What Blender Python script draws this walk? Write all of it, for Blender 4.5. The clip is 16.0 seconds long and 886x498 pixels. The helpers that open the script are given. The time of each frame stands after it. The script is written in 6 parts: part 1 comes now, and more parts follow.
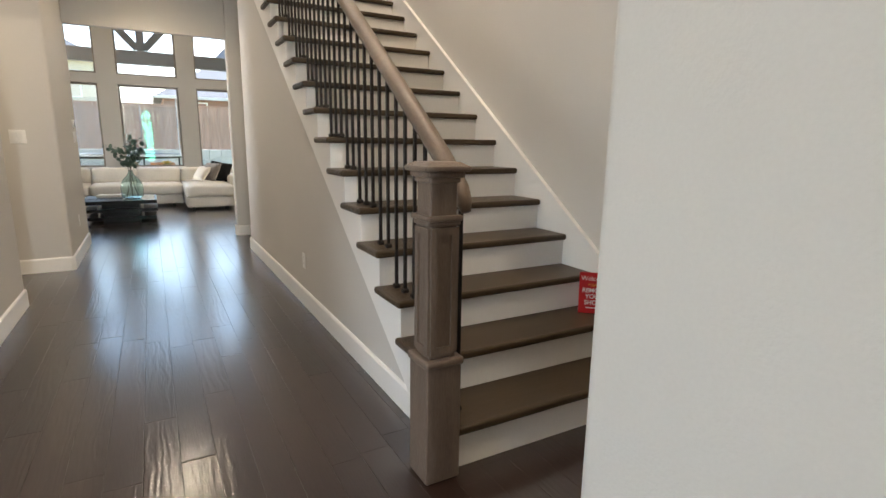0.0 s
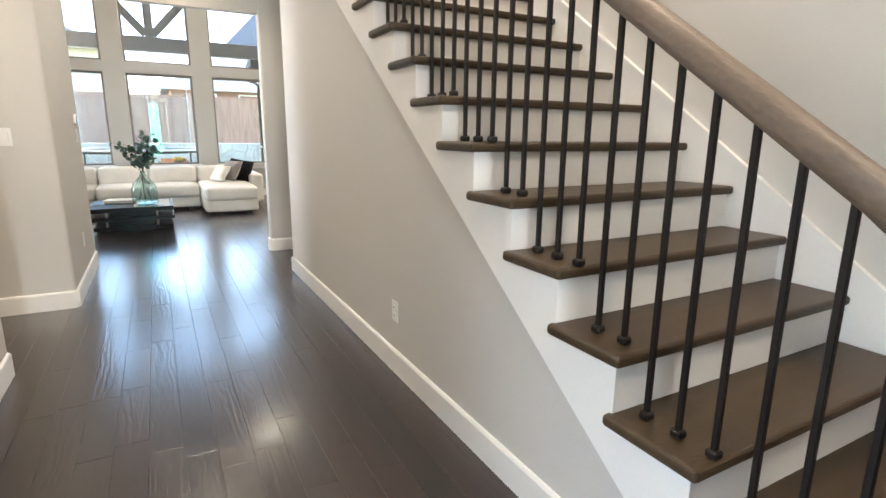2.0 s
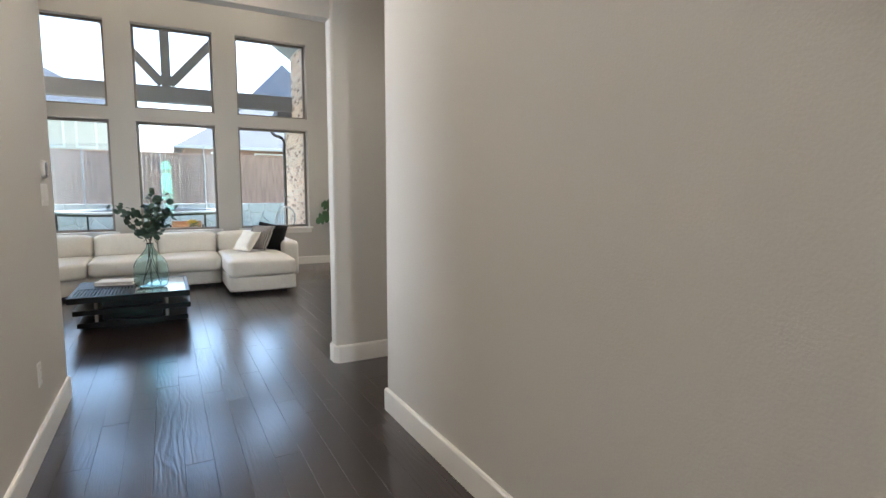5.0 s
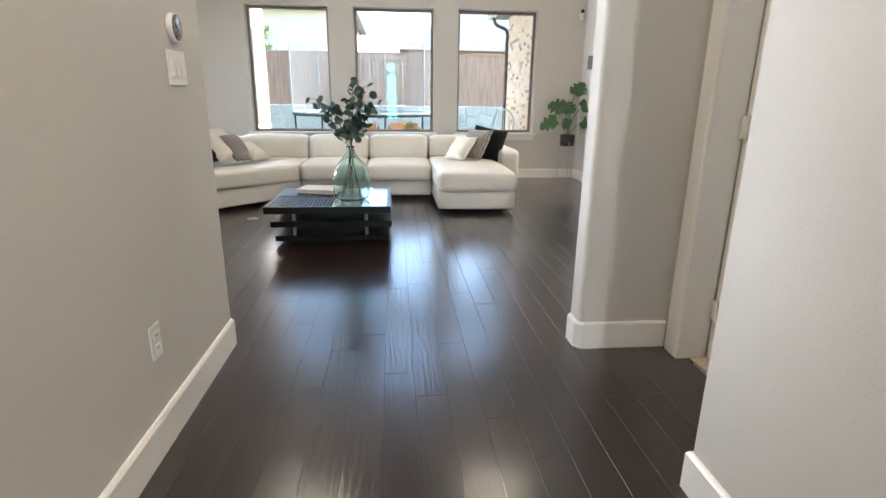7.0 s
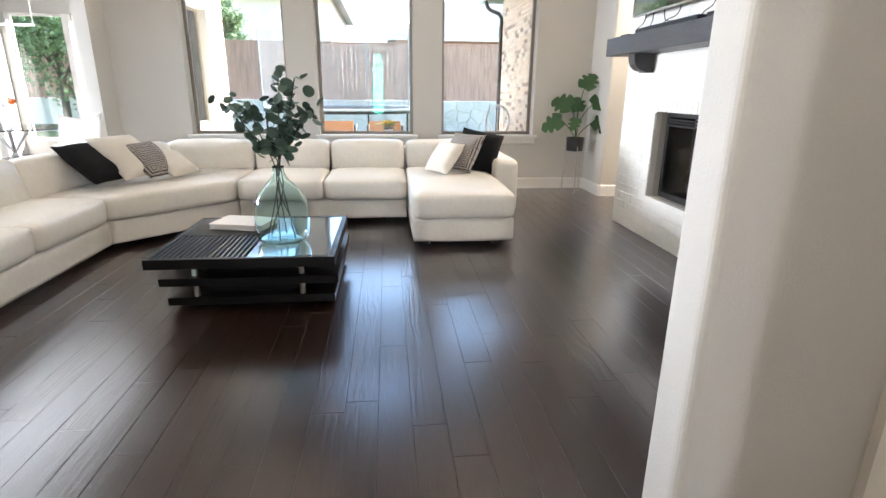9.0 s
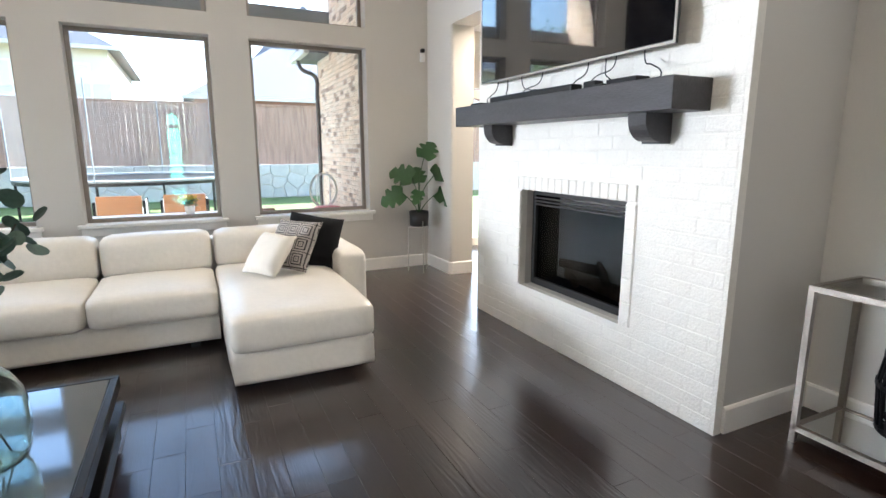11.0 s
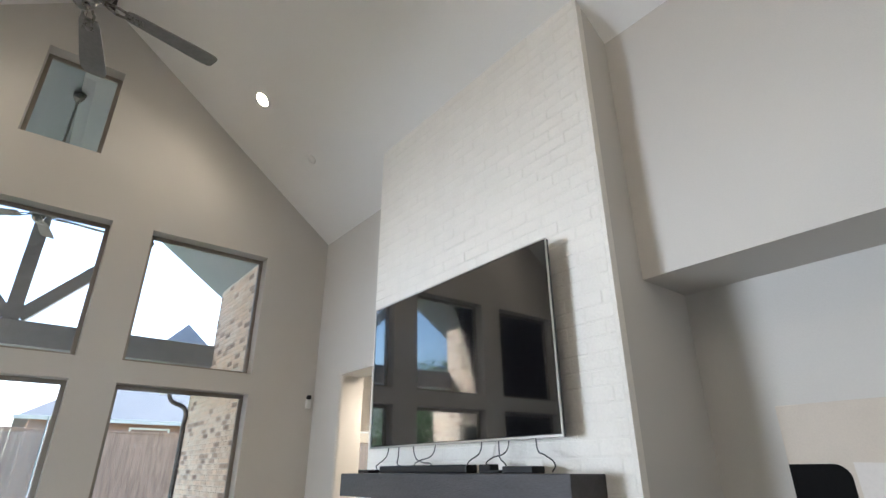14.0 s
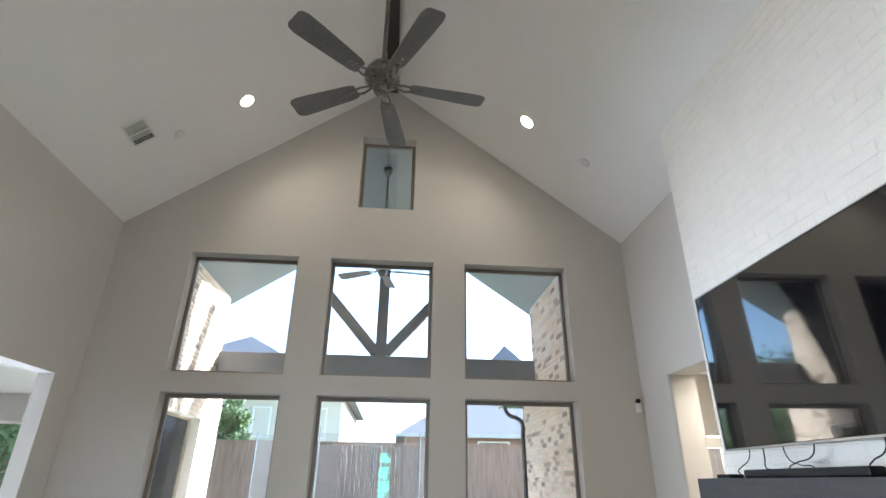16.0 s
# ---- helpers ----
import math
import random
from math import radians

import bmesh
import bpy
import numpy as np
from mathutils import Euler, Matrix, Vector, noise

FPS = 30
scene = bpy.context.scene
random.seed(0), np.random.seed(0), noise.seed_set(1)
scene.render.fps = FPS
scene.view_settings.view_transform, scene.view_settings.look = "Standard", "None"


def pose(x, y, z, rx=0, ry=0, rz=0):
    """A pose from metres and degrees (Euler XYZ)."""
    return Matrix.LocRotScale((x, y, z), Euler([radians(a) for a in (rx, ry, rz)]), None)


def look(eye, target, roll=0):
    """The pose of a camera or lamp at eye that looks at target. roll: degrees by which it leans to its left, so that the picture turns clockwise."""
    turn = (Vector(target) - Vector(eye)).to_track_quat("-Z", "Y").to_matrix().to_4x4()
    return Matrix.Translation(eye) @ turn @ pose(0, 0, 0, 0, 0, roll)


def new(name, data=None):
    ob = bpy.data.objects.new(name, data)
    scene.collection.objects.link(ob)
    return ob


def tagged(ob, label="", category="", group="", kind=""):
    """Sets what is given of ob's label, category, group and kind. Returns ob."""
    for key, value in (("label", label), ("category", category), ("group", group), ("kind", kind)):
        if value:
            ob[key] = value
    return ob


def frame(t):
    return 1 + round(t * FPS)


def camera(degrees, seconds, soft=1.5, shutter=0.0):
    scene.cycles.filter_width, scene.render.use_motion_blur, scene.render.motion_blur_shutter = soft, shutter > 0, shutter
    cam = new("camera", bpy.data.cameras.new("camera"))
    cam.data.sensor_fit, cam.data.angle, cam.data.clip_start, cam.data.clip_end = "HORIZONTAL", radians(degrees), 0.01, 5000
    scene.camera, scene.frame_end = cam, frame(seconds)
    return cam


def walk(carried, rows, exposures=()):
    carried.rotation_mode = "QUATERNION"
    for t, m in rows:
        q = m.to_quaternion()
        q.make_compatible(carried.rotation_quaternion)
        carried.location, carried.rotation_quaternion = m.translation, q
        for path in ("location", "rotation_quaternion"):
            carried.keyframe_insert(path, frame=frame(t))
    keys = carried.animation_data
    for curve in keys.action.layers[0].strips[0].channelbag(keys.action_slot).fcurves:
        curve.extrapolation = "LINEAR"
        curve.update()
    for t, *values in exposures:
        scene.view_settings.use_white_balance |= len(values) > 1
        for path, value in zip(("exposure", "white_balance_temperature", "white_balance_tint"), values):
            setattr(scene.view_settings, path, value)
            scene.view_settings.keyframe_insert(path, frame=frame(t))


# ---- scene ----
cam = camera(81.0, 16.0)
EXPOSE = [(0, 2.5, 6450, 12), (0.6, 2.55, 6900, 13), (1.5, 3.0, 6050, 11), (2.5, 3.1, 6000, 10), (3, 3.1, 5950, 10), (5.5, 2.45, 5850, 11), (6.5, 2.75, 5950, 11), (7.5, 3.05, 5950, 12), (8, 3.08, 5950, 12), (9, 3.05, 5950, 13), (11.5, 2.65, 5850, 12), (12.5, 2.25, 5850, 12), (14, 2.28, 5750, 11), (16, 2.32, 5600, 10)]
PATH = [
    (0, (0.085, 0.299, 1.228), (1.039, 2.011, 0.831), 0.8),
    (0.5, (0.039, 0.642, 1.231), (0.907, 2.387, 0.784), 0.8),
    (1, (-0.007, 0.983, 1.251), (0.851, 2.73, 0.792), 0.6),
    (1.5, (-0.023, 1.304, 1.274), (0.851, 3.046, 0.822), 0.7),
    (2, (-0.024, 1.679, 1.286), (0.911, 3.393, 0.855), 0.6),
    (2.5, (-0.042, 2.035, 1.279), (0.965, 3.716, 0.879), 0.8),
    (3, (-0.025, 2.372, 1.292), (1.076, 3.998, 0.912), 0.8),
    (3.2, (-0.011, 2.514, 1.314), (1.13, 4.115, 0.943), 0.6),
    (5.3, (-0.064, 4.089, 1.231), (0.749, 5.905, 1.034), 0.6),
    (5.5, (-0.045, 4.225, 1.19), (0.615, 6.1, 0.97), 0.7),
    (6, (0.01, 4.607, 1.142), (0.474, 6.522, 0.799), 0.8),
    (6.5, (0.078, 4.972, 1.15), (0.357, 6.889, 0.652), 0.7),
    (7, (0.145, 5.343, 1.153), (0.324, 7.255, 0.593), 0.7),
    (7.5, (0.17, 5.734, 1.166), (0.321, 7.643, 0.586), 0.8),
    (8, (0.185, 6.097, 1.17), (0.329, 8.005, 0.587), 0.8),
    (8.5, (0.261, 6.427, 1.161), (0.42, 8.333, 0.578), 0.7),
    (9, (0.398, 6.676, 1.177), (0.601, 8.578, 0.594), 0.6),
    (9.2, (0.455, 6.768, 1.191), (0.757, 8.659, 0.615), 0.6),
    (11.3, (0.46, 7.788, 1.364), (1.375, 9.545, 1.089), 0.1),
    (11.5, (0.492, 7.803, 1.411), (1.45, 9.549, 1.234), 0.2),
    (12, (0.493, 7.815, 1.524), (1.558, 9.494, 1.738), 0.2),
    (12.5, (0.482, 7.79, 1.583), (1.627, 9.345, 2.104), 0.1),
    (13, (0.485, 7.784, 1.606), (1.66, 9.247, 2.297), -0.1),
    (13.5, (0.466, 7.806, 1.612), (1.654, 9.217, 2.385), -0.0),
    (14, (0.432, 7.818, 1.62), (1.571, 9.258, 2.412), -0.0),
    (14.5, (0.401, 7.821, 1.627), (1.319, 9.407, 2.429), 0.2),
    (15, (0.354, 7.812, 1.642), (0.94, 9.547, 2.447), 0.3),
    (15.5, (0.35, 7.833, 1.616), (0.64, 9.636, 2.433), 0.7),
    (16, (0.368, 7.867, 1.578), (0.522, 9.685, 2.397), 0.7),
]
walk(cam, [(t, look(eye, target, roll)) for t, eye, target, roll in PATH], EXPOSE)

# ---- world, sun and lamps ----
SUN_AZ, SUN_EL = 58.0, 33.0      # degrees from +y towards +x, and above the horizon
sky_world = bpy.data.worlds.new("sky")
sky_world.use_nodes = True
scene.world = sky_world
wn = sky_world.node_tree
sky = wn.nodes.new("ShaderNodeTexSky")
sky.sky_type, sky.sun_disc = "NISHITA", False
sky.sun_elevation, sky.sun_rotation = radians(SUN_EL), radians(SUN_AZ)
sky.air_density, sky.dust_density = 1.0, 1.5
wn.links.new(sky.outputs[0], wn.nodes["Background"].inputs[0])
wn.nodes["Background"].inputs[1].default_value = 0.15

sun_data = bpy.data.lights.new("sun", "SUN")
sun_data.energy, sun_data.angle, sun_data.color = 5.0, radians(0.55), (1.0, 0.95, 0.87)
to_sun = Vector((math.sin(radians(SUN_AZ)) * math.cos(radians(SUN_EL)), math.cos(radians(SUN_AZ)) * math.cos(radians(SUN_EL)), math.sin(radians(SUN_EL))))
sun = new("sun", sun_data)
sun.matrix_world = look(to_sun * 60, (0, 0, 0))


# ---- materials ----
def mat(name, color, rough=0.5, metal=0.0, var=0.08, scale=3.0, fine=60.0, bump=0.02, spec=0.5, coat=0.0, stretch=(1, 1, 1), rand=0.0, coat_rough=0.1):
    """Principled surface with stains at a large scale, grain at a fine one, and relief."""
    m = bpy.data.materials.new(name)
    m.use_nodes = True
    nt = m.node_tree
    b = nt.nodes["Principled BSDF"]
    b.inputs["Metallic"].default_value = metal
    b.inputs["Specular IOR Level"].default_value = spec
    b.inputs["Coat Weight"].default_value = coat
    b.inputs["Coat Roughness"].default_value = coat_rough
    geo = nt.nodes.new("ShaderNodeNewGeometry")
    mp = nt.nodes.new("ShaderNodeVectorMath")
    mp.operation = "MULTIPLY"
    mp.inputs[1].default_value = stretch
    nt.links.new(geo.outputs["Position"], mp.inputs[0])
    info = nt.nodes.new("ShaderNodeObjectInfo")
    add = nt.nodes.new("ShaderNodeVectorMath")
    add.operation = "MULTIPLY_ADD"
    comb = nt.nodes.new("ShaderNodeCombineXYZ")
    for k in range(3):
        nt.links.new(info.outputs["Random"], comb.inputs[k])
    add.inputs[1].default_value = (37.0, 53.0, 29.0) if rand else (0, 0, 0)
    nt.links.new(comb.outputs[0], add.inputs[0])
    nt.links.new(mp.outputs[0], add.inputs[2])
    big, small = nt.nodes.new("ShaderNodeTexNoise"), nt.nodes.new("ShaderNodeTexNoise")
    big.inputs["Scale"].default_value, small.inputs["Scale"].default_value = scale, fine
    big.inputs["Detail"].default_value, small.inputs["Detail"].default_value = 4, 3
    for n in (big, small):
        nt.links.new(add.outputs[0], n.inputs["Vector"])
    both = nt.nodes.new("ShaderNodeMath")
    both.operation = "ADD"
    nt.links.new(big.outputs["Fac"], both.inputs[0])
    nt.links.new(small.outputs["Fac"], both.inputs[1])
    tot = nt.nodes.new("ShaderNodeMath")
    tot.operation = "MULTIPLY_ADD"
    nt.links.new(info.outputs["Random"], tot.inputs[0])
    tot.inputs[1].default_value = rand
    nt.links.new(both.outputs[0], tot.inputs[2])
    ramp = nt.nodes.new("ShaderNodeMapRange")
    ramp.inputs[1].default_value, ramp.inputs[2].default_value = 0.6, 1.4 + rand
    nt.links.new(tot.outputs[0], ramp.inputs[0])
    mix = nt.nodes.new("ShaderNodeMix")
    mix.data_type = "RGBA"
    mix.inputs[6].default_value = (*[max(0, c * (1 - var)) for c in color], 1)
    mix.inputs[7].default_value = (*[min(1, c * (1 + var)) for c in color], 1)
    nt.links.new(ramp.outputs[0], mix.inputs[0])
    nt.links.new(mix.outputs[2], b.inputs["Base Color"])
    rr = nt.nodes.new("ShaderNodeMapRange")
    rr.inputs[3].default_value, rr.inputs[4].default_value = max(0.02, rough * 0.85), min(1, rough * 1.15)
    nt.links.new(small.outputs["Fac"], rr.inputs[0])
    nt.links.new(rr.outputs[0], b.inputs["Roughness"])
    if bump:
        bp = nt.nodes.new("ShaderNodeBump")
        bp.inputs["Strength"].default_value, bp.inputs["Distance"].default_value = min(1.0, bump * 10), 0.01
        nt.links.new(both.outputs[0], bp.inputs["Height"])
        nt.links.new(bp.outputs[0], b.inputs["Normal"])
    return m


def glass(name, tint=(1, 1, 1), rough=0.0, ior=1.45, see=1.0):
    m = bpy.data.materials.new(name)
    m.use_nodes = True
    b = m.node_tree.nodes["Principled BSDF"]
    b.inputs["Base Color"].default_value = (*tint, 1)
    b.inputs["Transmission Weight"].default_value = see
    b.inputs["Roughness"].default_value, b.inputs["IOR"].default_value = rough, ior
    return m


def pane_glass(name, tint=(0.95, 0.98, 0.97), gloss=0.09):
    """Thin window glass: mostly clear, with a mirror sheen."""
    m = bpy.data.materials.new(name)
    m.use_nodes = True
    nt = m.node_tree
    nt.nodes.remove(nt.nodes["Principled BSDF"])
    clear, shine, mx = nt.nodes.new("ShaderNodeBsdfTransparent"), nt.nodes.new("ShaderNodeBsdfGlossy"), nt.nodes.new("ShaderNodeMixShader")
    clear.inputs[0].default_value, shine.inputs["Roughness"].default_value = (*tint, 1), 0.0
    fr = nt.nodes.new("ShaderNodeFresnel")
    fr.inputs[0].default_value = 1.5
    nt.links.new(fr.outputs[0], mx.inputs[0])
    nt.links.new(clear.outputs[0], mx.inputs[1])
    nt.links.new(shine.outputs[0], mx.inputs[2])
    nt.links.new(mx.outputs[0], nt.nodes["Material Output"].inputs[0])
    return m


def glow(name, color, strength):
    m = bpy.data.materials.new(name)
    m.use_nodes = True
    b = m.node_tree.nodes["Principled BSDF"]
    b.inputs["Base Color"].default_value = (0.8, 0.8, 0.8, 1)
    b.inputs["Emission Color"].default_value, b.inputs["Emission Strength"].default_value = (*color, 1), strength
    return m


WALL = mat("wall_paint", (0.585, 0.56, 0.52), 0.65, var=0.03, scale=0.8, fine=140, bump=0.012, spec=0.3)
CEIL = mat("ceiling_paint", (0.88, 0.87, 0.84), 0.75, var=0.03, scale=0.8, fine=160, bump=0.02, spec=0.25)
TRIM = mat("white_trim", (0.82, 0.80, 0.76), 0.35, var=0.03, scale=2, fine=90, bump=0.004)
PLANK = mat("espresso_oak", (0.0165, 0.0072, 0.0048), 0.32, var=0.5, scale=2.2, fine=26, bump=0.006, stretch=(6, 0.5, 6), rand=0.8, spec=0.25, coat=1.0, coat_rough=0.17)
# cathedral grain: strongly bent bands along each board
nt = PLANK.node_tree
pb = nt.nodes["Principled BSDF"]
pb.inputs["Coat IOR"].default_value = 1.7
bump1 = next(n for n in nt.nodes if n.type == "BUMP")
src = bump1.inputs["Height"].links[0].from_node
geo = next(n for n in nt.nodes if n.type == "NEW_GEOMETRY")
inf = next(n for n in nt.nodes if n.type == "OBJECT_INFO")
sq = nt.nodes.new("ShaderNodeVectorMath")
sq.operation = "MULTIPLY_ADD"
sq.inputs[1].default_value = (1.0, 0.14, 1.0)
shift = nt.nodes.new("ShaderNodeVectorMath")
shift.operation = "SCALE"
shift.inputs[0].default_value = (13.0, 7.0, 3.0)
nt.links.new(inf.outputs["Random"], shift.inputs["Scale"])
nt.links.new(geo.outputs["Position"], sq.inputs[0])
nt.links.new(shift.outputs[0], sq.inputs[2])
wave = nt.nodes.new("ShaderNodeTexWave")
wave.wave_type, wave.bands_direction = "BANDS", "X"
for key, value in (("Scale", 9.0), ("Distortion", 16.0), ("Detail", 3.0), ("Detail Scale", 1.3)):
    wave.inputs[key].default_value = value
nt.links.new(sq.outputs[0], wave.inputs["Vector"])
bump2 = nt.nodes.new("ShaderNodeBump")
bump2.inputs["Strength"].default_value, bump2.inputs["Distance"].default_value = 0.15, 0.004
# the grain comes and goes from board to board
patch = nt.nodes.new("ShaderNodeTexNoise")
patch.inputs["Scale"].default_value, patch.inputs["Detail"].default_value = 2.6, 2.0
nt.links.new(sq.outputs[0], patch.inputs["Vector"])
keep = nt.nodes.new("ShaderNodeMapRange")
keep.inputs[1].default_value, keep.inputs[2].default_value = 0.46, 0.62
nt.links.new(patch.outputs["Fac"], keep.inputs[0])
relief = nt.nodes.new("ShaderNodeMath")
relief.operation = "MULTIPLY"
nt.links.new(wave.outputs["Fac"], relief.inputs[0])
nt.links.new(keep.outputs[0], relief.inputs[1])
nt.links.new(relief.outputs[0], bump2.inputs["Height"])
nt.links.new(bump1.outputs[0], bump2.inputs["Normal"])
nt.links.new(bump2.outputs[0], pb.inputs["Normal"])
nt.links.new(bump2.outputs[0], pb.inputs["Coat Normal"])
SUBFLOOR = mat("joint", (0.008, 0.006, 0.005), 0.6, var=0.2)
TREAD = mat("stained_oak_tread", (0.054, 0.035, 0.018), 0.4, spec=0.35, var=0.5, scale=3, fine=40, bump=0.02, stretch=(1, 8, 8), rand=0.3)
NEWEL = mat("taupe_oak", (0.140, 0.102, 0.076), 0.42, var=0.3, scale=3, fine=40, bump=0.025, stretch=(7, 7, 0.8))
RAIL = mat("taupe_rail", (0.165, 0.120, 0.086), 0.38, var=0.25, scale=3, fine=40, bump=0.02, stretch=(7, 0.8, 1.5))
IRON = mat("dark_iron", (0.022, 0.018, 0.016), 0.45, 0.6, var=0.2, fine=120, bump=0.01)
WBRICK = mat("white_painted_brick", (0.80, 0.77, 0.71), 0.55, var=0.06, scale=7, fine=70, bump=0.06, rand=0.15)
WMORTAR = mat("white_painted_mortar", (0.79, 0.76, 0.70), 0.7, var=0.06, scale=9, fine=90, bump=0.06)
BRONZE = mat("bronze_window_frame", (0.27, 0.235, 0.20), 0.4, 0.3, var=0.12, fine=90, bump=0.004)
TAN = mat("tan_window_frame", (0.45, 0.37, 0.27), 0.5, var=0.08, bump=0.004)
PANE = pane_glass("window_glass")
TILE = mat("beige_tile", (0.55, 0.45, 0.34), 0.35, var=0.12, scale=5, fine=40, bump=0.01)
BRICK = mat("tan_brick", (0.74, 0.62, 0.52), 0.8, var=0.15, scale=9, fine=60, bump=0.08, rand=0.3)
MORTAR = mat("brick_mortar", (0.66, 0.61, 0.54), 0.9, var=0.12, scale=8, fine=90, bump=0.06)
# most bricks pale, about a fifth of them burnt dark
nt = BRICK.node_tree
pb = nt.nodes["Principled BSDF"]
geo = next(n for n in nt.nodes if n.type == "NEW_GEOMETRY")
inf = next(n for n in nt.nodes if n.type == "OBJECT_INFO")
total = nt.nodes.new("ShaderNodeMath")
total.operation = "ADD"
nt.links.new(geo.outputs["Random Per Island"], total.inputs[0])
nt.links.new(inf.outputs["Random"], total.inputs[1])
lot = nt.nodes.new("ShaderNodeMath")
lot.operation = "FRACT"
nt.links.new(total.outputs[0], lot.inputs[0])
tone = nt.nodes.new("ShaderNodeValToRGB")
tone.color_ramp.interpolation = "CONSTANT"
tone.color_ramp.elements[0].color = (1.0, 1.0, 1.0, 1)
tone.color_ramp.elements[1].position, tone.color_ramp.elements[1].color = 0.84, (0.58, 0.51, 0.48, 1)
for at, c in ((0.3, (1.0, 0.93, 0.87, 1)), (0.6, (0.90, 0.85, 0.80, 1)), (0.94, (0.42, 0.36, 0.34, 1))):
    tone.color_ramp.elements.new(at).color = c
nt.links.new(lot.outputs[0], tone.inputs[0])
blend = nt.nodes.new("ShaderNodeMix")
blend.data_type, blend.blend_type = "RGBA", "MULTIPLY"
blend.inputs[0].default_value = 1.0
nt.links.new(pb.inputs["Base Color"].links[0].from_socket, blend.inputs[6])
nt.links.new(tone.outputs[0], blend.inputs[7])
nt.links.new(blend.outputs[2], pb.inputs["Base Color"])
DARKWOOD = mat("dark_stained_timber", (0.035, 0.030, 0.028), 0.5, var=0.3, scale=3, fine=50, bump=0.03, stretch=(6, 0.8, 6))
# dark truss timber, its colour lightened to bluish grey for the veil over the glass
TRUSS = mat("hazed_dark_timber", (0.20, 0.205, 0.22), 0.6, var=0.3, scale=3, fine=50, bump=0.03, stretch=(6, 0.8, 6))
SOFFIT = mat("grey_soffit", (0.27, 0.29, 0.30), 0.7, var=0.06, scale=2, fine=60, bump=0.01)
FENCE = mat("weathered_fence_wood", (0.42, 0.25, 0.185), 0.8, var=0.45, scale=2.5, fine=30, bump=0.06, stretch=(7, 7, 0.7))
STONE = mat("pale_limestone", (0.56, 0.54, 0.50), 0.85, var=0.25, scale=6, fine=50, bump=0.08, rand=0.5)
CONCRETE = mat("concrete", (0.70, 0.68, 0.64), 0.85, var=0.12, scale=2, fine=60, bump=0.04)
LAWN = mat("lawn", (0.11, 0.17, 0.045), 0.9, var=0.4, scale=1.5, fine=40, bump=0.1)
BLACKMETAL = mat("black_metal", (0.012, 0.012, 0.013), 0.35, 0.5, var=0.15, fine=90, bump=0.004)
PLASTIC = mat("white_plastic", (0.80, 0.79, 0.76), 0.35, var=0.02, bump=0.0)


# ---- building tools ----
def part(name, bm, material, parent=None, label="", smooth=False):
    me = bpy.data.meshes.new(name)
    bm.normal_update()
    bm.to_mesh(me)
    bm.free()
    me.materials.append(material)
    if smooth:
        for p in me.polygons:
            p.use_smooth = True
    ob = new(name, me)
    ob.parent = parent
    if label:
        ob["label"] = label
    return ob


def thing(name, place, label, category, group="", rz=0.0):
    e = new(name)
    e.empty_display_size = 0.1
    e.matrix_basis = pose(*place, 0, 0, rz)
    return tagged(e, label, category, group)


def structure(ob, label="", category=""):
    return tagged(ob, label, category, "", "structure")


def box(bm, x0, x1, y0, y1, z0, z1, bev=0.0, seg=1):
    b2 = bmesh.new()
    bmesh.ops.create_cube(b2, size=1)
    for v in b2.verts:
        v.co = Vector(((x0 + x1) / 2 + v.co.x * (x1 - x0), (y0 + y1) / 2 + v.co.y * (y1 - y0), (z0 + z1) / 2 + v.co.z * (z1 - z0)))
    if bev:
        bmesh.ops.bevel(b2, geom=list(b2.edges), offset=bev, segments=seg, profile=0.5, affect="EDGES")
    return merge(bm, b2)


def merge(bm, b2, m=None):
    if m is not None:
        bmesh.ops.transform(b2, matrix=m, verts=b2.verts)
    vs = {v: bm.verts.new(v.co) for v in b2.verts}
    for f in b2.faces:
        bm.faces.new([vs[v] for v in f.verts])
    b2.free()
    return bm


def bx(*a, **k):
    return box(bmesh.new(), *a, **k)


def prism(bm, pts, axis, lo, hi):
    """Polygon pts extruded along an axis from lo to hi; pts hold the two other coordinates in order."""
    def co(p, h):
        return {"x": (h, p[0], p[1]), "y": (p[0], h, p[1]), "z": (p[0], p[1], h)}[axis]
    a, b = [bm.verts.new(co(p, lo)) for p in pts], [bm.verts.new(co(p, hi)) for p in pts]
    n = len(pts)
    made = [bm.faces.new(a), bm.faces.new(b[::-1])]
    for k in range(n):
        made.append(bm.faces.new((a[k], b[k], b[(k + 1) % n], a[(k + 1) % n])))
    bmesh.ops.recalc_face_normals(bm, faces=made)
    return bm


def rounded(pts, radii, seg=5):
    """Footprint with rounded corners."""
    out = []
    n = len(pts)
    for k, (p, r) in enumerate(zip(pts, radii)):
        p = Vector(p)
        if not r:
            out.append(tuple(p))
            continue
        a, b = (Vector(pts[k - 1]) - p).normalized(), (Vector(pts[(k + 1) % n]) - p).normalized()
        c = p + (a + b) * r
        s, e = p + a * r - c, p + b * r - c
        for i in range(seg + 1):
            w = i / seg
            d = (s * math.cos(w * math.pi / 2) + e * math.sin(w * math.pi / 2))
            out.append(tuple(c + d))
    return out


def rod(bm, a, b, r, n=8, r2=None):
    a, b = Vector(a), Vector(b)
    b2 = bmesh.new()
    bmesh.ops.create_cone(b2, cap_ends=True, segments=n, radius1=r, radius2=r if r2 is None else r2, depth=(b - a).length)
    m = Matrix.Translation((a + b) / 2) @ (b - a).to_track_quat("Z", "Y").to_matrix().to_4x4()
    return merge(bm, b2, m)


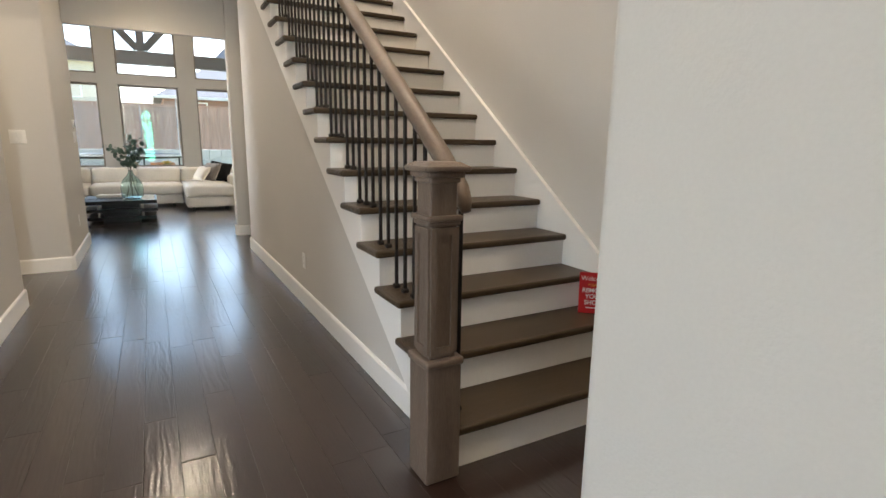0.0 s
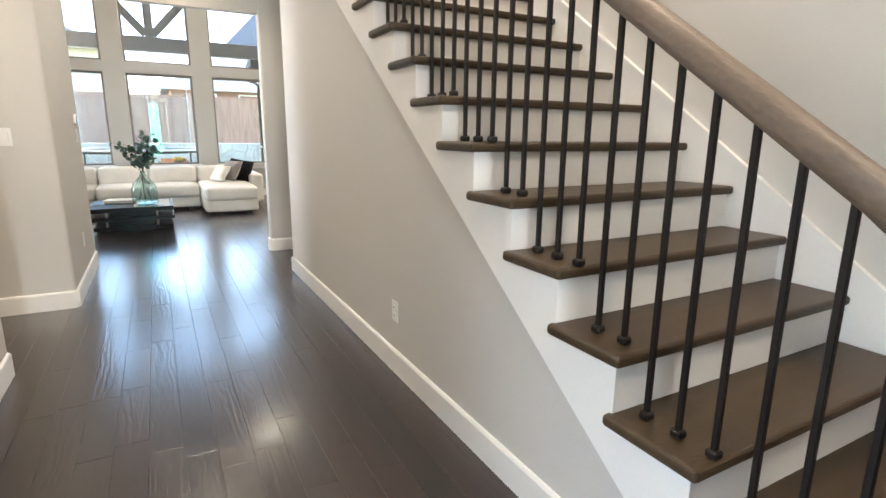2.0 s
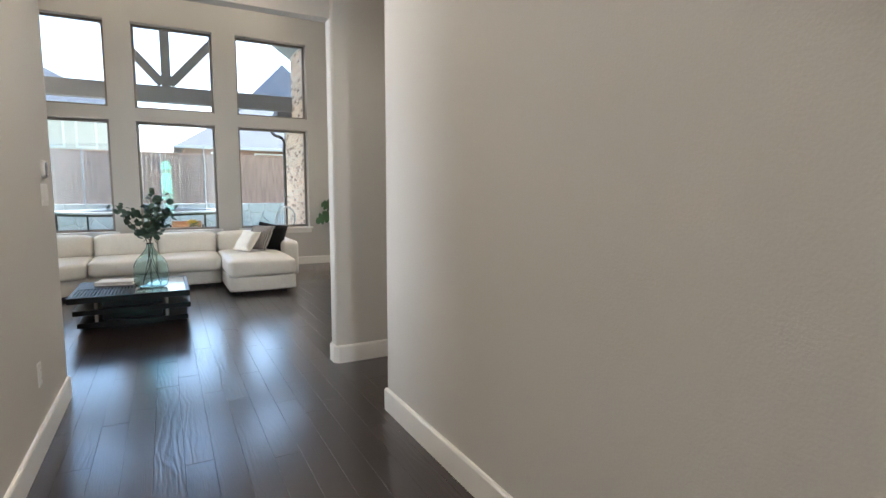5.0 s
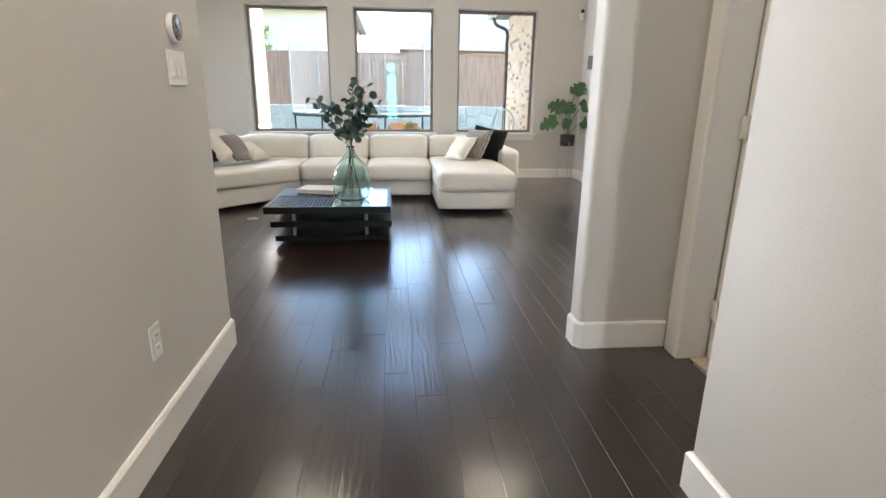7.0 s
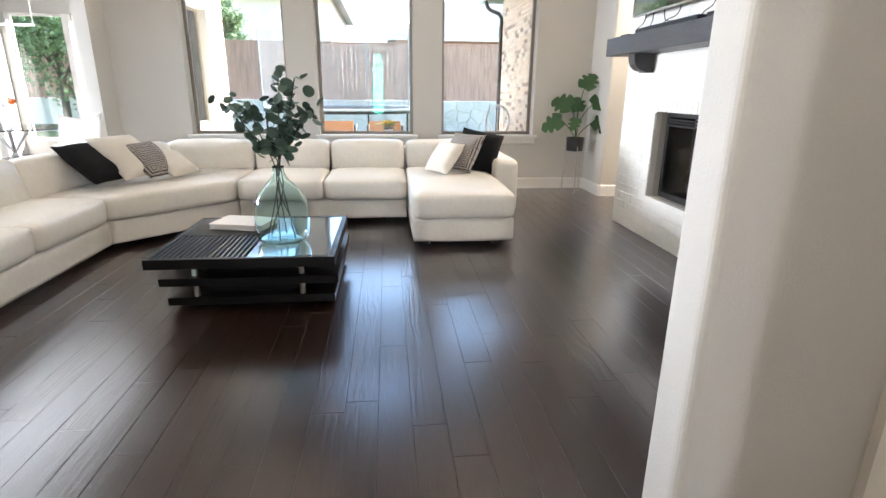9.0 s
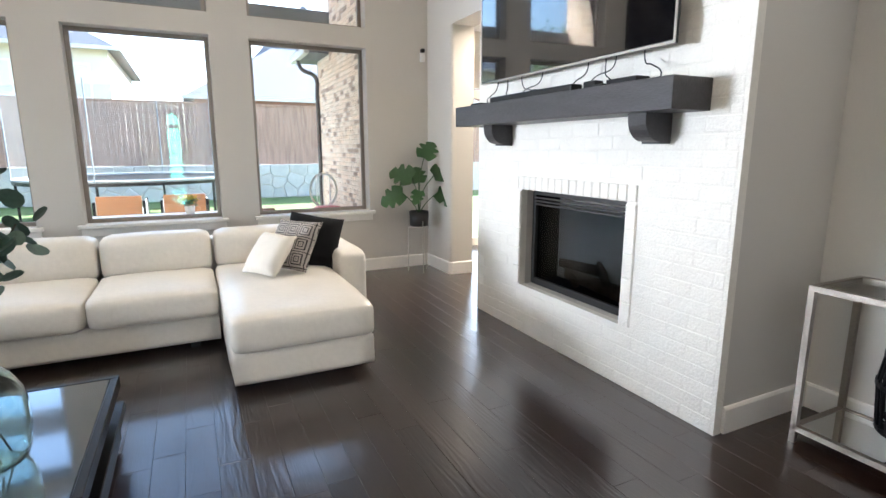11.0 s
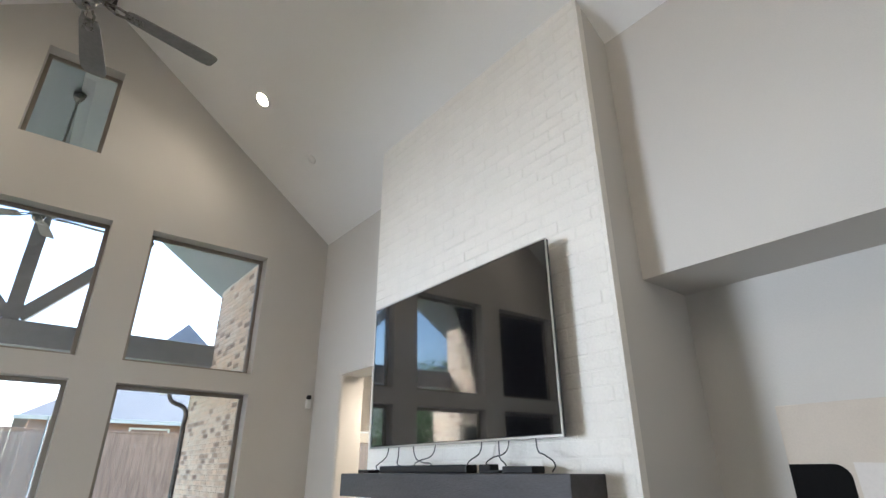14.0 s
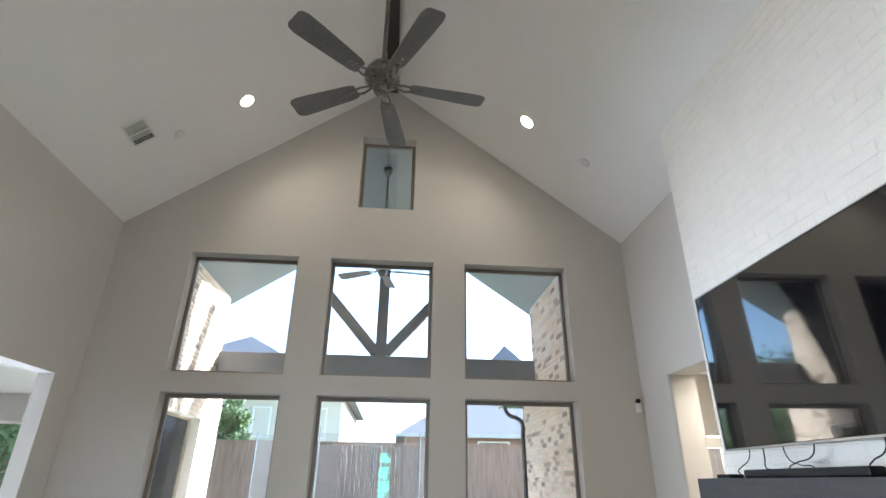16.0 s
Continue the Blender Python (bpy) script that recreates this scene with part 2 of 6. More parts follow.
def lathe(bm, prof, n=24, at=(0, 0, 0), caps=True):
    rings = []
    for r, z in prof:
        rings.append([bm.verts.new((at[0] + r * math.cos(2 * math.pi * k / n), at[1] + r * math.sin(2 * math.pi * k / n), at[2] + z)) for k in range(n)])
    for a, b in zip(rings, rings[1:]):
        for k in range(n):
            bm.faces.new((a[k], a[(k + 1) % n], b[(k + 1) % n], b[k]))
    if caps:
        bm.faces.new(rings[0][::-1])
        bm.faces.new(rings[-1])
    return bm


def soft(bm, c, size, r, puff=(0, 0, 0), n=7, m=None, wob=0.004):
    """A rounded, slightly swollen cushion round c."""
    b2 = bmesh.new()
    bmesh.ops.create_cube(b2, size=2)
    bmesh.ops.subdivide_edges(b2, edges=list(b2.edges), cuts=n, use_grid_fill=True)
    h = Vector(size) / 2
    for v in b2.verts:
        u = v.co.copy()
        # crowd the rows to the edges so that the rounding is smooth
        p = Vector([math.copysign(abs(q) ** 0.75, q) * hh for q, hh in zip(u, h)])
        q = Vector([max(-hh + r, min(hh - r, pp)) for pp, hh in zip(p, h)])
        d = p - q
        co = q + d.normalized() * r if d.length > 1e-6 else p
        f = [(1 - (co[(k + 1) % 3] / h[(k + 1) % 3]) ** 2) * (1 - (co[(k + 2) % 3] / h[(k + 2) % 3]) ** 2) for k in range(3)]
        for k in range(3):
            co[k] += puff[k] * max(0, f[k]) * (co[k] / h[k])
        w = noise.noise_vector((co + Vector(c)) * 5.0)
        v.co = co + w * wob
    return merge(bm, b2, (m or Matrix()) @ Matrix.Translation(c) if m is None else Matrix.Translation(c) @ m)


def tube(name, pts, r, material, parent, label=""):
    cu = bpy.data.curves.new(name, "CURVE")
    cu.dimensions, cu.bevel_depth, cu.bevel_resolution, cu.resolution_u = "3D", r, 2, 6
    sp = cu.splines.new("BEZIER")
    sp.bezier_points.add(len(pts) - 1)
    for q, p in zip(sp.bezier_points, pts):
        q.co, q.handle_left_type, q.handle_right_type = p, "AUTO", "AUTO"
    cu.materials.append(material)
    ob = new(name, cu)
    ob.parent = parent
    if label:
        ob["label"] = label
    return ob


# ---- plan ----
X_HALL_R, X_HALL_L, X_NEAR_L = 1.03, -0.645, -0.82
Y_WIN, X_W, X_E = 13.10, -2.62, 2.87
EAVE, RIDGE_X, RIDGE_Z = 4.11, 0.15, 6.15
DOOR_H = 2.465
H_TOP = 5.5
RISE, RUN, NOSE1, STEPS = 0.18, 0.25, 1.815, 17
X_TREAD, X_STAIR_R = 0.985, 2.20
WIN_X = ((-1.85, -0.74), (-0.40, 0.71), (1.05, 2.18))
WIN_LO, WIN_HI = (0.66, 2.33), (2.52, 3.77)
SMALL = (-0.165, 0.47, 4.405, 5.37)
CH_X, CH_Y0, CH_Y1 = 2.54, 9.16, 11.38


def roof_z(x):
    return RIDGE_Z - (RIDGE_Z - EAVE) * (abs(x - RIDGE_X) / (X_E - RIDGE_X))


# window wall, with its seven openings and the gable
bm = bmesh.new()
T0, T1 = Y_WIN, Y_WIN + 0.18
xs = [X_W - 0.2] + [v for w in WIN_X for v in w] + [X_E + 0.2]
for k in range(0, 8, 2):
    box(bm, xs[k], xs[k + 1], T0, T1, -0.3, EAVE)
for a, b in WIN_X:
    box(bm, a, b, T0, T1, -0.3, WIN_LO[0])
    box(bm, a, b, T0, T1, WIN_LO[1], WIN_HI[0])
    box(bm, a, b, T0, T1, WIN_HI[1], EAVE)
sx0, sx1, sz0, sz1 = SMALL
prism(bm, [(X_W - 0.2, EAVE), (sx0, EAVE), (sx0, roof_z(sx0) + 0.1), (X_W - 0.2, EAVE + 0.05)], "y", T0, T1)
prism(bm, [(sx1, EAVE), (X_E + 0.2, EAVE), (X_E + 0.2, EAVE + 0.05), (sx1, roof_z(sx1) + 0.1)], "y", T0, T1)
box(bm, sx0, sx1, T0, T1, EAVE, sz0)
prism(bm, [(sx0, sz1), (sx1, sz1), (sx1, roof_z(sx1) + 0.1), (RIDGE_X, RIDGE_Z + 0.1), (sx0, roof_z(sx0) + 0.1)], "y", T0, T1)
structure(part("wall_north", bm, WALL), "pale greige painted gable wall with tall windows", "wall")

# east wall: doorway beside the chimney, niche on its other side
bm = bmesh.new()
prism(bm, rounded([(X_E, 12.53), (X_E + 0.26, 12.53), (X_E + 0.26, 13.1), (X_E, 13.1)], (0.025, 0.0, 0, 0)), "z", 0, 2.51)
box(bm, X_E, X_E + 0.26, 11.30, 13.1, 2.51, 4.2)
box(bm, X_E, X_E + 0.26, CH_Y0 + 0.1, 11.38, 0, 4.2)
box(bm, X_E - 0.05, X_E + 0.55, 7.62, CH_Y0 + 0.1, 2.54, 4.2)
box(bm, 3.24, 3.37, 7.62, CH_Y0 + 0.1, 0, 2.54)
structure(part("wall_east", bm, WALL), "pale greige wall with a doorway and a niche", "wall")

# west wall with the wide opening to the breakfast room
bm = bmesh.new()
box(bm, X_W - 0.14, X_W, 12.75, Y_WIN, 0, 2.41)
box(bm, X_W - 0.14, X_W, 6.2, 8.6, 0, 2.41)
box(bm, X_W - 0.14, X_W, 6.2, Y_WIN, 2.41, 4.2)
structure(part("wall_west", bm, WALL), "pale greige wall with a wide cased opening", "wall")

# block between hall and great room, with rounded corners, and its header
bm = bmesh.new()
prism(bm, rounded([(X_W, 6.21), (X_HALL_L, 6.21), (X_HALL_L, 7.72), (X_W, 7.72)], (0, 0.025, 0.025, 0)), "z", 0, H_TOP + 0.6)
structure(part("wall_hall_left", bm, WALL), "greige hall wall with rounded corners", "wall")
bm = bmesh.new()
prism(bm, rounded([(1.005, 7.55), (1.445, 7.55), (1.445, 7.685), (1.005, 7.685)], (0.025, 0, 0, 0.025)), "z", 0, H_TOP + 0.6)
box(bm, 1.445, 3.4, 7.56, 7.685, 0, H_TOP + 0.6)
structure(part("wall_great_south", bm, WALL), "greige wall end with rounded corners beside a door", "wall")
structure(part("wall_header", bx(X_HALL_L, 1.005, 7.565, 7.67, DOOR_H, H_TOP + 0.6), WALL), "greige header over the hall opening", "wall")

# hall, near side
bm = prism(bmesh.new(), rounded([(-1.0, 2.3), (X_NEAR_L, 2.3), (X_NEAR_L, 5.05), (-1.0, 5.05)], (0, 0.02, 0.025, 0)), "z", 0, H_TOP)
box(bm, -1.0, X_NEAR_L, -2.7, 0.3, 0, H_TOP)
box(bm, -1.0, X_NEAR_L, 0.3, 2.28, DOOR_H, H_TOP)
structure(part("wall_hall_near", bm, WALL), "greige hall wall with a wide opening", "wall")
# study across the hall, whose window lights the foot of the stairs
bm = bmesh.new()
box(bm, -3.7, -1.0, -0.4, -0.3, 0, 2.75)
box(bm, -3.7, -1.0, 2.9, 3.0, 0, 2.75)
box(bm, -3.8, -3.7, -0.4, 0.3, 0, 2.75)
box(bm, -3.8, -3.7, 2.3, 3.0, 0, 2.75)
box(bm, -3.8, -3.7, 0.3, 2.3, 2.25, 2.75)
box(bm, -3.8, -3.7, 0.3, 2.3, 0, 0.7)
structure(part("wall_study", bm, WALL), "greige study wall with a window", "wall")
structure(part("ceiling_study", bx(-3.8, -1.0, -0.4, 3.0, 2.75, 2.85), CEIL), "white ceiling", "ceiling")
structure(part("wall_side_hall", bx(-2.3, -2.2, 4.9, 6.3, 0, 2.75), WALL), "greige wall of a side passage", "wall")
structure(part("wall_side_hall_south", bx(-2.3, -1.0, 4.9, 5.0, 0, 2.75), WALL), "greige wall of a side passage", "wall")
structure(part("wall_entry_right", prism(bmesh.new(), rounded([(0.70, -2.7), (0.82, -2.7), (0.82, 0.90), (0.70, 0.90)], (0, 0, 0.02, 0.02)), "z", 0, H_TOP), WALL), "pale painted wall end by the entry", "wall")
structure(part("wall_foyer_north", prism(bmesh.new(), rounded([(X_STAIR_R, 1.90), (4.3, 1.90), (4.3, 2.02), (X_STAIR_R + 0.12, 2.02), (X_STAIR_R + 0.12, 6.6), (X_STAIR_R, 6.6)], (0.02, 0, 0, 0, 0, 0)), "z", 0, H_TOP), WALL), "warm beige stair wall", "wall")
structure(part("wall_foyer_east", bx(4.2, 4.3, -2.7, 1.9, 0, H_TOP), WALL), "warm beige wall", "wall")
bm = bmesh.new()
box(bm, -1.0, -0.52, -2.82, -2.7, 0, H_TOP)
box(bm, 0.60, 4.3, -2.82, -2.7, 0, H_TOP)
box(bm, -0.52, 0.60, -2.82, -2.7, 2.75, H_TOP)
structure(part("wall_entry", bm, WALL), "entry wall with the front door", "wall")
bm = bmesh.new()
box(bm, -1.0, 4.3, -2.82, 5.85, H_TOP, H_TOP + 0.1)
structure(part("ceiling_foyer", bm, CEIL), "white ceiling over the stair hall", "ceiling")
bm = bmesh.new()
box(bm, -2.3, X_E, 5.85, 7.56, 2.95, 3.06)
box(bm, -2.3, -0.82, 4.9, 5.85, 2.75, 2.95)
structure(part("ceiling_hall", bm, CEIL), "white hall ceiling", "ceiling")
structure(part("wall_upper_landing", bx(-1.0, X_STAIR_R + 0.12, 6.6, 6.7, 3.06, H_TOP), WALL), "greige wall above the hall", "wall")
structure(part("wall_upper_left", bx(-1.0, -0.9, 5.13, 6.6, 3.06, H_TOP), WALL), "greige wall above the hall", "wall")

# vaulted ceiling with a dark ridge board
bm = bmesh.new()
for a, b in ((X_W - 0.1, RIDGE_X), (RIDGE_X, X_E + 0.6)):
    prism(bm, [(a, roof_z(a)), (b, roof_z(b)), (b, roof_z(b) + 0.12), (a, roof_z(a) + 0.12)], "y", 7.5, Y_WIN)
structure(part("ceiling_vault", bm, CEIL), "off-white vaulted ceiling", "ceiling")

# room behind the alcove door
X_DW = 1.445
bm = bmesh.new()
box(bm, X_DW, X_DW + 0.12, 6.6, 6.70, 0, 2.95)
box(bm, X_DW, X_DW + 0.12, 7.43, 7.56, 0, 2.95)
box(bm, X_DW, X_DW + 0.12, 6.70, 7.43, 2.04, 2.95)
structure(part("wall_door_alcove", bm, WALL), "greige wall round a white door", "wall")
structure(part("wall_powder_east", bx(3.0, 3.1, 5.6, 7.56, 0, 2.95), WALL), "beige wall behind the door", "wall")
structure(part("wall_powder_south", bx(2.32, 3.1, 5.5, 5.6, 0, 2.95), WALL), "beige wall behind the door", "wall")
structure(part("floor_tile", bx(1.50, 3.0, 5.6, 7.56, -0.05, 0.004), TILE), "beige stone tile floor", "floor")

# breakfast room, which runs on beside the patio; WW is its window towards it
WW = (14.60, 16.28, 0.62, 2.40)
bm = bmesh.new()
box(bm, -6.3, -6.15, 8.0, 9.0, 0, 2.8)
box(bm, -6.3, -6.15, 13.9, 17.15, 0, 2.8)
box(bm, -6.3, -6.15, 9.0, 13.9, 2.3, 2.8)
box(bm, -6.3, -6.15, 9.0, 13.9, 0, 0.5)
box(bm, -6.15, -6.06, 17.0, 17.15, 0, 2.8)
box(bm, -6.06, -3.60, 17.0, 17.15, 2.38, 2.8)
box(bm, -6.06, -3.60, 17.0, 17.15, 0, 0.25)
box(bm, -3.60, -2.725, 17.0, 17.15, 0, 2.8)
box(bm, -6.3, X_W, 7.9, 8.0, 0, 2.8)
box(bm, -2.82, -2.725, 13.29, WW[0], 0, 2.8)
box(bm, -2.82, -2.725, WW[1], 17.0, 0, 2.8)
box(bm, -2.82, -2.725, WW[0], WW[1], WW[3], 2.8)
box(bm, -2.82, -2.725, WW[0], WW[1], 0, WW[2])
structure(part("wall_breakfast_room", bm, WALL), "pale wall of a sunlit breakfast room", "wall")
structure(part("ceiling_breakfast_room", bx(-6.3, X_W - 0.14, 7.9, 17.15, 2.8, 2.9), CEIL), "white ceiling", "ceiling")
structure(part("ceiling_breakfast_bay", bx(X_W - 0.14, -2.725, 13.29, 17.15, 2.8, 2.9), CEIL), "white ceiling", "ceiling")

# passage behind the east doorway
bm = bmesh.new()
box(bm, 4.6, 4.7, 10.4, 11.0, 0, 2.8)
box(bm, 4.6, 4.7, 11.9, 14.0, 0, 2.8)
box(bm, 4.6, 4.7, 11.0, 11.9, 2.05, 2.8)
box(bm, X_E + 0.26, 4.7, 10.4, 10.5, 0, 2.8)
box(bm, X_E + 0.26, 3.55, 13.9, 14.0, 0, 2.8)
box(bm, 4.25, 4.6, 13.9, 14.0, 0, 2.8)
box(bm, 3.55, 4.25, 13.9, 14.0, 2.1, 2.8)
box(bm, X_E + 0.1, X_E + 0.26, 13.28, 14.0, 0, 2.8)
structure(part("wall_passage", bm, WALL), "cream wall of a side passage", "wall")
structure(part("ceiling_passage", bx(X_E + 0.26, 4.7, 10.4, 14.0, 2.8, 2.9), CEIL), "white ceiling", "ceiling")

# chimney core; the painted bricks are laid on it at the end of the file
FB_Y0, FB_Y1, FB_Z0, FB_Z1 = 9.785, 10.77, 0.35, 1.035
bm = bmesh.new()
c0 = CH_X + 0.055
for y0, y1, z0, z1 in ((CH_Y0 + 0.004, FB_Y0, 0, 4.45), (FB_Y1, CH_Y1 - 0.01, 0, 4.45), (FB_Y0, FB_Y1, 0, FB_Z0), (FB_Y0, FB_Y1, FB_Z1, 4.45)):
    box(bm, c0, X_E + 0.01, y0, y1, z0, z1)
box(bm, X_E + 0.26, X_E + 0.3, FB_Y0 - 0.1, FB_Y1 + 0.1, 0.2, 1.2)
box(bm, X_E + 0.01, 3.24, CH_Y0 + 0.004, CH_Y0 + 0.12, 0, 2.54)
structure(part("wall_chimney", bm, WALL), "chimney breast faced with white painted brick", "wall")

# subfloor
bm = bmesh.new()
box(bm, -6.3, 4.7, -2.8, 13.29, -0.12, -0.012)
box(bm, -6.3, -2.73, 13.29, 17.15, -0.12, -0.012)
box(bm, X_E + 0.1, 4.7, 13.29, 14.1, -0.12, -0.012)
structure(part("floor_base", bm, SUBFLOOR), "dark floor base", "floor")

# baseboards
BB_H, BB_T = 0.132, 0.016


def baseboard(pts, h=BB_H):
    """Board along a run of wall points, standing out on the left of the run."""
    bm = bmesh.new()
    prof = [(0, 0), (BB_T, 0), (BB_T, h - 0.012), (BB_T - 0.006, h - 0.002), (BB_T - 0.012, h), (0, h)]
    n = len(pts)
    offs = []
    for k, p in enumerate(pts):
        ds = []
        if k > 0:
            ds.append((Vector(p) - Vector(pts[k - 1])).normalized())
        if k < n - 1:
            ds.append((Vector(pts[k + 1]) - Vector(p)).normalized())
        ns = [Vector((-d.y, d.x)) for d in ds]
        m = sum(ns, Vector((0, 0)))
        m = m / max(0.2, m.length_squared) * len(ns) if len(ns) > 1 else m
        if len(ns) > 1:
            m = (ns[0] + ns[1]) / (1 + ns[0].dot(ns[1]))
        offs.append(m)
    rings = [[bm.verts.new((p[0] + o.x * a, p[1] + o.y * a, z + 0.001)) for a, z in prof] for p, o in zip(pts, offs)]
    for a, b in zip(rings, rings[1:]):
        for k in range(len(prof)):
            bm.faces.new((a[k], a[(k + 1) % len(prof)], b[(k + 1) % len(prof)], b[k]))
    bm.faces.new(rings[0])
    bm.faces.new(rings[-1][::-1])
    bmesh.ops.recalc_face_normals(bm, faces=bm.faces)
    return structure(part("baseboard", bm, TRIM), "white painted baseboard", "baseboard")


baseboard([(X_HALL_R, 1.942), (X_HALL_R, 6.6), (X_DW, 6.6)])
baseboard([(X_DW - 0.01, 7.55), (1.03, 7.55), (1.005, 7.575), (1.005, 7.66), (1.03, 7.685), (X_E + 0.35, 7.685)])
baseboard([(X_W, 7.72), (X_HALL_L - 0.025, 7.72), (X_HALL_L, 7.695), (X_HALL_L, 6.235), (X_HALL_L - 0.025, 6.21), (-2.2, 6.21)])
baseboard([(-2.2, 6.1), (-2.2, 5.0), (-1.0, 5.0), (-1.0, 5.05), (X_NEAR_L - 0.025, 5.05), (X_NEAR_L, 5.025), (X_NEAR_L, 2.31)])
baseboard([(X_NEAR_L, 0.29), (X_NEAR_L, -2.7)])
baseboard([(X_E + 0.26, 12.53), (X_E + 0.025, 12.53), (X_E, 12.555), (X_E, Y_WIN), (X_W, Y_WIN), (X_W, 12.75), (X_W - 0.14, 12.75)])
baseboard([(3.24, 7.705), (3.24, CH_Y0 + 0.004), (c0 + 0.005, CH_Y0 + 0.004)])
baseboard([(0.70, -2.7), (0.70, 0.9), (0.82, 0.9), (0.82, -2.7)][::-1])
baseboard([(4.2, -2.7), (4.2, 1.9), (X_STAIR_R + 0.01, 1.9)])

# ---- staircase ----
stair = thing("staircase", (0, 0, 0), "staircase with dark stained oak treads and white risers", "staircase")
tread_me = None
for k in range(1, STEPS + 1):
    y0, z1 = NOSE1 + (k - 1) * RUN, k * RISE
    if tread_me is None:
        bm = bmesh.new()
        box(bm, X_TREAD, X_STAIR_R - 0.02, 0, RUN + 0.045, -0.036, 0, 0.013, 3)
        tr = part("tread", bm, TREAD, stair, "dark stained oak tread with rounded nosing")
        tread_me = tr.data
        rm = bmesh.new()
        box(rm, X_HALL_R - 0.004, X_STAIR_R - 0.021, 0.028, 0.046, -RISE, -0.036)
        ri = part("riser", rm, TRIM, stair, "white painted riser")
        riser_me = ri.data
    else:
        tr, ri = new("tread", tread_me), new("riser", riser_me)
        tr.parent = ri.parent = stair
        tr["label"], ri["label"] = "dark stained oak tread with rounded nosing", "white painted riser"
    tr.location = ri.location = (0, y0, z1)
# open side: sawtooth skirt standing proud of the wall, and the wall under it
top = []
for k in range(2, STEPS + 1):
    yk, zk = NOSE1 + (k - 1) * RUN + 0.028, k * RISE - 0.036
    top += [(yk, zk - RISE), (yk, zk)]
line = lambda y: 0.45 + 0.72 * (y - 2.71)
pts = [(2.095, 0.145), (2.17, line(2.17)), (5.82, line(5.82)), (5.82, STEPS * RISE - 0.036)] + top[::-1]
part("side_panel", bx(X_HALL_R - 0.006, X_HALL_R + 0.03, 1.862, 2.093, 0.003, 0.1425), TRIM, stair, "white painted end of the bottom step")
part("skirt_board", prism(bmesh.new(), pts, "x", X_HALL_R - 0.019, X_HALL_R + 0.03), TRIM, stair, "white stepped skirt board")
bm = bmesh.new()
prism(bm, [(2.095, 0), (6.6, 0), (6.6, 3.06), (5.82, 3.06), (5.82, line(5.82) + 0.2), (2.095, line(2.095) + 0.08)], "x", X_HALL_R, X_HALL_R + 0.12)
box(bm, X_HALL_R + 0.12, X_DW, 6.5, 6.6, 0, 3.06)
structure(part("wall_under_stair", bm, WALL), "greige wall below the stairs", "wall")
bm = bmesh.new()
sl = lambda y: 0.35 + 0.72 * (y - 1.91)
prism(bm, [(1.885, 0.0), (1.885, 0.345), (5.9, sl(5.9)), (5.9, sl(5.9) - 0.55), (2.4, 0)], "x", X_STAIR_R - 0.022, X_STAIR_R - 0.001)
prism(bm, [(1.86, 0.345), (1.86, 0.37), (1.92, 0.37), (5.9, sl(5.9) + 0.022), (5.9, sl(5.9)), (1.92, 0.345)], "x", X_STAIR_R - 0.03, X_STAIR_R - 0.0015)
part("wall_skirt", bm, TRIM, stair, "white skirt board along the wall")
structure(part("floor_landing", bx(X_HALL_R, X_STAIR_R, 5.82, 6.6, 2.96, 3.055), TREAD), "upper landing", "floor")

railing = thing("stair_railing", (0, 0, 0), "oak handrail on thin dark iron balusters with a square newel post", "railing")
NX, NY = 0.930, 1.862
bm = bmesh.new()
box(bm, NX - 0.070, NX + 0.070, NY - 0.070, NY + 0.070, 0.002, 0.46, 0.004, 1)
newel = part("newel_post", bm, NEWEL, railing, "taupe stained square newel post")
part("base_cap", bx(NX - 0.078, NX + 0.078, NY - 0.078, NY + 0.078, 0.452, 0.482, 0.01, 2), NEWEL, newel)
bm = bmesh.new()
s = 0.051
box(bm, NX - s, NX + s, NY - s, NY + s, 0.48, 1.13, 0.003, 1)
part("shaft", bm, NEWEL, newel)
for a in range(4):
    b2 = bmesh.new()
    for u0, u1, z0, z1 in ((-s, -s + 0.022, 0.525, 0.925), (s - 0.022, s, 0.525, 0.925), (-s, s, 0.50, 0.525), (-s, s, 0.925, 0.95)):
        box(b2, u0, u1, -s - 0.009, -s - 0.0005, z0, z1)
    part("panel_moulding", merge(bmesh.new(), b2, Matrix.Translation((NX, NY, 0)) @ pose(0, 0, 0, 0, 0, 90 * a)), NEWEL, newel)
for z0, z1, w in ((0.955, 0.975, 0.062), (0.972, 0.992, 0.069), (1.10, 1.12, 0.060), (1.118, 1.14, 0.071), (1.138, 1.158, 0.086)):
    part("moulding", bx(NX - w, NX + w, NY - w, NY + w, z0, z1, 0.007, 2), NEWEL, newel)
bm = bmesh.new()
w = 0.079
prism(bm, [(-w, -w), (w, -w), (w, w), (-w, w)], "z", 0, 0.012)
for v in bm.verts:
    if v.co.z > 0.006:
        v.co.x *= 0.72
        v.co.y *= 0.72
bmesh.ops.translate(bm, verts=bm.verts, vec=(NX, NY, 1.158))
part("cap", bm, NEWEL, newel)
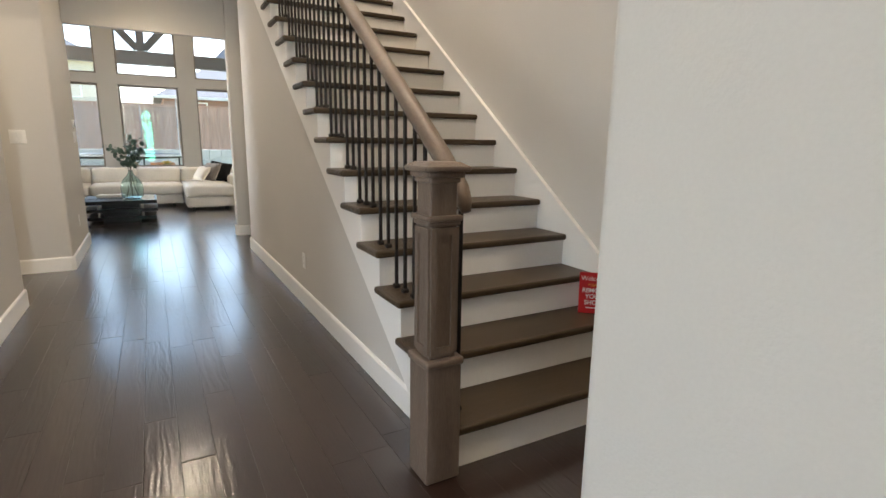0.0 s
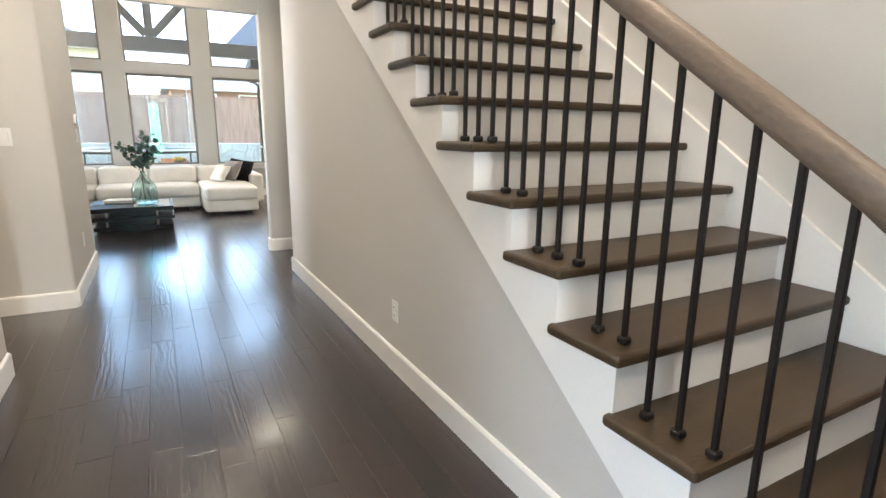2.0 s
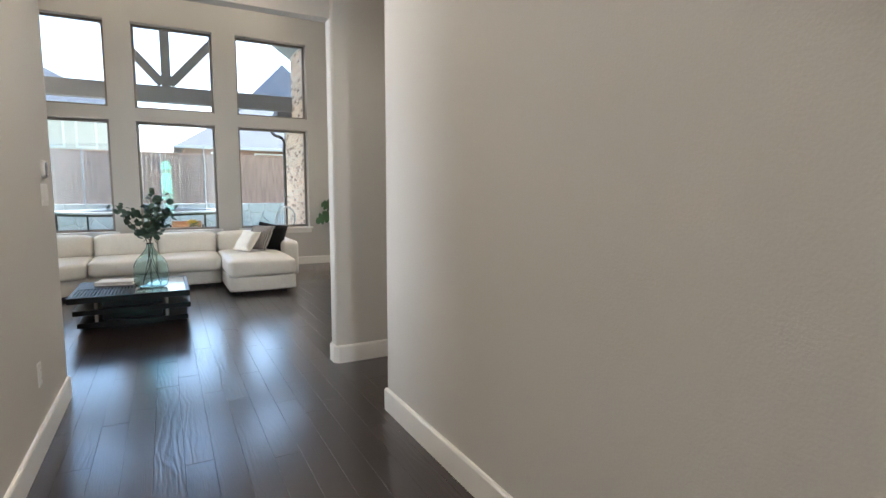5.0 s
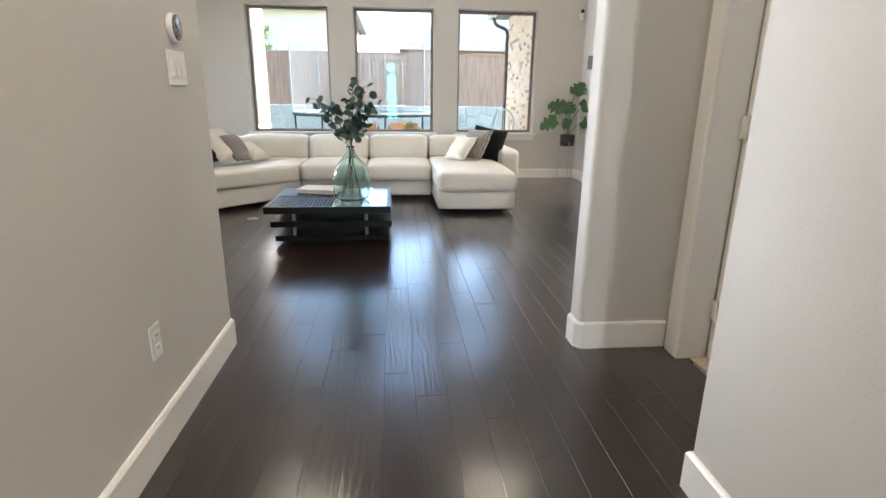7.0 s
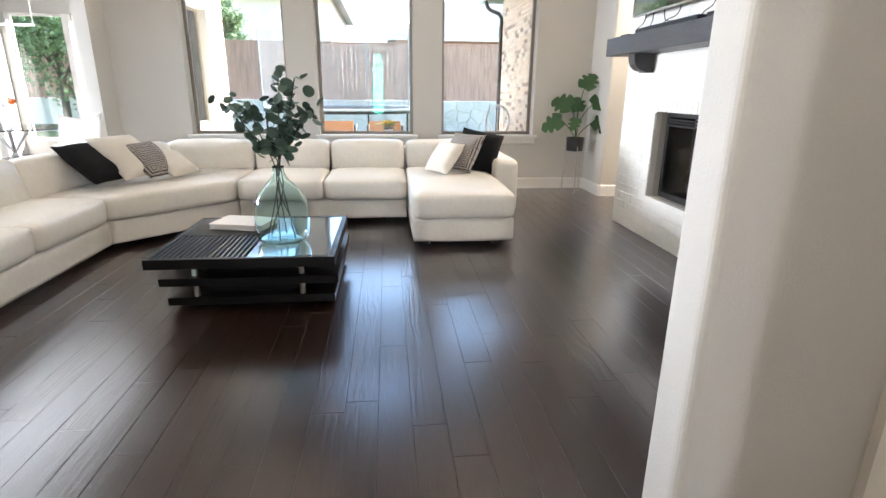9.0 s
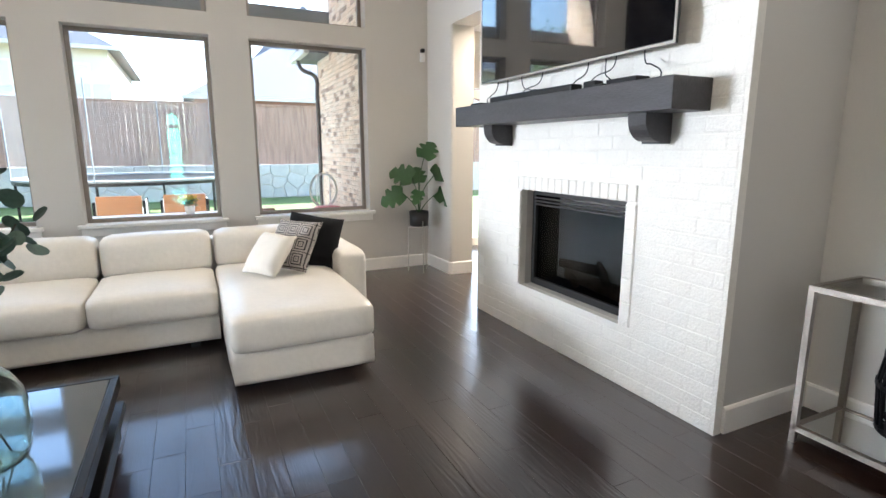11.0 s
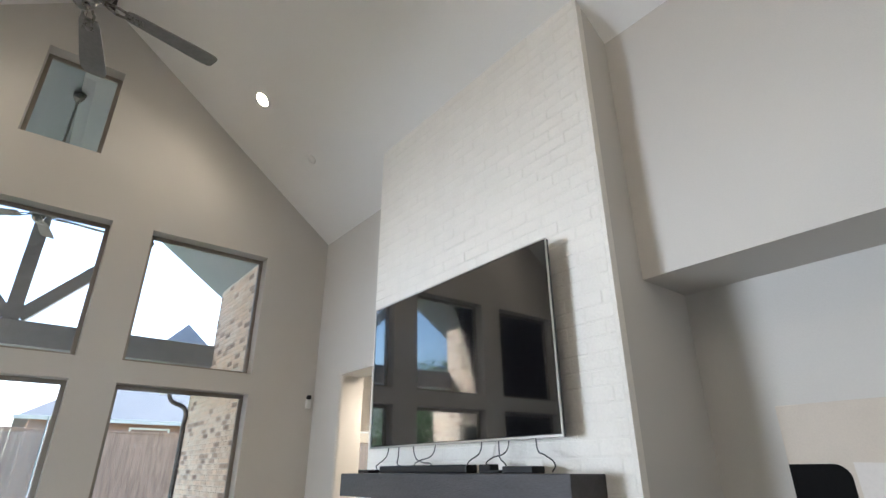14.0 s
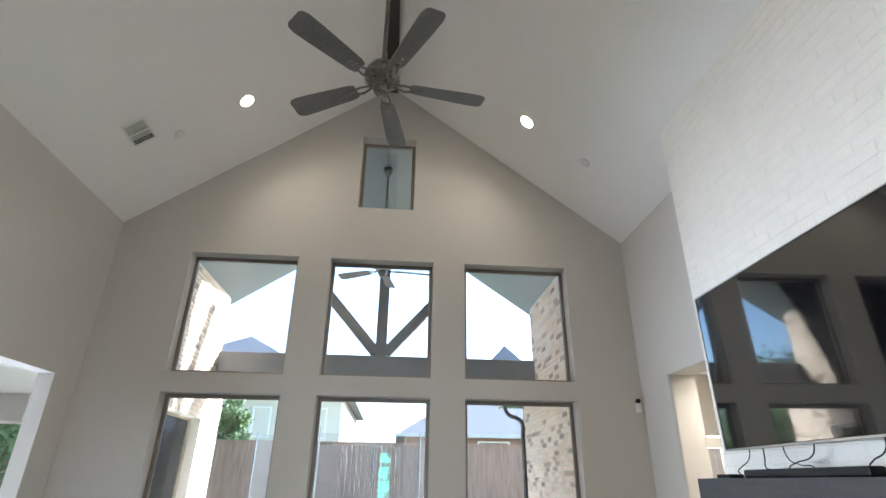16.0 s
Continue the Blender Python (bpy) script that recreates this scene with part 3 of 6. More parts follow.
# handrail: profile swept up the pitch, with an eased lower end
RX = 1.075
rail = lambda y: 1.185 + 0.72 * (y - 2.10)
prof = [(-0.022, -0.032), (0.022, -0.032), (0.03, -0.012), (0.034, 0.012), (0.026, 0.03), (0.0, 0.036), (-0.026, 0.03), (-0.034, 0.012), (-0.03, -0.012)]
path = [(1.905, 0.985, 0.5), (1.92, 1.015, 0.8), (1.955, 1.06, 1), (2.02, 1.118, 1), (2.10, rail(2.10), 1), (4.0, rail(4.0), 1), (5.9, rail(5.9), 1)]
bm = bmesh.new()
rings = []
for k, (y, z, f) in enumerate(path):
    a, b = path[max(0, k - 1)], path[min(len(path) - 1, k + 1)]
    ang = math.atan2(b[1] - a[1], b[0] - a[0])
    rings.append([bm.verts.new((RX + u * f, y - v * f * math.sin(ang), z + v * f * math.cos(ang))) for u, v in prof])
for a, b in zip(rings, rings[1:]):
    for k in range(len(prof)):
        bm.faces.new((a[k], a[(k + 1) % len(prof)], b[(k + 1) % len(prof)], b[k]))
bm.faces.new(rings[0])
bm.faces.new(rings[-1])
bmesh.ops.recalc_face_normals(bm, faces=bm.faces)
part("handrail", bm, RAIL, railing, "taupe stained oak handrail", True)
shoe_me = None
yb = 1.942
while yb < 5.75:
    k = min(STEPS, int((yb - NOSE1) / RUN) + 1)
    zb = k * RISE
    bm = bmesh.new()
    box(bm, -0.0075, 0.0075, -0.0075, 0.0075, 0, rail(yb) - 0.03 - zb, 0.002, 1)
    bal = part("baluster", bm, IRON, railing, "thin square dark iron baluster")
    bal.location = (RX, yb, zb)
    if shoe_me is None:
        sh = part("shoe", bx(-0.016, 0.016, -0.016, 0.016, 0.0, 0.022, 0.005, 1), IRON, bal)
        shoe_me = sh.data
    else:
        sh = new("shoe", shoe_me)
        sh.parent = bal
    yb += 0.0985

# ---- windows and doors ----
def partw(name, bm, material, parent, label="", smooth=False):
    """A part whose mesh is given in world places, under a thing that stands elsewhere."""
    ob = part(name, bm, material, parent, label, smooth)
    root = parent
    m = parent.matrix_basis.copy()
    while root.parent:
        root = root.parent
        m = root.matrix_basis @ m
    ob.matrix_parent_inverse = m.inverted()
    return ob


def ring(bm, x0, x1, z0, z1, y0, y1, w):
    box(bm, x0, x1, y0, y1, z0, z0 + w)
    box(bm, x0, x1, y0, y1, z1 - w, z1)
    box(bm, x0, x0 + w, y0, y1, z0 + w, z1 - w)
    box(bm, x1 - w, x1, y0, y1, z0 + w, z1 - w)
    return bm


def window(name, x0, x1, z0, z1, y, sill, m=None, metal=None, deep=0.0):
    y += deep
    root = structure(new(name), "fixed window in a slim cream frame" if metal else "fixed window in a slim dark bronze frame", "window")
    if m is not None:
        root.matrix_basis = m
    bm = ring(bmesh.new(), x0 + 0.002, x1 - 0.002, z0 + 0.002, z1 - 0.002, y + 0.085, y + 0.125, 0.026)
    ring(bm, x0 + 0.028, x1 - 0.028, z0 + 0.028, z1 - 0.028, y + 0.092, y + 0.118, 0.01)
    part("window_frame", bm, metal or BRONZE, root)
    p = part("pane", bx(x0 + 0.036, x1 - 0.036, y + 0.103, y + 0.107, z0 + 0.036, z1 - 0.036), PANE, root, "clear glass pane")
    p.visible_shadow = False
    if sill:
        part("window_sill", bx(x0 - 0.05, x1 + 0.05, y - deep - 0.05, y + 0.075, z0 - 0.03, z0 + 0.004, 0.006, 2), TRIM, root, "white painted sill")
        part("apron", bx(x0 - 0.03, x1 + 0.03, y - deep - 0.014, y - deep - 0.001, z0 - 0.10, z0 - 0.03, 0.003, 1), TRIM, root)
    return root


n = 1
for a, b in WIN_X:
    window("window_%d" % n, a, b, *WIN_LO, Y_WIN, True, deep=0.05)
    window("window_%d" % (n + 1), a, b, *WIN_HI, Y_WIN, False, deep=0.05)
    n += 2
window("window_7", SMALL[0], SMALL[1], SMALL[2], SMALL[3], Y_WIN, False, deep=0.05)
window("window_8", -6.06, -5.15, 0.25, 2.38, 17.0, False, None, TRIM)
window("window_9", -5.04, -3.60, 0.25, 2.38, 17.0, False, None, TRIM)
window("window_10", -0.84, 0.84, WW[2], WW[3], -0.09, False, pose(-2.67, (WW[0] + WW[1]) / 2, 0, 0, 0, 90), TAN)
for k in range(3):
    window("window_%d" % (11 + k), -0.8, 0.8, 0.5, 2.3, 0.0, False, pose(-6.15, 9.82 + 1.63 * k, 0, 0, 0, 90), TRIM)
window("window_14", -1.0, 1.0, 0.7, 2.25, -0.045, False, pose(-3.7, 1.3, 0, 0, 0, 90))
structure(part("trim", bx(-5.148, -5.042, 16.99, 17.14, 0.25, 2.38), TRIM), "white mullion", "trim")

# alcove door, standing open, with its casing
DOORP = mat("white_door_paint", (0.78, 0.75, 0.69), 0.32, var=0.02, scale=3, fine=80, bump=0.004)
bm = bmesh.new()
for y0, y1, z0, z1 in ((7.43, 7.515, 0, 2.045), (6.615, 6.70, 0, 2.045), (6.615, 7.515, 2.045, 2.13)):
    box(bm, X_DW - 0.018, X_DW - 0.001, y0, y1, z0, z1, 0.004, 1)
for y0, y1, z0, z1 in ((7.412, 7.43, 0, 2.03), (6.70, 6.718, 0, 2.03), (6.70, 7.43, 2.03, 2.04)):
    box(bm, X_DW - 0.012, X_DW + 0.13, y0, y1, z0, z1)
structure(part("trim", bm, TRIM), "white door casing", "trim")
door = structure(new("door_1"), "white panelled interior door standing open", "door")
door.matrix_basis = pose(X_DW + 0.125, 7.405, 0, 0, 0, -6)
bm = bx(0.004, 0.70, -0.038, -0.004, 0.012, 2.02)
for k in range(5):
    z0 = 0.12 + k * 0.375
    ring(bm, 0.10, 0.61, z0, z0 + 0.33, -0.046, -0.037, 0.028)
part("leaf", bm, DOORP, door)
HINGE = mat("satin_nickel", (0.42, 0.39, 0.35), 0.35, 0.9, var=0.08, bump=0.004)
for z in (0.25, 1.05, 1.80):
    bm = bx(-0.014, 0.012, -0.040, -0.002, z - 0.045, z + 0.045, 0.003, 1)
    rod(bm, (-0.006, -0.042, z - 0.05), (-0.006, -0.042, z + 0.05), 0.006)
    part("hinge", bm, DOORP, door, "white painted hinge")
bm = bx(0.625, 0.675, -0.05, -0.038, 0.93, 0.98, 0.005, 1)
rod(bm, (0.65, -0.05, 0.955), (0.65, -0.085, 0.955), 0.01)
rod(bm, (0.65, -0.08, 0.955), (0.55, -0.08, 0.955), 0.009)
part("door_handle", bm, HINGE, door, "satin nickel lever")

# front door behind the walk, glazed, with an arched light
front = structure(new("door_2"), "dark front door with four stacked glass lights under an arched light", "door")
bm = bmesh.new()
lights = [(0.25 + 0.47 * k, 0.25 + 0.47 * k + 0.40) for k in range(4)]
box(bm, -0.50, -0.16, -2.78, -2.73, 0.0, 2.74)
box(bm, 0.24, 0.58, -2.78, -2.73, 0.0, 2.74)
zz = [0.0] + [z for l in lights for z in l] + [2.22]
for k in range(0, len(zz), 2):
    box(bm, -0.16, 0.24, -2.78, -2.73, zz[k], zz[k + 1])
pts = [(-0.16, 2.22), (-0.16, 2.74), (0.24, 2.74), (0.24, 2.22)]
arch = [(0.04 + 0.2 * math.cos(a), 2.22 + 0.36 * math.sin(a)) for a in np.linspace(0, math.pi, 13)]
prism(bm, [(0.24, 2.22), (0.24, 2.74), (-0.16, 2.74), (-0.16, 2.22)] + arch[::-1][1:-1], "y", -2.78, -2.73)
part("leaf", bm, DARKWOOD, front)
p = part("pane", bx(-0.16, 0.24, -2.757, -2.753, 0.2, 2.6), pane_glass("teal_glass", (0.25, 0.62, 0.52)), front, "teal tinted glass")
p.visible_shadow = False
bm = bmesh.new()
rod(bm, (0.31, -2.70, 0.8), (0.31, -2.70, 1.25), 0.011)
rod(bm, (0.31, -2.73, 0.83), (0.31, -2.70, 0.83), 0.008)
rod(bm, (0.31, -2.73, 1.22), (0.31, -2.70, 1.22), 0.008)
part("door_handle", bm, HINGE, front)
# glazed door at the end of the passage
d3 = structure(new("door_3"), "white passage door with a glass light", "door")
part("leaf", ring(bmesh.new(), 3.57, 4.23, 0.0, 2.08, 13.92, 13.96, 0.11), DOORP, d3)
p = part("pane", bx(3.66, 4.14, 13.938, 13.942, 0.1, 2.0), PANE, d3)
p.visible_shadow = False
d4 = structure(new("door_4"), "closed white panelled door", "door")
part("leaf", bx(4.61, 4.65, 11.0, 11.9, 0.0, 2.05), DOORP, d4)
bm = bmesh.new()
for y0, y1, z0, z1 in ((10.92, 11.0, 0, 2.05), (11.9, 11.98, 0, 2.05), (10.92, 11.98, 2.05, 2.13)):
    box(bm, 4.585, 4.599, y0, y1, z0, z1)
structure(part("trim", bm, TRIM), "white door casing", "trim")

# ---- lamps ----
LAMP_GLOW = glow("lamp_lens", (1.0, 0.80, 0.52), 22.0)


def recessed(x, y, z, energy, slope=0.0, size=0.085, color=(1.0, 0.84, 0.64)):
    root = thing("recessed_light", (x, y, z), "round recessed ceiling light glowing warm white", "ceiling light", "recessed lights")
    root.matrix_basis = pose(x, y, z, 0, slope, 0)
    bm = lathe(bmesh.new(), [(size, 0.0), (size, -0.006), (size - 0.018, -0.008), (size - 0.02, 0.02)], 24, caps=False)
    part("trim_ring", bm, PLASTIC, root, "white trim ring", True)
    part("lens", lathe(bmesh.new(), [(0.0005, -0.003), (size - 0.02, -0.003), (size - 0.02, 0.01)], 24, caps=False), LAMP_GLOW, root, "glowing lens")
    li = bpy.data.lights.new("downlight", "SPOT")
    li.energy, li.color, li.spot_size, li.spot_blend, li.shadow_soft_size = energy, color, radians(150), 0.6, 0.05
    lo = new("downlight", li)
    lo.matrix_world = pose(x, y, z - 0.03, 0, slope, 0)
    return root


SLOPE = math.degrees(math.atan((RIDGE_Z - EAVE) / (X_E - RIDGE_X)))
# the unseen pair at y 8.1 is added to brighten the chimney's side and niche
for x, y in ((1.608, 12.215), (-1.275, 12.21), (1.608, 8.1), (-1.275, 8.1)):
    recessed(x, y, roof_z(x) - 0.004, 5 if y > 10 else 12, SLOPE if x > RIDGE_X else -SLOPE)
for x, y, e in ((0.25, 0.2, 38), (1.6, 3.2, 38), (3.0, 0.6, 26), (0.1, 4.6, 15)):
    recessed(x, y, H_TOP - 0.002, e)
for x, y, e in ((0.2, 6.85, 4), (-1.6, 5.6, 4)):
    recessed(x, y, 2.948 if x > 0 else 2.748, e)
recessed(2.3, 6.4, 2.90, 60, color=(1.0, 0.78, 0.52))
recessed(3.8, 12.3, 2.798, 60)

# area lamps added at the entry, breakfast and study glass, standing in for the sky
for place, target, w, h, e in (((0.04, -2.95, 1.4), (0.04, 0, 1.2), 0.6, 2.4, 19), ((-6.1, 12.85, 1.4), (-2.5, 11.7, 1.75), 1.9, 1.6, 58), ((-3.62, 1.3, 1.5), (1.0, 4.0, 0.6), 1.9, 1.4, 8)):
    li = bpy.data.lights.new("daylight_fill", "AREA")
    li.shape, li.size, li.size_y, li.energy, li.color = "RECTANGLE", w, h, e, (0.93, 0.965, 1.0)
    li.spread = radians(125)
    new("daylight_fill", li).matrix_world = look(place, target)

# ---- great room: sofa ----
LEATHER = mat("cream_leather", (0.76, 0.725, 0.66), 0.34, var=0.05, scale=5, fine=34, bump=0.012)
FEET = mat("black_foot", (0.01, 0.01, 0.01), 0.5)
sofa = thing("sectional_sofa", (-0.4, 11.8, 0), "large cream leather sectional sofa with an angled corner and a chaise", "sofa")


def slab(bm, x0, x1, y0, y1, z0, z1, r=0.03, puff=(0.0, 0.0, 0.0), n=7):
    return soft(bm, ((x0 + x1) / 2, (y0 + y1) / 2, (z0 + z1) / 2), (x1 - x0, y1 - y0, z1 - z0), r, puff, n)


def poly_slab(pts, z0, z1, r):
    bm = prism(bmesh.new(), rounded(pts, [0.03] * len(pts), 3), "z", z0, z1)
    bmesh.ops.bevel(bm, geom=[e for e in bm.edges if abs(e.verts[0].co.z - e.verts[1].co.z) < 1e-4], offset=r, segments=3, profile=0.5, affect="EDGES")
    return bm


for a in ((-0.93, 0.565, 11.37, 12.45), (0.575, 1.375, 10.55, 12.45), (-2.44, -1.66, 8.55, 10.64)):
    partw("base", slab(bmesh.new(), *a, 0.045, 0.235, 0.02, n=4), LEATHER, sofa, "", True)
partw("base", poly_slab([(-0.935, 11.37), (-1.66, 10.65), (-2.44, 10.65), (-2.36, 11.0), (-1.85, 12.45), (-0.935, 12.45)][::-1], 0.045, 0.235, 0.018), LEATHER, sofa, "", True)
for x0, x1 in ((-0.93, -0.185), (-0.18, 0.565)):
    partw("seat_cushion", slab(bmesh.new(), x0, x1, 11.31, 12.08, 0.225, 0.42, 0.05, (0.0, 0.012, 0.022)), LEATHER, sofa, "", True)
    partw("back_cushion", slab(bmesh.new(), x0 + 0.005, x1 - 0.005, 12.03, 12.30, 0.38, 0.685, 0.06, (0.0, 0.02, 0.012)), LEATHER, sofa, "", True)
partw("chaise_cushion", slab(bmesh.new(), 0.57, 1.38, 10.52, 12.08, 0.225, 0.435, 0.05, (0.0, 0.01, 0.02), 9), LEATHER, sofa, "", True)
partw("back_cushion", slab(bmesh.new(), 0.58, 1.385, 12.03, 12.30, 0.40, 0.685, 0.06, (0, 0.02, 0.012)), LEATHER, sofa, "", True)
partw("back_frame", slab(bmesh.new(), -1.82, 1.38, 12.28, 12.50, 0.07, 0.60, 0.03, n=5), LEATHER, sofa, "", True)
partw("arm", slab(bmesh.new(), 1.385, 1.62, 11.44, 12.52, 0.07, 0.56, 0.05, (0.01, 0.008, 0.012)), LEATHER, sofa, "", True)
partw("seat_cushion", poly_slab([(-0.935, 11.31), (-1.635, 10.62), (-2.31, 10.62), (-2.27, 11.2), (-1.80, 12.08), (-0.935, 12.08)][::-1], 0.225, 0.42, 0.045), LEATHER, sofa, "", True)
partw("back_cushion", slab(bmesh.new(), -1.76, -0.94, 12.03, 12.30, 0.38, 0.685, 0.06, (0, 0.02, 0.012)), LEATHER, sofa, "", True)
for cx, cy, length, turn in ((-2.19, 10.89, 0.74, 84), (-1.96, 11.65, 0.90, 67)):
    partw("back_cushion", soft(bmesh.new(), (cx, cy, 0.53), (length, 0.26, 0.30), 0.06, (0, 0.02, 0.014), m=pose(0, 0, 0, 0, 0, turn) @ pose(0, 0, 0, -8)), LEATHER, sofa, "", True)
    partw("back_frame", soft(bmesh.new(), (cx - 0.2, cy + 0.06, 0.335), (length + 0.05, 0.14, 0.53), 0.03, n=4, m=pose(0, 0, 0, 0, 0, turn)), LEATHER, sofa, "", True)
for y0, y1 in ((9.80, 10.615), (8.58, 9.795)):
    partw("seat_cushion", slab(bmesh.new(), -2.29, -1.635, y0, y1, 0.225, 0.42, 0.05, (0.012, 0.0, 0.022)), LEATHER, sofa, "", True)
for y0, y1 in ((9.76, 10.51), (9.0, 9.75), (8.57, 8.99)):
    partw("back_cushion", soft(bmesh.new(), (-2.205, (y0 + y1) / 2, 0.535), (0.25, y1 - y0, 0.33), 0.06, (0.025, 0, 0.014), m=pose(0, 0, 0, 0, -13)), LEATHER, sofa, "", True)
partw("back_frame", slab(bmesh.new(), -2.50, -2.36, 8.55, 10.56, 0.07, 0.60, 0.03, n=4), LEATHER, sofa, "", True)
partw("arm", slab(bmesh.new(), -2.50, -1.64, 8.32, 8.57, 0.07, 0.56, 0.05, (0.0, 0.01, 0.012)), LEATHER, sofa, "", True)
for x, y in ((0.68, 10.68), (1.24, 10.68), (1.5, 11.5), (1.5, 12.4), (0.4, 11.46), (-0.85, 11.48), (-1.75, 10.7), (-1.75, 8.65), (-2.38, 8.4), (-0.2, 12.4)):
    partw("foot", bx(x - 0.03, x + 0.03, y - 0.03, y + 0.03, 0.001, 0.06), FEET, sofa)


def cushion(name, place, size, thick, rot, material, label):
    bm = bmesh.new()
    b2 = bmesh.new()
    bmesh.ops.create_cube(b2, size=2)
    bmesh.ops.subdivide_edges(b2, edges=list(b2.edges), cuts=9, use_grid_fill=True)
    for v in b2.verts:
        u, w = v.co.x, v.co.y
        e = max(0.0, (1 - u ** 4) * (1 - w ** 4)) ** 0.55
        pull = 1 - 0.07 * (1 - max(abs(u), abs(w)) ** 6) * 0 - 0.05 * (u * u * (1 - w * w) + w * w * (1 - u * u)) * (max(abs(u), abs(w)) ** 4)
        v.co = Vector((u * size / 2 * pull, w * size / 2 * pull, v.co.z * (thick / 2 * e + 0.004)))
        v.co += noise.noise_vector(v.co * 9 + Vector(place)) * 0.006
    merge(bm, b2)
    ob = part(name, bm, material, None, "", True)
    if len(rot) == 2:
        a, lean = radians(rot[1]), radians(rot[0])
        v = Vector((math.sin(a), math.cos(a), 0))
        u = Vector((-math.cos(a), math.sin(a), 0)) * math.cos(lean) + Vector((0, 0, math.sin(lean)))
        ob.matrix_basis = Matrix.Translation(place) @ Matrix((v, u, v.cross(u))).transposed().to_4x4()
    else:
        ob.matrix_basis = pose(*place, *rot)
    return tagged(ob, label, "cushion", "sofa cushions")


CREAM = mat("cream_cloth", (0.70, 0.65, 0.57), 0.9, var=0.07, scale=10, fine=200, bump=0.04)
BLACKCLOTH = mat("black_velvet", (0.008, 0.008, 0.009), 0.9, var=0.4, scale=8, fine=150, bump=0.03, spec=0.2)


def maze_cloth():
    """Grey cloth with a stepped black line pattern."""
    m = mat("maze_cloth", (0.38, 0.34, 0.31), 0.9, var=0.08, scale=10, fine=200, bump=0.04)
    nt = m.node_tree
    b = nt.nodes["Principled BSDF"]
    co = nt.nodes.new("ShaderNodeTexCoord")
    sp = nt.nodes.new("ShaderNodeSeparateXYZ")
    nt.links.new(co.outputs["Object"], sp.inputs[0])

    def op(kind, a, c=None):
        n = nt.nodes.new("ShaderNodeMath")
        n.operation = kind
        for k, v in enumerate((a, c)):
            if v is None:
                continue
            if isinstance(v, (int, float)):
                n.inputs[k].default_value = v
            else:
                nt.links.new(v, n.inputs[k])
        return n.outputs[0]
    tri = [op("PINGPONG", op("ADD", sp.outputs[k], 1.0), 0.055) for k in (0, 1)]
    lines = op("LESS_THAN", op("PINGPONG", op("MAXIMUM", tri[0], tri[1]), 0.0092), 0.0034)
    mx = nt.nodes.new("ShaderNodeMix")
    mx.data_type = "RGBA"
    nt.links.new(lines, mx.inputs[0])
    nt.links.new(b.inputs["Base Color"].links[0].from_socket, mx.inputs[6])
    mx.inputs[7].default_value = (0.035, 0.03, 0.03, 1)
    nt.links.new(mx.outputs[2], b.inputs["Base Color"])
    return m


MAZE = maze_cloth()
cushion("cushion", (0.91, 11.44, 0.595), 0.33, 0.11, (130, -32), CREAM, "small cream cushion leaning on the sofa chaise")
cushion("cushion", (1.09, 11.54, 0.63), 0.39, 0.12, (122, -38), MAZE, "grey cushion with a black maze pattern on the sofa")
cushion("cushion", (1.27, 11.70, 0.62), 0.41, 0.12, (66, 10, -22), BLACKCLOTH, "black velvet cushion on the sofa")
cushion("cushion", (-1.88, 11.03, 0.615), 0.43, 0.13, (38, 16), BLACKCLOTH, "black velvet cushion on the sofa corner")
cushion("cushion", (-1.74, 11.24, 0.635), 0.45, 0.14, (44, 18), CREAM, "cream cushion on the sofa corner")
cushion("cushion", (-1.61, 11.34, 0.60), 0.37, 0.11, (46, 16), MAZE, "grey maze patterned cushion on the sofa corner")
cushion("cushion", (-1.49, 11.50, 0.545), 0.33, 0.10, (34, 20), CREAM, "small cream cushion on the sofa corner")

# black fur throw over the sofa's end
FUR = mat("black_fur", (0.014, 0.013, 0.014), 0.95, var=0.5, scale=20, fine=120, bump=0.1, spec=0.2)
bm = bmesh.new()
cols = []
for k in range(22):
    s = k / 21
    x = -2.295 + min(s, 0.6) / 0.6 * 0.68
    drop = 0.0 if s <= 0.6 else (s - 0.6) / 0.4
    r_ = []
    for j in range(15):
        w = j / 14
        q = Vector((x + (0.02 if s > 0.6 else 0), 8.72 + w * (0.50 - 0.16 * drop) + 0.06 * math.sin(s * 5) + 0.05 * noise.noise(Vector((s * 4, w * 3, 1.7))), 0.455 - drop * (0.24 + 0.16 * noise.noise(Vector((w * 4, 2.2, 0.4))))))
        q += noise.noise_vector(q * 9) * 0.03
        q.z = max(q.z, 0.44) if s <= 0.6 else q.z
        r_.append(bm.verts.new(q))
    cols.append(r_)
for a, b in zip(cols, cols[1:]):
    for j in range(14):
        bm.faces.new((a[j], a[j + 1], b[j + 1], b[j]))
throw = part("throw_blanket", bm, FUR, None, "", True)
sol = throw.modifiers.new("thick", "SOLIDIFY")
sol.thickness = 0.02
tagged(throw, "black fur throw draped over the sofa seat", "blanket")

# ---- coffee table and what stands on it ----
ESP = mat("espresso_lacquer", (0.005, 0.0045, 0.0045), 0.3, spec=0.22, var=0.3, scale=4, fine=40, bump=0.01, stretch=(1, 6, 1))
SMOKE = mat("smoked_glass_panel", (0.03, 0.04, 0.045), 0.06, var=0.1, bump=0.0, spec=0.8, coat=1.0)
CHROME = mat("brushed_steel", (0.50, 0.48, 0.45), 0.3, 0.95, var=0.06, fine=150, bump=0.004)
table = thing("coffee_table", (-0.365, 9.76, 0), "low black lacquered coffee table with slatted top and stacked shelves", "coffee table")
TX0, TX1, TY0, TY1, TZ = -0.865, 0.105, 9.33, 10.27, 0.335
bm = bmesh.new()
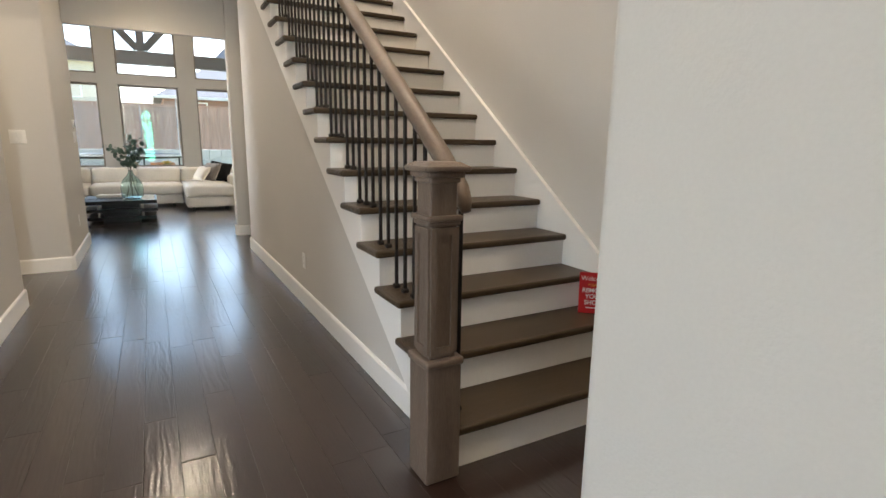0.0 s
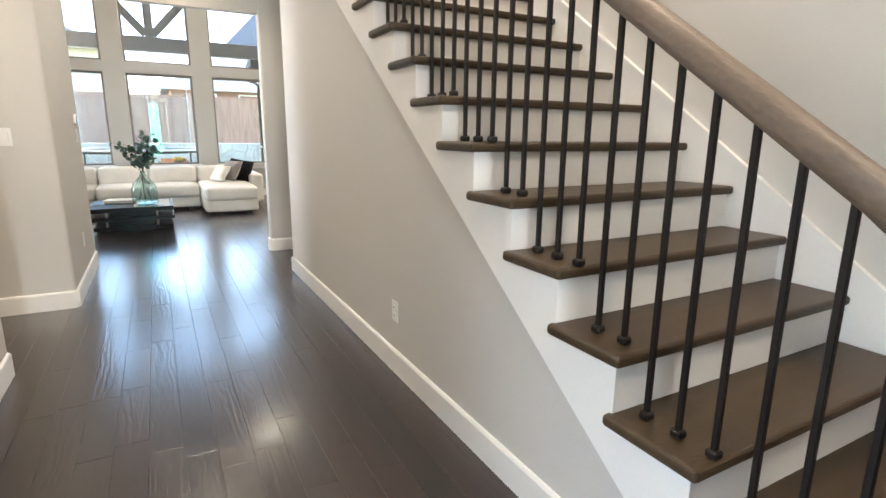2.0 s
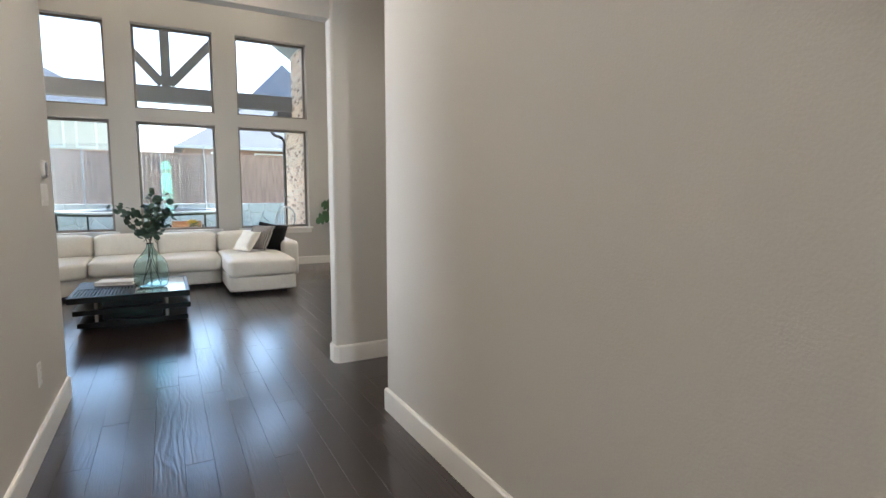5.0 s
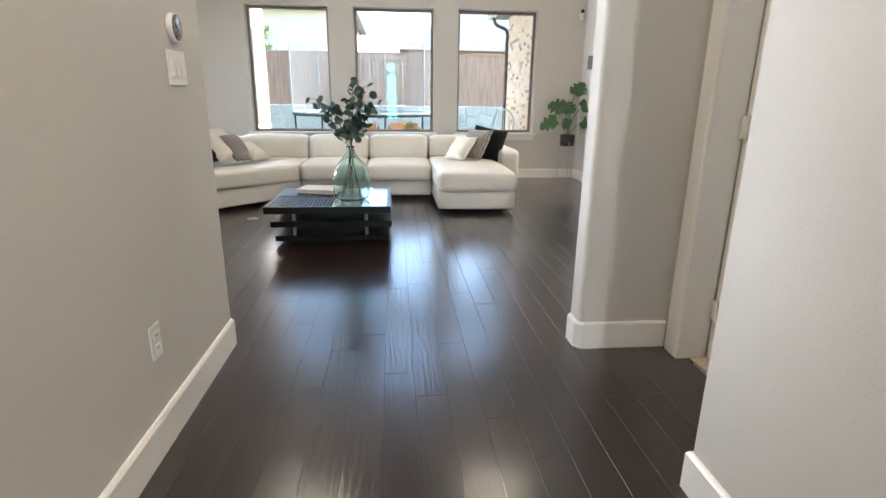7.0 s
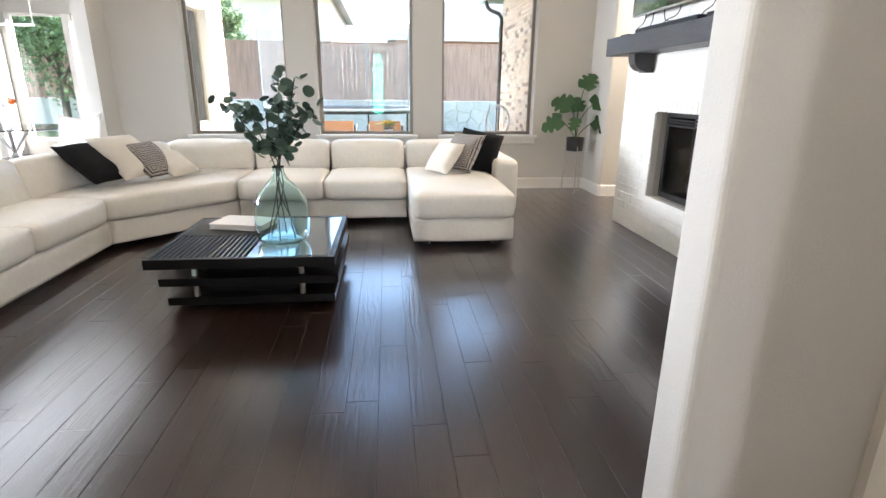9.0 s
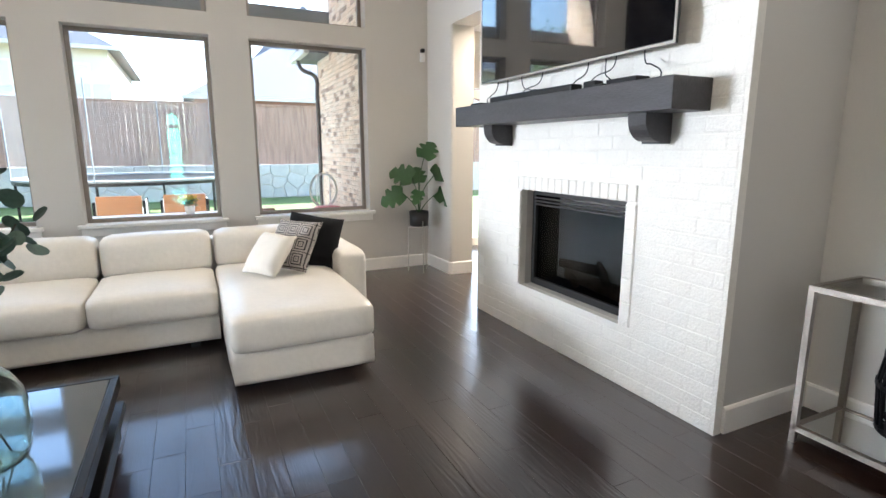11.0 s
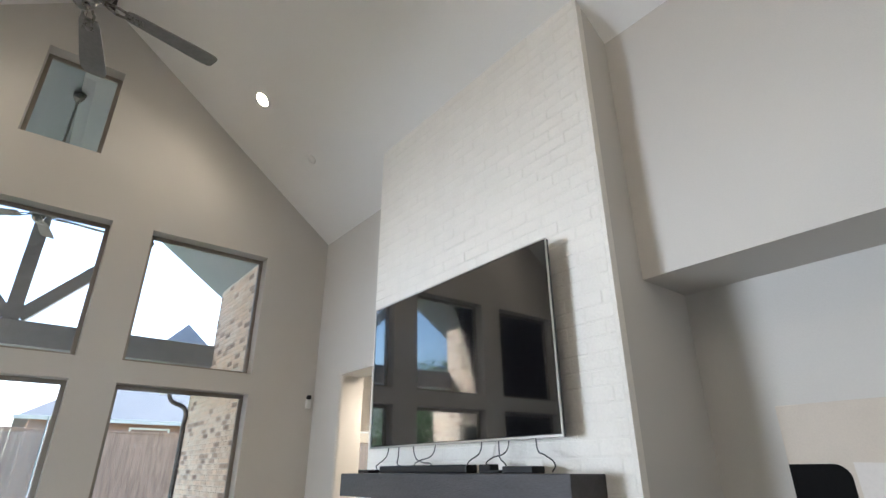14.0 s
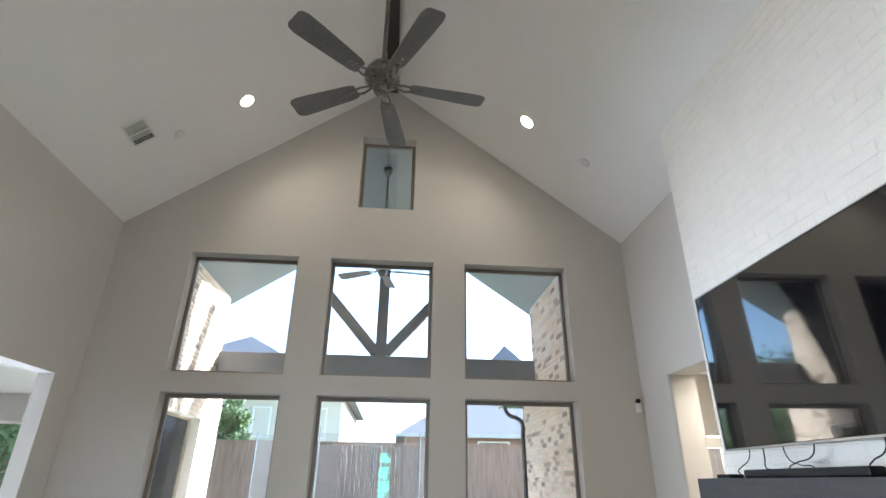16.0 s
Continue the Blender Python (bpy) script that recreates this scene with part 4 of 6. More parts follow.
box(bm, TX0, TX1, TY0, TY0 + 0.03, TZ - 0.055, TZ, 0.003, 1)
box(bm, TX0, TX1, TY1 - 0.03, TY1, TZ - 0.055, TZ, 0.003, 1)
box(bm, TX0, TX0 + 0.03, TY0 + 0.03, TY1 - 0.03, TZ - 0.055, TZ, 0.003, 1)
box(bm, TX1 - 0.03, TX1, TY0 + 0.03, TY1 - 0.03, TZ - 0.055, TZ, 0.003, 1)
box(bm, TX0 + 0.03, TX1 - 0.03, TY0 + 0.03, TY1 - 0.03, TZ - 0.055, TZ - 0.022)
partw("tabletop", bm, ESP, table)
partw("glass_panel", bx(TX0 + 0.51, TX1 - 0.032, TY0 + 0.032, TY1 - 0.032, TZ - 0.022, TZ - 0.002, 0.002, 1), SMOKE, table, "smoked glass panel")
partw("back_panel", bx(TX0 + 0.032, TX0 + 0.505, TY0 + 0.48, TY1 - 0.032, TZ - 0.022, TZ - 0.002), ESP, table)
for k in range(17):
    x = TX0 + 0.038 + k * 0.0275
    partw("slat", bx(x, x + 0.017, TY0 + 0.032, TY0 + 0.475, TZ - 0.022, TZ - 0.003, 0.002, 1), ESP, table)
for z0, ins in ((0.155, 0.025), (0.035, 0.05)):
    partw("shelf", bx(TX0 + ins, TX1 - ins + 0.03, TY0 + ins + 0.06, TY1 - ins + 0.05, z0, z0 + 0.045, 0.003, 1), ESP, table)
partw("core", bx(TX0 + 0.24, TX1 - 0.24, TY0 + 0.2, TY1 - 0.15, 0.001, TZ - 0.055), ESP, table)
for x in (TX0 + 0.2, TX1 - 0.2):
    for y in (TY0 + 0.14, TY1 - 0.14):
        bm = bmesh.new()
        rod(bm, (x, y, 0.078), (x, y, 0.156), 0.016, 12)
        rod(bm, (x, y, 0.199), (x, y, TZ - 0.054), 0.016, 12)
        partw("spacer", bm, CHROME, table, "steel spacer")
BOOKW = mat("white_book", (0.72, 0.68, 0.63), 0.6, var=0.05)
book = part("book", bx(-0.17, 0.17, -0.12, 0.12, 0, 0.006, 0.002, 1), BOOKW)
part("pages", bx(-0.165, 0.168, -0.116, 0.116, 0.0065, 0.029), mat("paper", (0.62, 0.59, 0.54), 0.9, var=0.1, fine=200, stretch=(1, 1, 30)), book)
part("cover", bx(-0.17, 0.17, -0.12, 0.12, 0.0295, 0.036, 0.002, 1), BOOKW, book)
book.matrix_basis = pose(-0.53, 10.02, TZ + 0.001, 0, 0, -14)
tagged(book, "thick white closed book on the coffee table", "book")

VX, VY = -0.215, 9.66
vase = thing("glass_vase", (VX, VY, TZ), "large pale aqua glass demijohn vase on the coffee table", "vase")
AQUA = glass("aqua_glass", (0.76, 0.90, 0.89), 0.0, 1.30)
out = [(0.02, 0.0), (0.105, 0.001), (0.138, 0.02), (0.15, 0.06), (0.155, 0.13), (0.153, 0.19), (0.143, 0.235), (0.118, 0.285), (0.082, 0.325), (0.05, 0.36), (0.034, 0.39), (0.03, 0.42), (0.034, 0.432)]
inn = [(max(0.012, r - 0.0045), z + (0.006 if z < 0.02 else 0)) for r, z in out][::-1]
bm = lathe(bmesh.new(), out + inn, 40, caps=False)
gl = part("vessel", bm, AQUA, vase, "aqua glass vessel", True)
gl.visible_shadow = False
LEAF = mat("eucalyptus_leaf", (0.065, 0.11, 0.08), 0.55, var=0.35, scale=12, fine=80, bump=0.02, rand=0.5)
STEM = mat("dark_stem", (0.035, 0.035, 0.022), 0.7, var=0.3, fine=80)
branch = thing("eucalyptus_branches", (VX, VY, TZ), "dark green eucalyptus branches standing in the glass vase", "branches")
bm = bmesh.new()
lm = []
ringv = [bm.verts.new((0.5 * math.sin(2 * math.pi * k / 10) * (0.92 if k < 5 else 1), -0.5 * math.cos(2 * math.pi * k / 10) + 0.5, 0.06 * abs(math.sin(2 * math.pi * k / 10)))) for k in range(10)]
cv = bm.verts.new((0, 0.5, 0))
for k in range(10):
    bm.faces.new((cv, ringv[k], ringv[(k + 1) % 10]))
leaf_me = bpy.data.meshes.new("leaf")
bm.to_mesh(leaf_me)
bm.free()
leaf_me.materials.append(LEAF)
rng = random.Random(11)
tips = ((-0.26, 0.03, 0.80), (0.03, 0.04, 0.92), (0.13, -0.04, 0.90), (-0.12, -0.05, 0.76), (0.18, 0.05, 0.75), (0.08, 0.08, 0.70))
for k, tp in enumerate(tips):
    a = 2 * math.pi * k / 6
    foot = Vector((0.09 * math.cos(a + 2.6), 0.09 * math.sin(a + 2.6), 0.02))
    neck = Vector((0.013 * math.cos(a), 0.013 * math.sin(a), 0.42))
    tip = Vector(tp)
    mid = neck.lerp(tip, 0.5) + Vector((tp[0] * 0.12, 0, 0.03))
    tube("stem", [foot, neck, mid, tip], 0.0032, STEM, branch)
    for j in range(30):
        s = 0.18 + 0.82 * j / 29
        p = (neck.lerp(mid, s * 2) if s < 0.5 else mid.lerp(tip, s * 2 - 1))
        lf = new("leaf", leaf_me)
        lf.parent = branch
        size = rng.uniform(0.048, 0.078) * (1.0 if s < 0.85 else 0.75)
        off = Vector((rng.gauss(0, 0.03), rng.gauss(0, 0.03), rng.gauss(0, 0.02))) * (0.5 + 0.7 * s)
        lf.matrix_basis = Matrix.Translation(p + off) @ pose(0, 0, 0, rng.uniform(-70, 80), rng.uniform(-50, 50), rng.uniform(0, 360)) @ Matrix.Scale(size, 4)

# ---- potted monstera on a wire stand ----
PLX, PLY = 2.64, 12.83
pot = thing("potted_plant", (PLX, PLY, 0), "green monstera in a black pot on a thin wire stand", "plant")
POTM = mat("black_pot", (0.012, 0.012, 0.013), 0.4, var=0.2, bump=0.01)
part("pot", lathe(bmesh.new(), [(0.085, 0.50), (0.098, 0.505), (0.105, 0.66), (0.096, 0.66), (0.094, 0.635), (0.001, 0.635)], 28, caps=False), POTM, pot, "black round pot", True)
for k in range(3):
    a = 2 * math.pi * k / 3 + 0.5
    bm = bmesh.new()
    rod(bm, (0.108 * math.cos(a), 0.108 * math.sin(a), 0.56), (0.122 * math.cos(a), 0.122 * math.sin(a), 0.002), 0.005)
    part("leg", bm, CHROME, pot, "thin metal leg")
bm = lathe(bmesh.new(), [(0.104, 0.49), (0.111, 0.49), (0.111, 0.50), (0.104, 0.50)], 28, caps=False)
part("stand_ring", bm, CHROME, pot)
MONST = mat("monstera_leaf", (0.024, 0.075, 0.018), 0.38, var=0.4, scale=9, fine=60, bump=0.02, rand=0.35)


def monstera_leaf(size):
    """Heart-shaped blade, notched between its ribs, creased along the middle."""
    bm = bmesh.new()
    n = 44
    mid = [bm.verts.new((0, 1.0 * t - 0.0, 0.05 * math.sin(t * 3) - 0.10 * t * t)) for t in np.linspace(0, 1, 12)]
    for sgn in (-1, 1):
        edge = []
        for k, t in enumerate(np.linspace(0, 1, 12)):
            w = 0.52 * math.sin(math.pi * min(1, t * 0.86 + 0.14)) ** 0.7
            notch = 0.55 if (k % 3 == 2 and 2 < k < 11) else 1.0
            edge.append(bm.verts.new((sgn * w * notch, t * 1.0 - 0.16 * (1 - t) + 0.07 * notch, 0.05 * math.sin(t * 3) - 0.10 * t * t + 0.10 * w * notch)))
        for k in range(11):
            bm.faces.new((mid[k], mid[k + 1], edge[k + 1], edge[k]))
    bmesh.ops.scale(bm, verts=bm.verts, vec=(size, size, size))
    bmesh.ops.recalc_face_normals(bm, faces=bm.faces)
    return bm


for dx, dy, z, size, droop in ((-0.20, -0.05, 0.86, 0.25, 200), (-0.11, -0.08, 1.02, 0.25, 160), (0.15, -0.06, 1.04, 0.23, 25), (0.18, -0.09, 0.86, 0.25, 335), (-0.03, -0.08, 0.88, 0.15, 255), (0.06, 0.0, 1.22, 0.23, 65), (0.02, 0.05, 0.96, 0.20, 100)):
    e = Vector((dx, dy, z))
    tube("stalk", [(0, 0, 0.63), (dx * 0.35, dy * 0.35, z * 0.86), tuple(e)], 0.005, MONST, pot)
    lf = part("leaf", monstera_leaf(size), MONST, pot, "glossy split green leaf", True)
    nrm = Vector((-0.35 + dx * 1.5, -0.75, 0.55)).normalized()
    a = radians(droop)
    side = Vector((0.9, -0.42, 0)).normalized()
    up = nrm.cross(side).normalized()
    along = (side * math.cos(a) + up * math.sin(a)).normalized()
    along = (along - nrm * along.dot(nrm)).normalized()
    wide = along.cross(nrm)
    lf.matrix_basis = Matrix.Translation(e) @ Matrix((wide, along, nrm)).transposed().to_4x4()

# ---- fireplace, mantel, television ----
FIREBLACK = mat("black_firebox", (0.010, 0.010, 0.010), 0.45, var=0.3, fine=80, bump=0.01)
fire = thing("fireplace_insert", (2.66, (FB_Y0 + FB_Y1) / 2, FB_Z0), "black gas fireplace insert with a dark glass front", "fireplace")
bm = bmesh.new()
for y0, y1, z0, z1 in ((FB_Y0 + 0.005, FB_Y0 + 0.04, FB_Z0 + 0.003, FB_Z1 - 0.04), (FB_Y1 - 0.04, FB_Y1 - 0.005, FB_Z0 + 0.003, FB_Z1 - 0.04), (FB_Y0 + 0.04, FB_Y1 - 0.04, FB_Z0 + 0.003, FB_Z0 + 0.05), (FB_Y0 + 0.005, FB_Y1 - 0.005, FB_Z1 - 0.04, FB_Z1 - 0.004)):
    box(bm, 2.64, 2.67, y0, y1, z0, z1, 0.003, 1)
partw("surround", bm, FIREBLACK, fire)
bm = bmesh.new()
for k in range(3):
    box(bm, 2.632, 2.645, FB_Y0 + 0.03, FB_Y1 - 0.03, FB_Z1 - 0.065 - 0.022 * k, FB_Z1 - 0.051 - 0.022 * k, 0.002, 1)
partw("louvre", bm, FIREBLACK, fire)
partw("glass_front", bx(2.662, 2.666, FB_Y0 + 0.04, FB_Y1 - 0.04, FB_Z0 + 0.05, FB_Z1 - 0.1), glass("dark_glass", (0.30, 0.33, 0.36), 0.0, 1.16), fire, "dark glass")
partw("firebox", bx(2.96, 2.98, FB_Y0 + 0.02, FB_Y1 - 0.02, FB_Z0, FB_Z1), FIREBLACK, fire)
bm = bmesh.new()
for y0, y1, z0, z1 in ((FB_Y0 + 0.004, FB_Y0 + 0.02, FB_Z0 + 0.004, FB_Z1), (FB_Y1 - 0.02, FB_Y1 - 0.004, FB_Z0 + 0.004, FB_Z1), (FB_Y0 + 0.02, FB_Y1 - 0.02, FB_Z0 + 0.004, FB_Z0 + 0.03), (FB_Y0 + 0.02, FB_Y1 - 0.02, FB_Z1 - 0.03, FB_Z1)):
    box(bm, 2.672, 2.96, y0, y1, z0, z1)
partw("lining", bm, FIREBLACK, fire)
LOG = mat("ceramic_log", (0.20, 0.15, 0.11), 0.9, var=0.5, scale=14, fine=60, bump=0.1)
for p0, p1, r_ in (((2.80, 9.98, 0.42), (2.84, 10.58, 0.44), 0.05), ((2.76, 10.1, 0.43), (2.9, 10.35, 0.56), 0.036), ((2.9, 10.25, 0.5), (2.78, 10.6, 0.52), 0.04), ((2.75, 10.4, 0.41), (2.86, 10.62, 0.47), 0.03)):
    bm = rod(bmesh.new(), p0, p1, r_, 12, r_ * 0.8)
    for v in bm.verts:
        v.co += noise.noise_vector(v.co * 14) * 0.012
    partw("log", bm, LOG, fire, "grey-brown ceramic log", True)

MANT = mat("charcoal_timber", (0.040, 0.037, 0.040), 0.42, var=0.4, scale=5, fine=40, bump=0.03, stretch=(5, 0.8, 5))
mantel = thing("mantel_shelf", (2.42, 10.32, 1.48), "charcoal stained timber mantel on two curved corbels", "mantel")
partw("beam", bx(2.30, CH_X + 0.004, 9.33, 11.315, 1.476, 1.616, 0.004, 2), MANT, mantel)
for y in (9.585, 10.955):
    prof = [(CH_X + 0.004, 1.476), (2.37, 1.476), (2.37, 1.450)] + [(2.37 + 0.10 * (1 - math.cos(a)), 1.450 - 0.105 * math.sin(a)) for a in np.linspace(0.1, math.pi / 2, 8)] + [(2.47, 1.335), (CH_X + 0.004, 1.335)]
    bm = prism(bmesh.new(), prof, "y", y - 0.055, y + 0.055)
    partw("corbel", bm, MANT, mantel)

tv = thing("television", (2.46, 10.255, 1.74), "large flat black wall-mounted television with a thin silver bezel", "television")
tv.matrix_basis = pose(2.44, 10.318, 1.772, 0, -0.5, -0.4)
SCREEN = mat("glossy_screen", (0.004, 0.004, 0.005), 0.03, var=0.1, bump=0.0, spec=1.0, coat=0.6)
SCREEN.node_tree.nodes["Principled BSDF"].inputs["IOR"].default_value = 1.8
part("panel", bx(0.0, 0.024, -0.861, 0.861, 0.0, 1.0, 0.004, 1), BLACKMETAL, tv)
part("screen", bx(-0.003, -0.0005, -0.851, 0.851, 0.016, 0.99), SCREEN, tv, "glossy black screen")
bm = bmesh.new()
for y0, y1, z0, z1 in ((-0.863, -0.856, 0, 1.002), (0.856, 0.863, 0, 1.002), (-0.856, 0.856, 0, 0.012), (-0.856, 0.856, 0.995, 1.002)):
    box(bm, -0.006, 0.004, y0, y1, z0, z1, 0.001, 1)
part("bezel", bm, CHROME, tv, "thin silver bezel")
part("mount", bx(0.024, 0.155, -0.25, 0.25, 0.1, 0.62), BLACKMETAL, tv)

bar = part("soundbar", bx(2.36, 2.44, 10.06, 10.92, 1.617, 1.660, 0.008, 2), BLACKMETAL)
tagged(bar, "slim black soundbar on the mantel", "soundbar")
for x, y, w, d, h, lab in ((2.41, 11.13, 0.09, 0.14, 0.022, "small flat black media box on the mantel"), (2.40, 9.93, 0.06, 0.09, 0.042, "small black device on the mantel"), (2.41, 9.70, 0.09, 0.20, 0.032, "black receiver box on the mantel"), (2.36, 9.84, 0.03, 0.08, 0.016, "black remote on the mantel")):
    ob = part("media_box", bx(x - w / 2, x + w / 2, y - d / 2, y + d / 2, 1.617, 1.617 + h, 0.004, 1), BLACKMETAL)
    tagged(ob, lab, "electronics", "mantel electronics")
CABLE = mat("black_cable", (0.012, 0.012, 0.012), 0.5, bump=0)
for y, w, sag in ((10.98, 0.07, 0.10), (10.86, -0.05, 0.11), (10.70, -0.16, 0.08), (10.46, 0.12, 0.05), (10.05, 0.06, 0.07), (9.92, -0.05, 0.06), (9.84, 0.10, 0.04), (9.66, -0.09, 0.02)):
    ob = tube("cable", [(2.47, y, 1.80), (2.46, y + w * 0.2, 1.72), (2.43, y + w, 1.70 - sag * 0.3), (2.44, y + w * 1.5, 1.655), (2.45, y + w * 1.2, 1.624)], 0.0035, CABLE, None)
    tagged(ob, "thin black cable hanging below the television", "cable", "television cables")

# ---- niche: console table, lantern, painting ----
con = thing("console_table", (3.0, 8.43, 0), "slim metal console table with a glass top and mirrored shelf", "console table")
NICKEL = mat("aged_nickel", (0.30, 0.26, 0.22), 0.32, 0.95, var=0.15, fine=90, bump=0.01)
CX0, CX1, CY0, CY1, CZ = 2.82, 3.215, 7.99, 8.985, 0.735
for x in (CX0, CX1 - 0.025):
    for y in (CY0, CY1 - 0.025):
        partw("leg", bx(x, x + 0.025, y, y + 0.025, 0.001, CZ - 0.025), NICKEL, con)
for z in (CZ - 0.025, 0.06):
    bm = bmesh.new()
    box(bm, CX0, CX1, CY0, CY0 + 0.025, z, z + 0.025)
    box(bm, CX0, CX1, CY1 - 0.025, CY1, z, z + 0.025)
    box(bm, CX0, CX0 + 0.025, CY0 + 0.025, CY1 - 0.025, z, z + 0.025)
    box(bm, CX1 - 0.025, CX1, CY0 + 0.025, CY1 - 0.025, z, z + 0.025)
    partw("rail", bm, NICKEL, con)
p = partw("glass_top", bx(CX0 + 0.022, CX1 - 0.022, CY0 + 0.022, CY1 - 0.022, CZ - 0.008, CZ - 0.002), PANE, con, "clear glass top")
p.visible_shadow = False
partw("mirror_shelf", bx(CX0 + 0.022, CX1 - 0.022, CY0 + 0.022, CY1 - 0.022, 0.072, 0.082), mat("mirror", (0.8, 0.82, 0.82), 0.03, 1.0, var=0.02, bump=0), con, "mirrored shelf")
LX, LY = 3.0, 8.55
lan = thing("lantern", (LX, LY, 0.083), "black slatted bamboo lantern with a white candle inside", "lantern")
lan_r = [(0.105, 0.07), (0.185, 0.12), (0.20, 0.30), (0.185, 0.42), (0.10, 0.55)]
for k in range(34):
    a = 2 * math.pi * k / 34
    bm = bmesh.new()
    for (r0, z0), (r1, z1) in zip(lan_r, lan_r[1:]):
        rod(bm, (r0 * math.cos(a), r0 * math.sin(a), z0), (r1 * math.cos(a + 0.03), r1 * math.sin(a + 0.03), z1), 0.0065, 5)
    part("slat", bm, BLACKMETAL, lan)
for r_, z in ((0.105, 0.07), (0.187, 0.12), (0.203, 0.30), (0.187, 0.42), (0.10, 0.55)):
    bm = lathe(bmesh.new(), [(r_ - 0.006, z - 0.008), (r_ + 0.006, z - 0.008), (r_ + 0.006, z + 0.008), (r_ - 0.006, z + 0.008), (r_ - 0.006, z - 0.008)], 34, caps=False)
    part("hoop", bm, BLACKMETAL, lan)
part("candle", lathe(bmesh.new(), [(0.001, 0.07), (0.095, 0.07), (0.095, 0.34), (0.001, 0.34)], 24, caps=False), PLASTIC, lan, "thick white candle", True)
part("foot", lathe(bmesh.new(), [(0.10, 0.001), (0.125, 0.01), (0.125, 0.06), (0.10, 0.075)], 28), CHROME, lan, "silver foot", True)
for k, (w, h) in enumerate(((0.30, 0.03), (0.27, 0.028))):
    b_ = part("book", bx(-0.11, 0.11, -w / 2, w / 2, 0, h, 0.002, 1), BOOKW)
    b_.matrix_basis = pose(3.0, 8.52, CZ - 0.001 + 0.031 * k, 0, 0, 4 * k)
    tagged(b_, "white book lying on the console table", "book", "console books")
bm = bmesh.new()
for k in range(3):
    b2 = bmesh.new()
    R_, r_ = 0.062, 0.02
    vv = [[b2.verts.new(((R_ + r_ * math.cos(q)) * math.cos(p), (R_ * 0.75 + r_ * math.cos(q)) * math.sin(p), r_ * math.sin(q))) for q in np.linspace(0, 2 * math.pi, 9)[:-1]] for p in np.linspace(0, 2 * math.pi, 21)[:-1]]
    for i in range(20):
        for j in range(8):
            b2.faces.new((vv[i][j], vv[(i + 1) % 20][j], vv[(i + 1) % 20][(j + 1) % 8], vv[i][(j + 1) % 8]))
    merge(bm, b2, pose(0, 0.085 * k - 0.085, 0.022 + 0.004 * (k % 2), 24 * (k % 2), 20 * (1 - k % 2), 90))
ch = part("chain_ornament", bm, PLASTIC, None, "", True)
ch.matrix_basis = pose(3.0, 8.54, CZ + 0.061, 0, 0, 0)
tagged(ch, "white chunky chain link ornament on books", "ornament")
art = thing("painting", (3.235, 8.4, 1.45), "abstract painting with black and tan shapes on beige canvas", "painting")
CANV = mat("beige_canvas", (0.60, 0.53, 0.45), 0.85, var=0.06, scale=6, fine=160, bump=0.03)
partw("canvas", bx(3.205, 3.237, 7.93, 8.83, 1.02, 1.905, 0.003, 1), CANV, art)


BLKP, TANP, PALE = mat("black_paint", (0.006, 0.006, 0.006), 0.8, spec=0.1, var=0.3, bump=0.02), mat("tan_paint", (0.26, 0.19, 0.125), 0.7, var=0.15), mat("pale_paint", (0.66, 0.62, 0.58), 0.8, var=0.05)
def shape(pts, m, x):
    partw("painted_shape", prism(bmesh.new(), pts, "x", x, 3.2049), m, art)


BAND = mat("sand_paint", (0.50, 0.42, 0.32), 0.8, var=0.08)
shape(rounded([(8.60, 1.435), (8.829, 1.435), (8.829, 1.655), (8.60, 1.655)], (0.03, 0.0, 0.0, 0.06)), BLKP, 3.2035)
shape([(8.30, 1.356), (8.79, 1.356), (8.79, 1.43), (8.30, 1.43)], BAND, 3.2035)
shape([(8.25, 1.45), (8.58, 1.44), (8.585, 1.66), (8.24, 1.65)], PALE, 3.2035)
shape([(7.931, 1.62), (8.33, 1.60), (8.345, 1.904), (7.931, 1.904)], TANP, 3.2035)
shape([(7.96, 1.021), (8.829, 1.021), (8.829, 1.35), (7.96, 1.345)], BLKP, 3.2035)
shape(rounded([(8.04, 1.022), (8.74, 1.022), (8.785, 1.09), (8.785, 1.30), (8.04, 1.295)], (0.0, 0.0, 0.02, 0.02, 0.04)), TANP, 3.2022)

# ---- ceiling fan, vent, small fixtures ----
BLADE = mat("grey_wood_blade", (0.18, 0.17, 0.16), 0.5, var=0.25, scale=4, fine=40, bump=0.02)
PEWTER = mat("pewter", (0.23, 0.215, 0.20), 0.28, 0.95, var=0.15, fine=60, bump=0.006)


